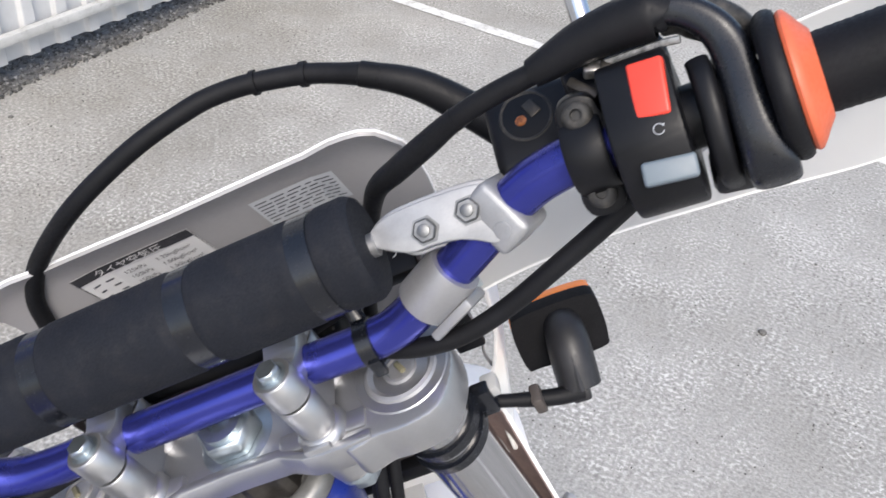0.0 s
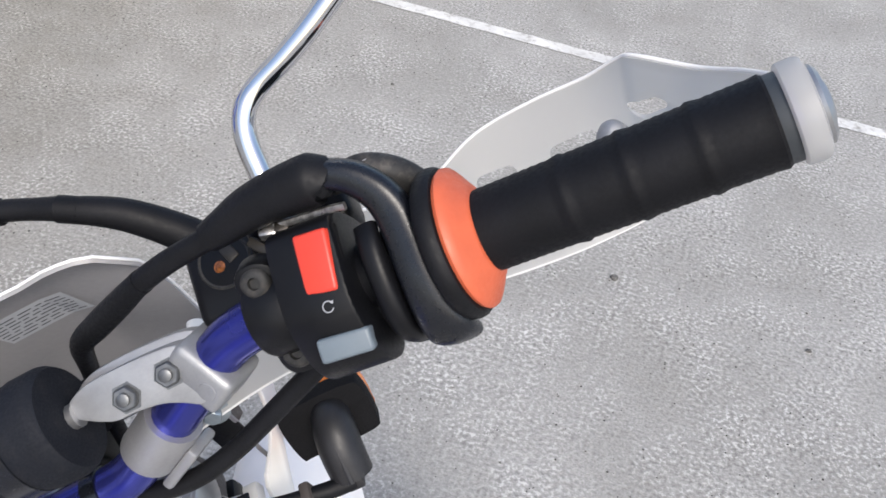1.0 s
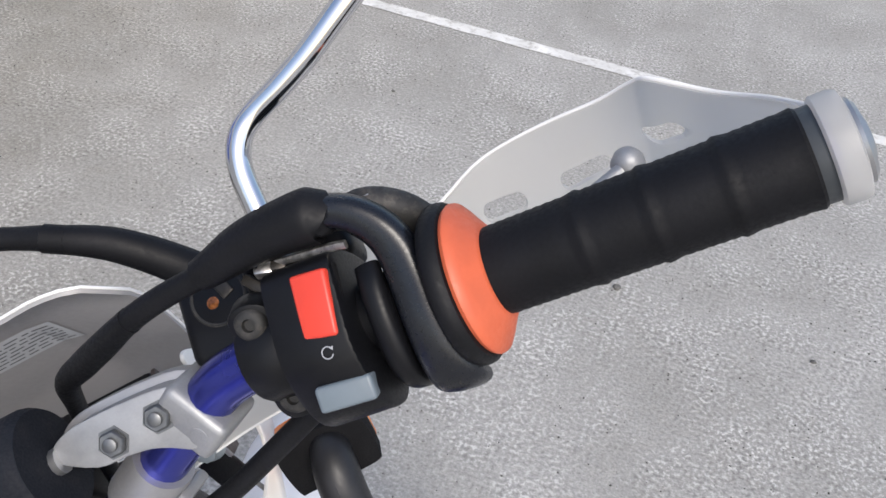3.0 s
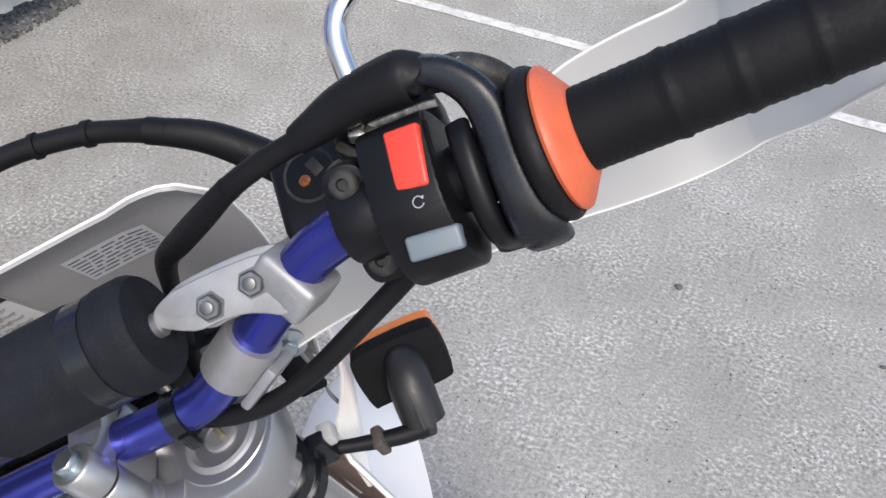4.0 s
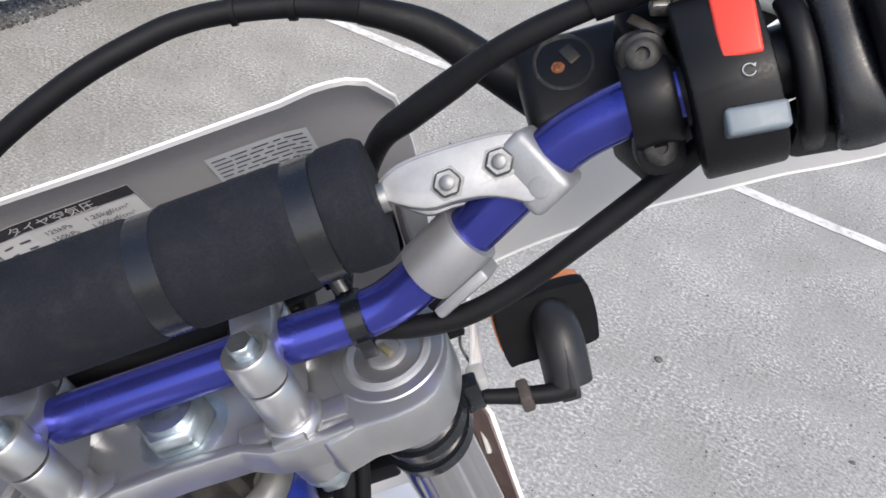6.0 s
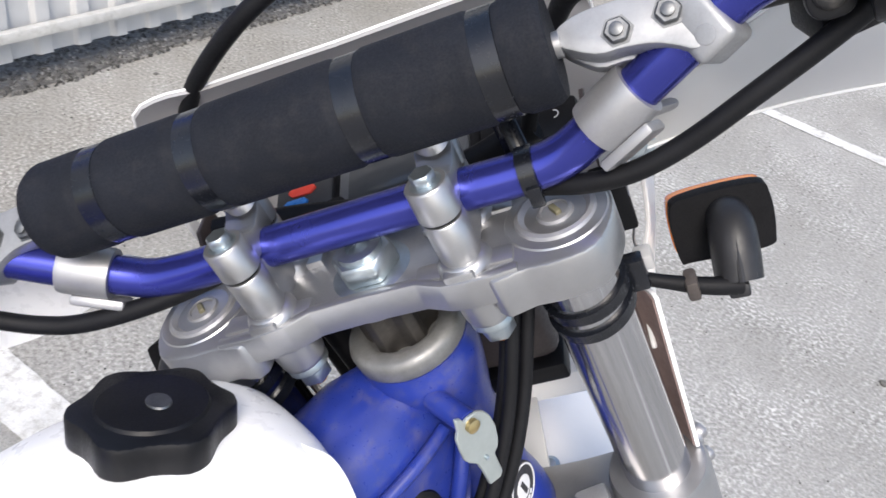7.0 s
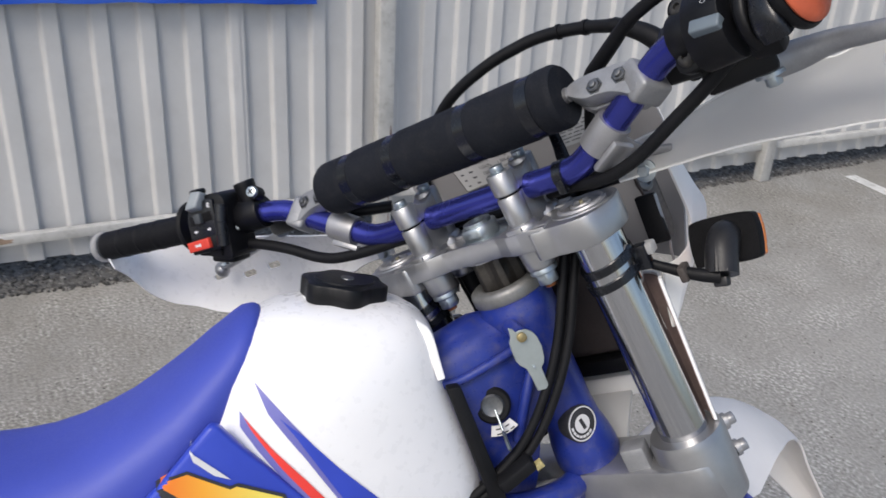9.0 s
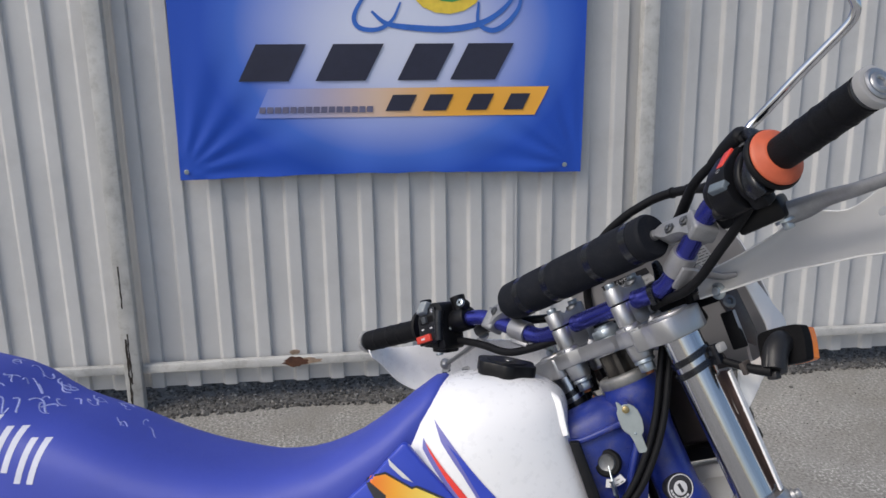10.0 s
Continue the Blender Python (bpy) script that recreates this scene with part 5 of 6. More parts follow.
LEFT_STATIONS = [(0.13, 0.028, 0.02, -0.004), (0.16, 0.042, 0.022, -0.008), (0.2, 0.049, 0.028, -0.012), (0.26, 0.05, 0.042, -0.025), (0.31, 0.051, 0.055, -0.028), (0.36, 0.051, 0.066, -0.028), (0.4, 0.048, 0.075, -0.026), (0.448, 0.041, 0.085, -0.013), (0.475, 0.029, 0.093, 0.008), (0.489, 0.01, 0.101, 0.026), (0.49, -0.01, 0.11, 0.05), (0.48, -0.03, 0.12, 0.082), (0.469, -0.048, 0.13, 0.1)]
LEFT_GUARD = ([(x, y, z) for x, y, z, _ in LEFT_STATIONS], [(x, y, z) for x, y, _, z in LEFT_STATIONS])


def shield(edges, sgn, slots):
    """A wrapped shell between its upper and lower edge; slots (middle, turn) are cut out of it."""
    up, dn = smooth_path(edges[0], 8), smooth_path(edges[1], 8)
    n = 34
    bm = bmesh.new()
    rows = []
    for a, b in zip(up, dn):
        bulge = 0.008 * min(1.0, max(0.0, (a.y - 0.02) / 0.025))
        rows.append([bm.verts.new((sgn * (b.x + (a.x - b.x) * k / n), b.y + (a.y - b.y) * k / n + bulge * (1 - (2 * k / n - 1) ** 2), b.z + (a.z - b.z) * k / n)) for k in range(n + 1)])

    for a, b in zip(rows, rows[1:]):
        for j in range(n):
            bm.faces.new((a[j], a[j + 1], b[j + 1], b[j]))
    bmesh.ops.recalc_face_normals(bm, faces=bm.faces)
    bmesh.ops.solidify(bm, geom=bm.faces[:], thickness=0.002)
    cutter = bmesh.new()
    for x, y, z, half, turn in slots:
        ends = [(math.copysign(half, math.cos(a)) + 0.004 * math.cos(a), 0.004 * math.sin(a)) for a in np.linspace(0.05, 0.05 + 2 * math.pi, 24, endpoint=False)]
        cutter = joined(cutter, moved(prism(ends, -0.02, 0.02), Matrix.Translation((sgn * x, y, z)) @ Matrix.Rotation(radians(-sgn * turn), 4, "Y") @ Matrix.Rotation(radians(90), 4, "X")))
    return carved(bm, cutter)


def carved(solid, cutter):
    """The first mesh with the second cut out of it."""
    pair = []
    for b in (solid, cutter):
        me = bpy.data.meshes.new("solid")
        bmesh.ops.recalc_face_normals(b, faces=b.faces)
        b.to_mesh(me)
        pair.append(bpy.data.objects.new("solid", me))
        scene.collection.objects.link(pair[-1])
    mod = pair[0].modifiers.new("cut", "BOOLEAN")
    mod.operation, mod.object, mod.solver = "DIFFERENCE", pair[1], "EXACT"
    out = bpy.data.meshes.new_from_object(pair[0].evaluated_get(bpy.context.evaluated_depsgraph_get()))
    bm = bmesh.new()
    bm.from_mesh(out)
    for o in pair:
        bpy.data.objects.remove(o)
    return bm


for sgn in (-1, 1):
    mir = Matrix.Diagonal((sgn, 1, 1, 1))
    slots = ((0.341, 0.079, 0.011, 0.0075, -6), (0.385, 0.0745, 0.0112, 0.0095, 5), (0.4232, 0.0585, 0.029, 0.0045, 36)) if sgn > 0 else ((0.34, 0.055, 0.02, 0.0075, 0), (0.385, 0.055, 0.02, 0.0075, 0), (0.43, 0.05, 0.03, 0.0075, 0))
    stations = RIGHT_GUARD if sgn > 0 else LEFT_GUARD
    # same plastic both sides; the left one's brighter light is put into WHITE
    guard = part("hand_guard", shield(stations, sgn, slots), SHIELD if sgn > 0 else WHITE, bike, "milky white plastic hand guard", SF, 50)
    if sgn > 0:
        # opaque white tubes stand in for the light caught by the guard's edges
        part("edge_highlight", joined(*[tube([(x, y, z) for x, y, z in edge], 0.00105, 8, 4) for edge in stations]), EDGE_WHITE, guard, "thin white highlight painted along the edge of the guard", SF)
    part("guard_bracket", moved(joined(tube([(0.15, 0.012, 0.035), (0.152, 0.026, 0.022), (0.158, 0.04, 0.012), (0.17, 0.05, 0.006)], 0.008, 10, 5, 0.45), moved(rbox(0.03, 0.02, 0.006, 0.002), aim((0.15, -0.006, 0.026), (0.4, -0.6, -0.7), (1, 0, 0.6)))), mir), ALLOY_GREY, guard, "grey mounting bracket", SF)
    part("guard_bolt", moved(moved(joined(lathe([(0.0095, 0), (0.0095, 0.002), (0.006, 0.003)], 18), hexa(0.0055, 0.002, 0.007)), aim((0.15, 0.036, -0.002), (0, -1, 0.2), (1, 0, 0))), mir), STEEL, guard, at=SF)

# ---- front fairing ----
def fairing():
    bm = bmesh.new()
    rows = []
    us = np.linspace(-1, 1, 33)
    vs = np.linspace(0, 1, 18)
    for v in vs:
        row = []
        for u in us:
            z_top = float(np.interp(abs(u), [0, 0.6, 0.74, 0.85, 0.93, 1.0], [0.0745, 0.0745, 0.079, 0.0795, 0.0755, 0.057])) - 0.005 * min(0.0, float(u))
            z = z_top + (-0.115 - z_top) * v
            w = float(np.interp(z, [-0.115, -0.05, 0.014, 0.055, 0.085], [0.115, 0.135, 0.144, 0.145, 0.144]))
            y = 0.1165 + 0.36 * (0.08 - z) - 0.03 * max(0, abs(u) - 0.55) / 0.45 * (0.3 + v) - (0.06 * max(0.0, v - 0.55)) - 0.5 * max(0.0, 0.015 - (z_top - z))
            row.append(bm.verts.new((u * w, y, z)))
        rows.append(row)
    for a, b in zip(rows, rows[1:]):
        for k in range(32):
            bm.faces.new((a[k], a[k + 1], b[k + 1], b[k]))
    bmesh.ops.recalc_face_normals(bm, faces=bm.faces)
    rim = [tuple(v.co) for v in [r[0] for r in rows][::-1]] + [tuple(v.co) for v in rows[0][1:-1]] + [tuple(v.co) for v in [r[-1] for r in rows]]
    bmesh.ops.solidify(bm, geom=bm.faces[:], thickness=0.003)
    return bm, rim


# white plastic with the shade of its inner face put into the grey
FAIR = surface("fairing_shade_grey", (0.315, 0.31, 0.318), 0.45, vary=0.04, scale=10, grain=300, bump=0.03)
bm, rim = fairing()
fair_tree = BVHTree.FromBMesh(bm)
fair = part("front_fairing", bm, FAIR, bike, "white headlight fairing seen from behind, its shaded inner face painted grey", SF, 50)
# white tube stands in for the light along the fairing's edge
part("fairing_lit_rim", tube(rim, 0.0009, 8, 1), WHITE, fair, "white rim painted as the lit edge", SF)


def on_fairing(name, outline, material, lift):
    bm = bmesh.new()
    bm.faces.new([bm.verts.new((x, 0, z)) for x, z in outline])
    bmesh.ops.triangulate(bm, faces=bm.faces[:])
    for _ in range(2):
        bmesh.ops.subdivide_edges(bm, edges=bm.edges[:], cuts=1)
        bmesh.ops.triangulate(bm, faces=bm.faces[:])
    for v in bm.verts:
        hit = fair_tree.ray_cast(Vector((v.co.x, -0.2, v.co.z)), Vector((0, 1, 0)))
        v.co.y = (hit[0].y if hit[0] else 0.13) - lift
    return part(name, bm, material, fair, at=SF, smooth=0)


def lettering(text, size, material, parent, m):
    """Raised writing from the built-in font."""
    cu = bpy.data.curves.new("writing", "FONT")
    cu.body, cu.size, cu.align_x = text, size, "LEFT"
    tmp = bpy.data.objects.new("writing", cu)
    scene.collection.objects.link(tmp)
    me = bpy.data.meshes.new_from_object(tmp.evaluated_get(bpy.context.evaluated_depsgraph_get()))
    bpy.data.objects.remove(tmp)
    bpy.data.curves.remove(cu)
    me.materials.clear()
    return part_of("writing", me, material, parent, "", m, 0)


def fairing_print(text, size, material, x, z, lift):
    """Writing that follows the fairing's curve."""
    ob = lettering(text, size, material, fair, SF)
    for v in ob.data.vertices:
        px_, pz_ = x + v.co.x, z + v.co.y * 0.94
        hit = fair_tree.ray_cast(Vector((px_, -0.2, pz_)), Vector((0, 1, 0)))
        v.co = (px_, (hit[0].y if hit[0] else 0.13) - lift, pz_)


def box2(x0, x1, z0, z1):
    return [(x0, z0), (x1, z0), (x1, z1), (x0, z1)]


on_fairing("label_plate", box2(-0.0925, -0.0055, 0.01, 0.053), PAPER, 0.0008)
on_fairing("label_band", box2(-0.0925, -0.0055, 0.0445, 0.053), PRINT, 0.0016)
for o in (box2(-0.0925, -0.092, 0.01, 0.053), box2(-0.006, -0.0055, 0.01, 0.053), box2(-0.0925, -0.0055, 0.01, 0.0106)):
    on_fairing("label_line", o, PRINT, 0.0014)
fairing_print("\u30bf\u30a4\u30e4\u7a7a\u6c17\u5727", 0.0085, PAPER, -0.0775, 0.0456, 0.0026)
for k, (a, b) in enumerate((("125kPa", "1.25kgf/cm\u00b2"), ("150kPa", "1.50kgf/cm\u00b2"), ("150kPa", "1.50kgf/cm\u00b2"), ("175kPa", "1.75kgf/cm\u00b2"))):
    z = 0.036 - k * 0.0072
    fairing_print(a, 0.0056, PRINT, -0.0635, z, 0.0022)
    fairing_print(b, 0.0056, PRINT, -0.0395, z, 0.0022)
    on_fairing("label_line", box2(-0.0875, -0.0725, z, z + 0.0018), FINE_PRINT, 0.0016)
on_fairing("label_plate", box2(0.037, 0.095, 0.02, 0.0495), surface("clear_label", (0.5, 0.52, 0.55), 0.4, vary=0.03), 0.0008)
random.seed(5)
for k in range(7):
    z, x = 0.046 - k * 0.0036, 0.0395
    while x < 0.09:
        w = random.uniform(0.004, 0.011)
        on_fairing("text_bar", box2(x, min(x + w, 0.0925), z - 0.0007, z + 0.0004), FINE_PRINT, 0.0014)
        x += w + random.uniform(0.0012, 0.003)

# ---- instruments and headlight back ----
def on_panel(x, y, h=0.0):
    """A pose on the instrument panel's sloping face, h above it."""
    return aim((x, y, -0.0035 + 0.25 * (y - 0.084) + h), (0, -0.25, 1), (1, 0, 0))


def pill(sx, sy):
    """A small lamp window with cut corners."""
    c = sy * 0.42
    return prism([(-sx / 2 + c, -sy / 2), (sx / 2 - c, -sy / 2), (sx / 2, -sy / 2 + c), (sx / 2, sy / 2 - c), (sx / 2 - c, sy / 2), (-sx / 2 + c, sy / 2), (-sx / 2, sy / 2 - c), (-sx / 2, -sy / 2 + c)], -0.002, 0.0012, 0.0007, 2)


panel_box = part("instrument_panel", moved(rbox(0.14, 0.05, 0.035, 0.006, 3), aim((-0.007, 0.085, -0.025), (0, -0.25, 1), (1, 0, 0))), BLACK, bike, "black instrument panel", SF)
part("lamp_block", moved(prism([(-0.0205, -0.022), (0.0195, -0.022), (0.0195, 0.021), (0.018, 0.0225), (-0.016, 0.0225), (-0.0205, 0.018)], -0.007, 0.0, 0.0016, 3), on_panel(-0.0555, 0.083)), surface("lamp_block_plastic", (0.03, 0.032, 0.036), 0.42, vary=0.15, scale=60), panel_box, "dark warning lamp block", SF)
for x, y, sx, sy, m_, lab in ((-0.0572, 0.0898, 0.0195, 0.0082, RED, "red warning lamp"),
                              (-0.061, 0.0804, 0.0175, 0.0066, surface("blue_lamp", (0.02, 0.16, 0.5), 0.3), "blue warning lamp"),
                              (-0.0632, 0.0733, 0.0145, 0.0058, surface("ochre_lamp", (0.3, 0.2, 0.07), 0.35), "ochre warning lamp")):
    part("warning_lamp", moved(pill(sx, sy), on_panel(x, y, 0.0004)), m_, panel_box, lab, SF)
part("display_bezel", moved(prism([(-0.043, -0.022), (0.043, -0.022), (0.043, 0.017), (0.04, 0.02), (-0.04, 0.02), (-0.043, 0.017)], -0.007, 0.0004, 0.0018, 3), on_panel(0.012, 0.082)), surface("bezel_plastic", (0.1, 0.105, 0.112), 0.38, vary=0.12, scale=60), panel_box, "satin grey display bezel", SF)
part("display", moved(prism([(-0.036, -0.017), (0.036, -0.017), (0.036, 0.0135), (0.034, 0.0155), (-0.034, 0.0155), (-0.036, 0.0135)], -0.004, 0.0012, 0.0006, 2), on_panel(0.012, 0.0815)), surface("display_glass", (0.06, 0.065, 0.07), 0.1, vary=0.1), panel_box, "grey display window", SF)
for x, turn in ((0.0815, 180), (0.0905, 0)):
    part("arrow_mark", moved(prism([(-0.003, -0.0008), (0.0, -0.0008), (0.0, -0.0022), (0.0032, 0.0), (0.0, 0.0022), (0.0, 0.0008), (-0.003, 0.0008)], 0, 0.0005), aim((x, 0.089, -0.0015), (0, -0.25, 1), (1, 0, 0)) @ pose(0, 0, 0, 0, 0, turn)), PAPER, panel_box, at=SF, smooth=0)
part("lamp_mark", moved(tube([(0.003 * math.cos(a), 0.003 * math.sin(a), 0) for a in np.linspace(-1.5, 1.5, 9)], 0.0004, 6, 2), aim((0.1076, 0.088, -0.0015), (0, -0.25, 1), (1, 0, 0))), PAPER, panel_box, at=SF)
part("lamp_panel", moved(rbox(0.06, 0.028, 0.012, 0.003), aim((0.092, 0.088, -0.0082), (0, -0.25, 1), (1, 0, 0))), BLACK, panel_box, "black warning lamp strip", SF)
BOOT = surface("worn_rubber", (0.016, 0.016, 0.018), 0.45, spec=0.4, vary=0.25, scale=70, grain=500, bump=0.1)
PINK_GREY = surface("pink_brown_plastic", (0.26, 0.19, 0.175), 0.7, vary=0.2, scale=40, grain=300)
HOUSE = surface("headlight_shell", (0.045, 0.036, 0.034), 0.55, vary=0.15)
shell = part("headlight_shell", moved(rbox(0.12, 0.055, 0.1, 0.012, 3), pose(0, 0.09, -0.125)), HOUSE, bike, "dark plastic headlight shell", SF)
part("shell_strip", moved(rbox(0.12, 0.05, 0.016, 0.003), pose(0, 0.085, -0.185)), BLACK, shell, at=SF)
part("fairing_stay", moved(rbox(0.13, 0.02, 0.024, 0.003), pose(0, 0.085, -0.216)), EDGE_WHITE, bike, "cream bracket under the headlight", SF)
part("fairing_stay", moved(rbox(0.05, 0.08, 0.004, 0.001), pose(0.0, 0.055, -0.235, 30, 0, 0)), SHIELD, bike, at=SF)
for sgn in (-1, 1):
    mir = Matrix.Diagonal((sgn, 1, 1, 1))
    part("headlight_bracket", moved(moved(rbox(0.019, 0.006, 0.044, 0.002), pose(0.127, 0.06, -0.051, -8, 0, 0)), mir), RUBBER, bike, "black rubber headlight bracket", SF)
    part("bracket_stay", moved(tube([(0.1375, 0.061, -0.03), (0.134, 0.06, -0.07), (0.1305, 0.06, -0.0855), (0.132, 0.056, -0.1), (0.134, 0.05, -0.112)], 0.0026, 8, 5, 0.35), mir), ALLOY_GREY, bike, "thin grey stay strip", SF)
    WING = [(0.101, 0.004), (0.11, -0.011), (0.118, -0.045), (0.1225, -0.07), (0.098, -0.093), (0.068, -0.1066), (0.0227, -0.133), (0.018, -0.128), (0.034, -0.09), (0.06, -0.09), (0.08, -0.086), (0.094, -0.068), (0.095, -0.04), (0.094, -0.002)]
    part("fairing_wing", moved(moved(prism(round_outline(WING, 3), -0.0015, 0.0015, 0.0008), aim((0.1215, 0, 0), (0.97, -0.24, 0), (0, 1, 0))), mir), EDGE_WHITE, fair, "white side wing of the fairing", SF)
    # dark brown panel: shade inside the fairing put into its colour
    part("inner_shade", moved(moved(prism([(0.097, 0.004), (0.097, -0.04), (0.096, -0.066), (0.085, -0.08), (0.074, -0.072), (0.066, -0.045), (0.06, -0.01), (0.07, 0.004)], -0.0015, 0.0015, 0.0008), aim((0.126, 0, 0), (1, 0, 0), (0, 1, 0))), mir), surface("inner_shade", (0.055, 0.042, 0.04), 0.4, vary=0.2, scale=40, grain=300), fair, "brown-black panel painted as the shaded inside of the fairing", SF)
    part("wing_bolt", moved(moved(lathe([(0.0085, -0.004), (0.0085, 0.001), (0.006, 0.003), (0.004, 0.0032), (0.003, 0.001), (0.0, 0.001)], 20), aim((0.129, 0.071, -0.02), (1, -0.3, 0.2), (0, 1, 0))), mir), DULL_STEEL, fair, "dull steel bolt", SF)
    guard_ = part("fork_protector", moved(skin([[Vector((0.104 + r * math.cos(a), r * math.sin(a), z)) for a in np.linspace(0.22, 1.9, 12)] + [Vector((0.104 + (r - 0.0025) * math.cos(a), (r - 0.0025) * math.sin(a), z)) for a in np.linspace(1.9, 0.22, 12)] for r, z in ((0.03, -0.222), (0.0325, -0.15), (0.035, -0.085))]), mir), WHITE, bike, "white fork protector", SF)
    part("inner_face", moved(skin([[Vector((0.104 + r * math.cos(a), r * math.sin(a), z)) for a in np.linspace(0.26, 1.8, 12)] + [Vector((0.104 + (r - 0.0008) * math.cos(a), (r - 0.0008) * math.sin(a), z)) for a in np.linspace(1.8, 0.26, 12)] for r, z in ((0.0272, -0.221), (0.0297, -0.15), (0.0322, -0.087))]), mir), PINK_GREY, guard_, "pinkish brown inner face", SF)
    for z in (-0.056, -0.07):
        part("fork_band", moved(lathe([(0.0216, -0.004), (0.0245, -0.0035), (0.0245, 0.0035), (0.0216, 0.004)], 32), pose(sgn * 0.104, 0, z, 6, -8, 0)), STRAP, bike, "black rubber band round the fork", SF)
    part("band_buckle", moved(rbox(0.012, 0.01, 0.022, 0.002), pose(sgn * 0.131, 0.008, -0.063)), STRAP, bike, at=SF)
    part("band_clip", moved(moved(rbox(0.01, 0.012, 0.01, 0.002), pose(0.137, 0.012, -0.058)), mir), SHIELD, bike, "pale plastic clip", SF)
    IM = aim((0.1815, 0.0545, -0.0835), (0.036, -0.93, 0.36), (1, 0.0, -0.1)) @ Matrix.Diagonal((1.0, 1.06, 1.0, 1.0))
    ind = part("turn_signal", moved(moved(prism(round_outline([(-0.0265, -0.017), (-0.0285, 0.009), (-0.021, 0.0175), (0.02, 0.0195), (0.0275, 0.012), (0.028, -0.01), (0.022, -0.0175), (-0.018, -0.019)], 5), -0.0085, 0.005, 0.0035, 3), IM), mir), MATT_BLACK, bike, "black-cased turn signal", SF)
    part("lens", moved(moved(prism(round_outline([(-0.0275, -0.016), (-0.0292, 0.009), (-0.0215, 0.0162), (0.0195, 0.018), (0.0262, 0.0112), (0.0266, -0.0095), (0.0215, -0.0165), (-0.0185, -0.018)], 5), -0.0205, -0.0078, 0.004, 3), IM), mir), AMBER, ind, "ribbed orange lens", SF)
    part("stalk_boot", moved(moved(joined(tube([(0.003, 0.003, 0.0), (0.003, 0.003, 0.009), (0.003, -0.001, 0.016), (0.0025, -0.01, 0.022), (0.002, -0.025, 0.0265)], [0.0118, 0.0126, 0.0132, 0.0135, 0.0132], 18, 6), moved(rbox(0.012, 0.008, 0.01, 0.002), pose(0.001, -0.03, 0.0265)), *[tube([(0.003 + d, 0.006, 0.0245 - abs(d) * 0.5), (0.0025 + d, -0.004, 0.0318 - abs(d) * 0.5), (0.002 + d, -0.022, 0.0383 - abs(d) * 0.5)], 0.0022, 8, 4) for d in (-0.007, 0.0, 0.007)]), IM), mir), BOOT, ind, "black rubber stalk boot", SF)
    part("signal_wire", moved(tube([(0.182, 0.016, -0.098), (0.17, 0.0135, -0.093), (0.157, 0.0125, -0.0865), (0.143, 0.0115, -0.078), (0.13, 0.011, -0.07)], [0.006, 0.0055, 0.005, 0.0042, 0.0042], 10, 5), mir), RUBBER, ind, at=SF)
    part("wire_clip", moved(moved(rbox(0.007, 0.014, 0.014, 0.002), pose(0.157, 0.0125, -0.0865)), mir), surface("brown_clip", (0.06, 0.05, 0.045), 0.6), ind, at=SF)

# ---- lower clamp, fork legs, fender ----
for sgn in (-1, 1):
    for y, z in ((0.0, -0.23), (0.002, -0.259)):
        part("pinch_bolt", moved(joined(hexa(0.0062, 0.0, 0.0075), lathe([(0.0076, -0.004), (0.0076, 0.0005)], 18)), aim((sgn * 0.13, 0.026 + y, z - 0.006), (sgn * 0.75, 0.66, 0), (0, 0, 1))), ALLOY_GREY, bike, at=SF)
    part("fork_gaiter", moved(lathe([(0.028, -0.63)] + [(0.031 + 0.004 * (k % 2), -0.625 + 0.012 * k) for k in range(26)] + [(0.026, -0.303)], 28), pose(sgn * 0.104, 0, 0)), SEAT_BLUE, bike, "blue ribbed fork gaiter", SF)
    part("fork_leg", moved(lathe([(0.02, -0.985), (0.026, -0.975), (0.027, -0.62), (0.024, -0.61)], 28), pose(sgn * 0.104, 0, 0)), ALLOY, bike, "alloy lower fork leg", SF)
FEND = [(-0.1, -0.36, 0.05), (-0.04, -0.315, 0.06), (0.03, -0.298, 0.07), (0.09, -0.298, 0.076), (0.16, -0.312, 0.078), (0.245, -0.345, 0.07), (0.31, -0.392, 0.056), (0.375, -0.46, 0.042), (0.4, -0.53, 0.03), (0.44, -0.65, 0.016)]
path_ = smooth_path([(a, b, c) for a, b, c in FEND], 4)
bm = bmesh.new()
def skirt(y):
    return float(np.interp(y, [-0.1, 0.0, 0.14, 0.27, 0.36, 0.44], [0.02, 0.045, 0.088, 0.07, 0.04, 0.015]))
rows = [[bm.verts.new((u * p.z, p.x - 0.01 * abs(u) ** 3, p.y - skirt(p.x) * abs(u) ** 2.2 + 0.004 * (abs(u) < 0.35))) for u in np.linspace(-1, 1, 17)] for p in path_]
for a, b in zip(rows, rows[1:]):
    for k in range(16):
        bm.faces.new((a[k], a[k + 1], b[k + 1], b[k]))
bmesh.ops.recalc_face_normals(bm, faces=bm.faces)
bmesh.ops.solidify(bm, geom=bm.faces[:], thickness=0.003)
fender = part("front_fender", bm, surface("warm_white_plastic", (0.86, 0.82, 0.78), 0.4, vary=0.04, scale=12, grain=100, bump=0.0), bike, "white plastic front fender", SF, 50)
for x in (-0.03, 0.012):
    part("fender_bolt", moved(joined(lathe([(0.009, 0), (0.009, 0.002), (0.006, 0.003), (0.003, 0.0012)], 20)), pose(x, 0.064, -0.292)), STEEL, fender, at=SF)


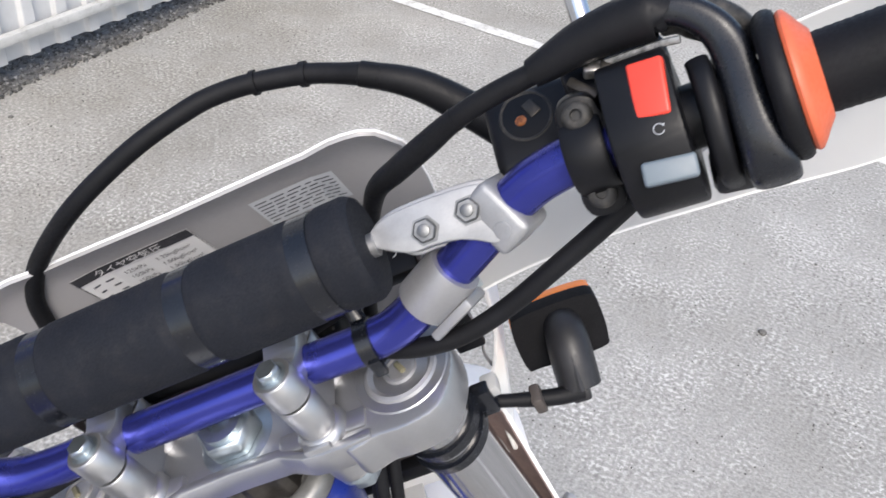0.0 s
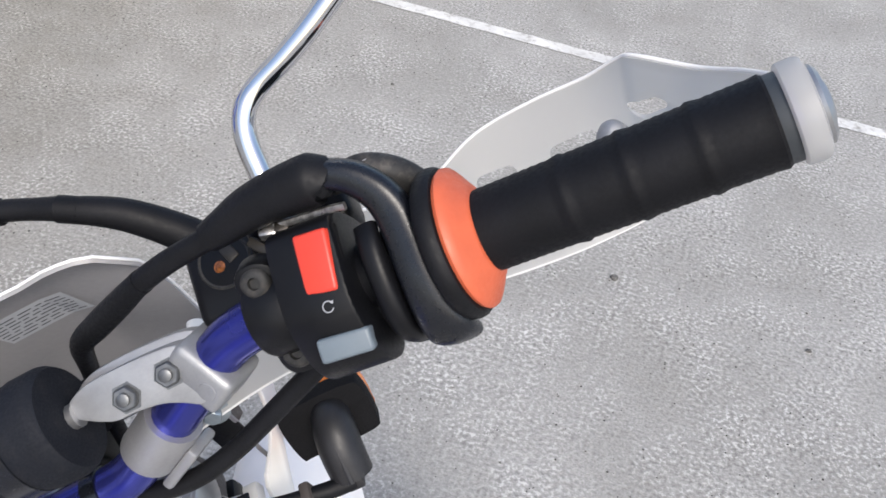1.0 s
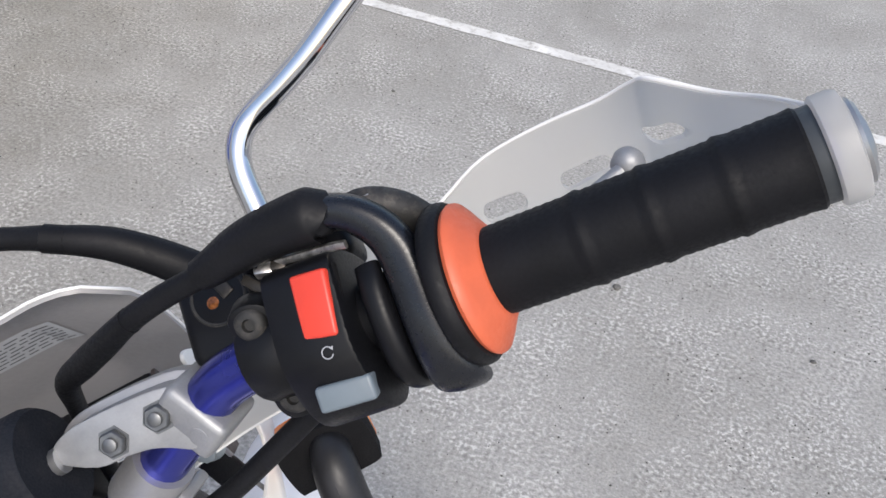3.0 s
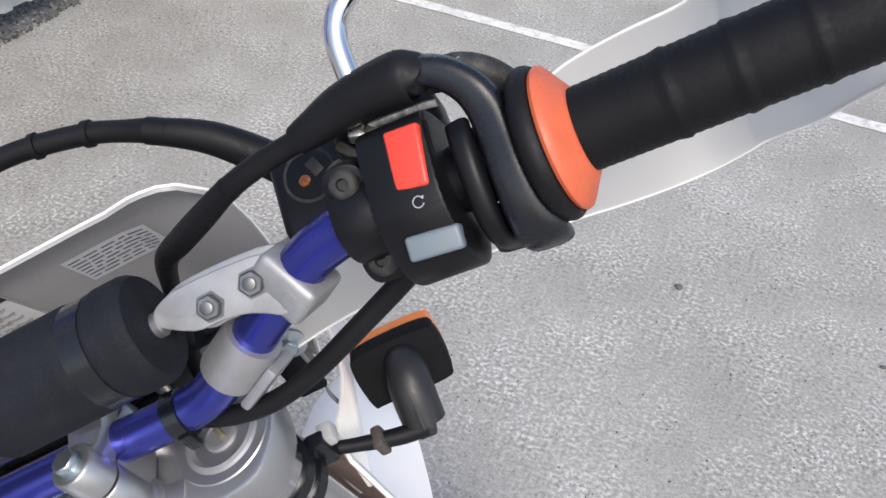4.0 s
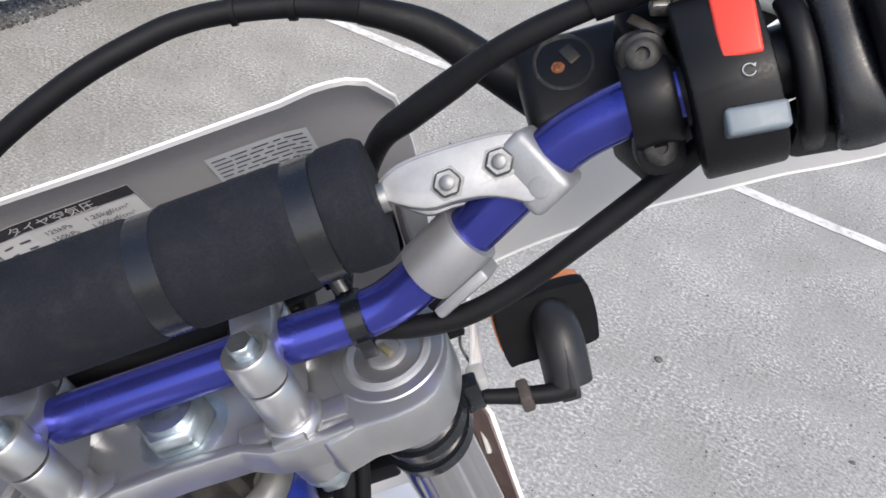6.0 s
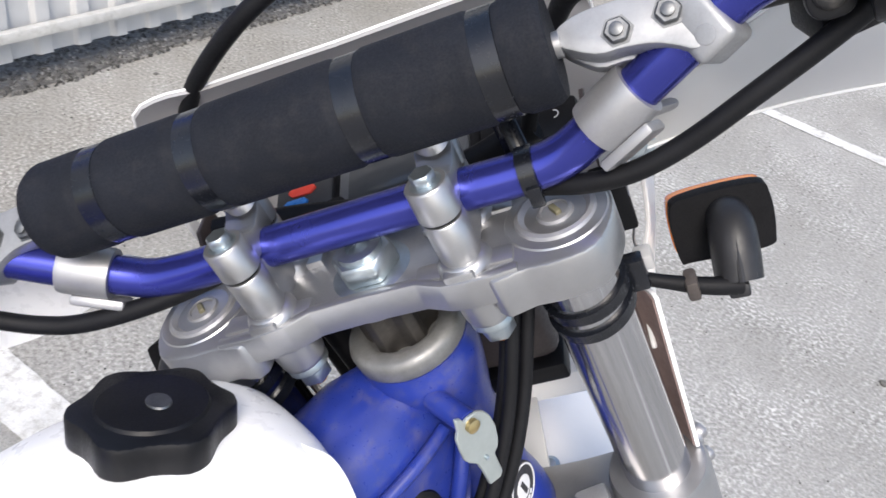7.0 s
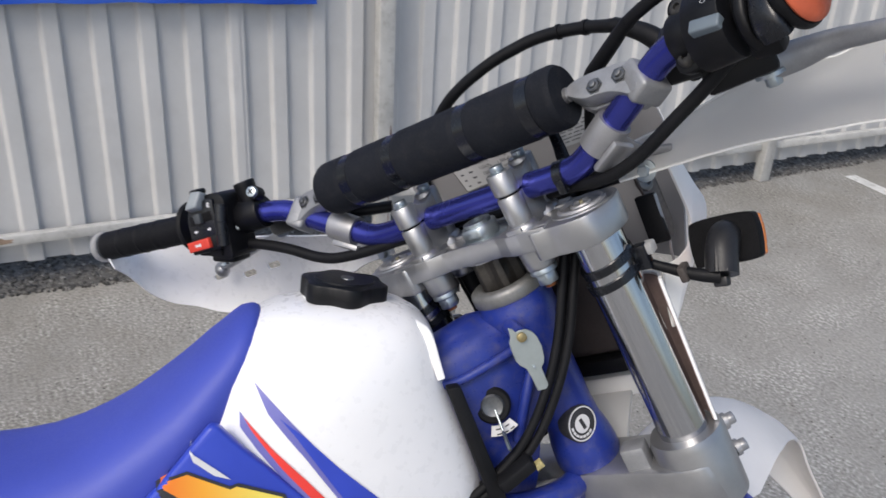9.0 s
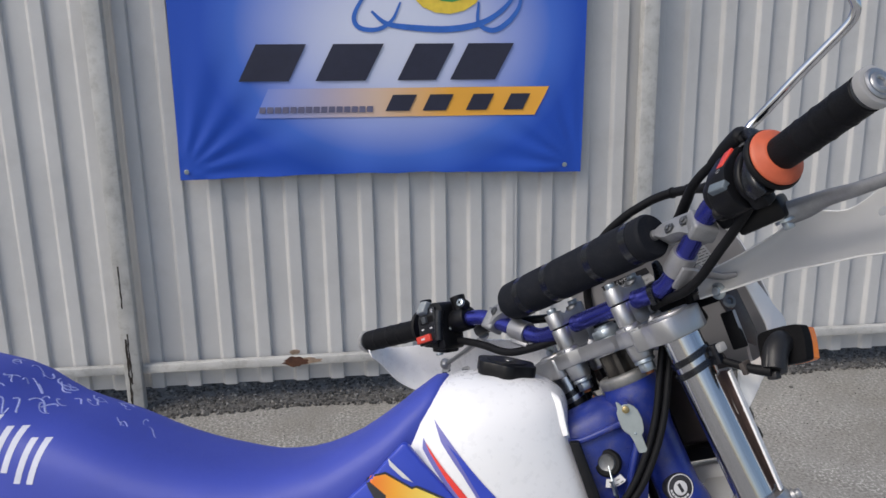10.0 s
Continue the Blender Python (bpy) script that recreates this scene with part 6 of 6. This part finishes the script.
def wheel(name, m, radius, label):
    rim_ = joined(lathe([(radius - 0.075, -0.012), (radius - 0.06, -0.018), (radius - 0.052, -0.018), (radius - 0.058, 0), (radius - 0.052, 0.018), (radius - 0.06, 0.018), (radius - 0.075, 0.012)], 48), lathe([(0.02, -0.05), (0.035, -0.045), (0.03, 0), (0.035, 0.045), (0.02, 0.05)], 24))
    for k in range(32):
        a = 2 * math.pi * k / 32
        e = 0.04 * (1 if k % 2 else -1)
        rim_ = joined(rim_, tube([(0.03 * math.cos(a + 0.4), 0.03 * math.sin(a + 0.4), e), ((radius - 0.07) * math.cos(a), (radius - 0.07) * math.sin(a), 0)], 0.0017, 5, 1))
    w = part(name, moved(rim_, m), ALLOY, bike, label)
    for o in (w,):
        o.matrix_basis = WORLD[bike].inverted()
    ty = lathe([(radius - 0.062, -0.02), (radius - 0.04, -0.042), (radius - 0.012, -0.042), (radius, -0.022), (radius + 0.002, 0), (radius, 0.022), (radius - 0.012, 0.042), (radius - 0.04, 0.042), (radius - 0.062, 0.02)], 64)
    for k in range(56):
        ty = joined(ty, moved(rbox(0.012, 0.03, 0.014, 0.001, 1), pose(0, 0, 0, 0, 0, 360 * k / 56) @ pose(radius + 0.002, 0, 0.022 * ((k % 3) - 1))))
    t = part("tyre", moved(ty, m), RUBBER, w, "knobbly black tyre")
    t.matrix_basis = Matrix()
    return w


ax = (SF.to_3x3() @ Vector((1, 0, 0))).normalized()
AXLE = -0.875
FW = SF @ Vector((0, -0.012, AXLE))
wheel("front_wheel", aim(FW, ax, (0, 0, 1)), (FW.z - 0.004) / math.sqrt(1 - ax.z ** 2) - 0.008, "spoked front wheel")
part("front_axle", tube([(-0.125, -0.012, AXLE), (0.125, -0.012, AXLE)], 0.01, 12, 1), STEEL, bike, at=SF)
RWp = BF @ Vector((0, -0.98, -0.62))
axr = (BF.to_3x3() @ Vector((1, 0, 0))).normalized()
RR = 0.31
RWp += Vector((0, 0, (RR + 0.006) * math.sqrt(1 - axr.z ** 2) - RWp.z))
wheel("rear_wheel", aim(RWp, axr, (0, 0, 1)), RR, "spoked rear wheel")
part("engine", joined(moved(rbox(0.26, 0.34, 0.24, 0.04, 4), pose(0.0, -0.36, -0.66)), *[moved(rbox(0.16, 0.16, 0.008, 0.002), pose(0, -0.27, -0.52 + 0.02 * k, -15)) for k in range(7)]), ALLOY_GREY, bike, "grey finned engine block", BF)
for sgn in (-1, 1):
    part("swing_arm", tube([(sgn * 0.11, -0.55, -0.6), (sgn * 0.105, -0.75, -0.66), (sgn * 0.1, -1.0, -0.72)], 0.02, 10), ALLOY_GREY, bike, at=BF)
    part("frame_tube", tube([(sgn * 0.03, 0.08, -0.24), (sgn * 0.08, 0.06, -0.5), (sgn * 0.1, -0.1, -0.8), (sgn * 0.11, -0.5, -0.82), (sgn * 0.11, -0.58, -0.6), (sgn * 0.09, -0.55, -0.3)], 0.016, 10), FRAME_BLUE, bike, at=BF)
part("seat_rail", tube([(0.0, -0.2, -0.3), (0.0, -0.6, -0.33), (0.0, -1.05, -0.24)], 0.03, 10), FRAME_BLUE, bike, at=BF)
foot = BF @ Vector((-0.14, -0.5, -0.78))
stand = part("side_stand", tube([tuple(foot), (foot.x - 0.1, foot.y + 0.02, foot.z * 0.45), (foot.x - 0.2, foot.y + 0.03, 0.012)], 0.012, 10), BLACK, bike, "black side stand")
stand.matrix_basis = WORLD[bike].inverted()

# ---- banner print ----
def banner_shape(name, outline, material, lift, label=""):
    bm = bmesh.new()
    bm.faces.new([bm.verts.new((0.0, y, z)) for y, z in outline])
    bmesh.ops.triangulate(bm, faces=bm.faces[:])
    for _ in range(5 if max(y for y, z in outline) - min(y for y, z in outline) > 0.5 else 3):
        bmesh.ops.subdivide_edges(bm, edges=bm.edges[:], cuts=1)
        bmesh.ops.triangulate(bm, faces=bm.faces[:])
    for v in bm.verts:
        y, z = v.co.y, v.co.z
        v.co.x = banner_relief(y, z) + lift
    return part(name, bm, material, banner, label, at=BX, smooth=60)


INK = surface("dark_ink", (0.02, 0.022, 0.045), 0.45, vary=0.1, bump=0.0)
ORANGE_INK = Nodes("orange_ink")
_s = ORANGE_INK.t.nodes.new("ShaderNodeSeparateXYZ")
ORANGE_INK.link(ORANGE_INK.coords("Object"), _s.inputs[0])
_r = ORANGE_INK.add("MapRange", **{"From Min": -0.42, "From Max": 0.25})
ORANGE_INK.link(_s.outputs["Y"], _r.inputs["Value"])
ORANGE_INK.link(ORANGE_INK.ramp(_r.outputs[0], [(0.0, (0.15, 0.23, 0.62)), (0.25, (0.36, 0.37, 0.58)), (0.62, (0.64, 0.47, 0.36)), (1.0, (0.82, 0.4, 0.05))]), ORANGE_INK.b.inputs["Base Color"])
ORANGE_INK.b.inputs["Roughness"].default_value = 0.45
ORANGE_INK = ORANGE_INK.m
GREY_INK = surface("grey_ink", (0.12, 0.12, 0.2), 0.45, vary=0.1, bump=0.0)
BLUE_INK = surface("blue_ink", (0.03, 0.13, 0.5), 0.45, vary=0.1, bump=0.0)


def slanted(y0, y1, z0, z1, lean):
    return [(y0, z0), (y1, z0), (y1 + lean, z1), (y0 + lean, z1)]


banner_shape("orange_band", slanted(-0.43, 0.555, 0.212, 0.312, 0.05), ORANGE_INK, 0.003)

# the lettering of the trade name, as plain slanted blocks
for y0, y1 in ((-0.479, -0.31), (-0.218, -0.045), (0.065, 0.2), (0.25, 0.41)):
    banner_shape("dark_block", slanted(y0, y1, 0.338, 0.462, 0.065), INK, 0.005)
for y0, y1 in ((0.021, 0.105), (0.152, 0.235), (0.306, 0.38), (0.44, 0.51)):
    banner_shape("dark_block", slanted(y0, y1, 0.232, 0.288, 0.028), INK, 0.006)
for k in range(15):
    y = -0.415 + k * 0.0265
    banner_shape("text_bar", [(y, 0.229), (y + 0.021, 0.229), (y + 0.023, 0.25), (y + 0.002, 0.25)], GREY_INK, 0.006)


def ribbon(pts, width):
    p = smooth_path([(0, a, b) for a, b in pts], 6)
    left, right = [], []
    for k, q in enumerate(p):
        d = (p[min(k + 1, len(p) - 1)] - p[max(k - 1, 0)]).normalized()
        n = Vector((0, -d.z, d.y)) * width * 0.5 * (0.35 + 0.65 * math.sin(math.pi * (k + 0.5) / len(p)))
        left.append(q + n)
        right.append(q - n)
    bm = bmesh.new()
    a = [bm.verts.new(v) for v in left]
    b = [bm.verts.new(v) for v in right]
    for k in range(len(a) - 1):
        bm.faces.new((a[k], a[k + 1], b[k + 1], b[k]))
    for v in bm.verts:
        v.co.x = banner_relief(v.co.y, v.co.z) + 0.003
    return bm


part("blue_curve", ribbon([(-0.02, 0.57), (0.03, 0.53), (0.12, 0.515), (0.25, 0.51), (0.36, 0.53), (0.44, 0.58), (0.5, 0.66)], 0.022), BLUE_INK, banner, at=BX)
part("blue_curve", ribbon([(0.08, 0.6), (0.05, 0.54), (0.0, 0.51), (-0.06, 0.515), (-0.08, 0.55), (-0.05, 0.61), (0.0, 0.66)], 0.016), BLUE_INK, banner, at=BX)
part("blue_curve", ribbon([(0.35, 0.6), (0.35, 0.53), (0.4, 0.505), (0.45, 0.53), (0.49, 0.58), (0.5, 0.64)], 0.018), BLUE_INK, banner, at=BX)
banner_shape("yellow_patch", [(0.24 + 0.13 * math.cos(a), 0.66 + 0.1 * math.sin(a)) for a in np.linspace(0, 6.0, 16)], surface("yellow_ink", (0.75, 0.55, 0.06), 0.45), 0.003)
banner_shape("green_patch", [(0.25 + 0.09 * math.cos(a), 0.67 + 0.07 * math.sin(a)) for a in np.linspace(0, 6.0, 16)], surface("green_ink", (0.05, 0.3, 0.08), 0.45), 0.004)
for y in (-0.675, 0.67):
    part("eyelet", moved(lathe([(0.004, 0.0), (0.007, 0.001), (0.009, 0.0025), (0.007, 0.0035), (0.004, 0.003)], 20), BX.inverted() @ BX @ aim((0.006, y, 0.03), (1, 0, 0), (0, 0, 1))), STEEL, banner, "metal eyelet", at=BX)

# ---- fence dressing ----
for cy, cz, ry, rz, x, m_ in ((-0.222, 0.163, 0.046, 0.019, 0.0195, RUST), (-0.226, 0.19, 0.02, 0.01, -0.0175, PALE_RUST), (-0.195, 0.165, 0.07, 0.013, 0.0193, PALE_RUST)):
    blot = [(cy + ry * math.cos(a) * (1 + 0.5 * noise.noise((math.cos(a) * 3, math.sin(a) * 3, cy * 9))), cz + rz * math.sin(a) * (1 + 0.5 * noise.noise((math.cos(a) * 3, math.sin(a) * 3, cz * 40)))) for a in np.linspace(0, 2 * math.pi, 40, endpoint=False)]
    part("rust_patch", moved(prism(blot, 0, 0.0008 if m_ is RUST else 0.0004), aim((x, 0, 0), (1, 0, 0), (0, 1, 0))), m_, fence, "rusted weld on the rail", at=FX, smooth=0)

# ---- gravel along the fence ----
random.seed(11)
def stones(n, xs_, ys_, size, sink=0.35):
    verts, faces = [], []
    base = [Vector(v) for v in ((1, 0, 0), (-1, 0, 0), (0, 1, 0), (0, -1, 0), (0, 0, 1), (0, 0, -1))]
    tri_ = ((0, 2, 4), (2, 1, 4), (1, 3, 4), (3, 0, 4), (2, 0, 5), (1, 2, 5), (3, 1, 5), (0, 3, 5))
    for _ in range(n):
        r = random.uniform(*size)
        rot = Euler((random.uniform(0, 6), random.uniform(0, 6), random.uniform(0, 6))).to_matrix()
        gy = random.uniform(*ys_)
        c = Vector((xs_() + 0.03 * noise.noise((gy * 2.3, 0, 0)) - 0.02 * gy, gy, r * sink))
        k = len(verts)
        verts += [c + rot @ (v * r * random.uniform(0.6, 1.2)) for v in base]
        faces += [tuple(k + i for i in f) for f in tri_]
    me = bpy.data.meshes.new("gravel")
    me.from_pydata(verts, [], faces)
    return me


GR = Nodes("gravel_stones")
_g = GR.t.nodes.new("ShaderNodeNewGeometry")
GR.link(GR.ramp(_g.outputs["Random Per Island"], [(0.0, (0.03, 0.029, 0.027)), (0.55, (0.085, 0.082, 0.077)), (0.9, (0.15, 0.146, 0.138)), (1.0, (0.26, 0.253, 0.24))]), GR.b.inputs["Base Color"])
GR.b.inputs["Roughness"].default_value = 0.9
GR = GR.m
me = stones(24000, lambda: -2.5 + 0.3 * random.random() ** 0.9, (-2.5, 7.0), (0.002, 0.0105))
me.materials.append(GR)
tagged(new("gravel_strip", me), "dark crushed gravel along the foot of the fence", "gravel", kind="stuff")
me = stones(9000, lambda: random.uniform(-2.3, 3.0), (-0.5, 4.5), (0.0012, 0.0035), 0.2)
me.materials.append(GR)
tagged(new("loose_grit", me), "fine loose grit scattered on the asphalt", "grit", kind="stuff")
edge = [(-2.22 - 0.02 * y + 0.035 * noise.noise((y * 2.3, 0, 0)) + 0.02 * noise.noise((y * 11, 3, 0)), y) for y in np.arange(-4.0, 9.0, 0.04)]
bm = bmesh.new()
bm.faces.new([bm.verts.new((x, y, 0.003)) for x, y in [(-3.2, -4.0)] + edge + [(-3.2, 9.0)]])
whole("verge", bm, GRAVEL, "dark gravel verge below the fence", "verge", kind="structure", smooth=0)

# ---- parked car ----
CARP = surface("silver_car_paint", (0.45, 0.5, 0.55), 0.25, metal=0.4, vary=0.03, bump=0.0, coat=0.8)
CARM = Matrix.Translation((0.0, 1.08, 0)) @ Matrix.Rotation(radians(-5.5), 4, "Z")
car = thing("car", (0.9, 6.6, 0.0), "silver parked car with a black sill", "car")
def car_ring(x, half, z0, z1):
    return [Vector((x, 4.88 + d, z)) for d, z in ((0.03, z0), (0.0, z0 + 0.14), (-0.03, z0 + 0.3), (0.0, z1 - 0.08), (0.1, z1), (1.5, z1), (1.6, z1 - 0.08), (1.63, z0 + 0.3), (1.6, z0 + 0.14), (1.57, z0))]
part("car_body", skin([car_ring(-1.4, 0, 0.3, 0.8), car_ring(-1.2, 0, 0.24, 0.92), car_ring(0, 0, 0.24, 0.98), car_ring(2.2, 0, 0.24, 1.0), car_ring(2.6, 0, 0.3, 0.9)]), CARP, car, at=CARM)
part("car_cabin", skin([[Vector((x, y, z)) for y, z in ((5.0, 0.95), (5.18, 0.95 + h), (6.18, 0.95 + h), (6.38, 0.95))] for x, h in ((-0.6, 0.02), (0.1, 0.48), (1.5, 0.5), (2.3, 0.02))]), surface("car_glass", (0.02, 0.025, 0.03), 0.05), car, "dark car windows", at=CARM, smooth=30)
part("sill", tube([(-0.5, 4.9, 0.145), (0.6, 4.885, 0.15), (1.5, 4.885, 0.15)], 0.045, 14, 4), surface("grey_sill", (0.12, 0.13, 0.13), 0.25, vary=0.1), car, "grey reflecting sill", at=CARM)
part("sill_strip", moved(rbox(2.0, 0.05, 0.05, 0.01), pose(0.6, 4.895, 0.215)), BLACK, car, "black plastic sill trim", at=CARM)
# black box added to stand in for the shadow beneath the car
part("underbody_shade", moved(rbox(2.3, 1.4, 0.1, 0.02), pose(0.6, 5.62, 0.08)), MATT_BLACK, car, at=CARM)
for x in (-0.85, 1.85):
    for y in (5.0, 6.35):
        w = part("car_wheel", moved(lathe([(0.2, -0.08), (0.28, -0.1), (0.31, -0.07), (0.31, 0.07), (0.28, 0.1), (0.2, 0.08)], 36), aim((x, y, 0.31), (0, 1, 0), (0, 0, 1))), RUBBER, car, at=CARM)
        part("wheel_disc", moved(lathe([(0.05, -0.085), (0.2, -0.075), (0.2, 0.075), (0.05, 0.085)], 28), aim((x, y, 0.31), (0, 1, 0), (0, 0, 1))), ALLOY, w, at=CARM)
painted_line(-0.9, 6.0, 5.7, 5.77, -0.118)

# ---- loose stones ----
random.seed(23)
def pebble(x, y, r):
    bm = bmesh.new()
    bmesh.ops.create_icosphere(bm, subdivisions=2, radius=r)
    k = random.uniform(0, 50)
    for v in bm.verts:
        v.co *= 1 + 0.45 * noise.noise(v.co / r * 0.9 + Vector((k, 0, 0)))
        v.co.z *= 0.6
    whole("pebble", moved(bm, Matrix.Translation((x, y, r * 0.3))), STONE, "small dark stone lying on the asphalt", "pebble", group="stones on the asphalt", smooth=50)


STONE = surface("dark_stone", (0.1, 0.097, 0.092), 0.9, vary=0.5, scale=150, grain=600, bump=0.3)
for x, y, r in ((0.751, 1.956, 0.0075), (-0.68, 2.78, 0.007), (0.23, 2.039, 0.011), (-2.119, 1.715, 0.008), (0.32, 2.46, 0.005)):
    pebble(x, y, r)
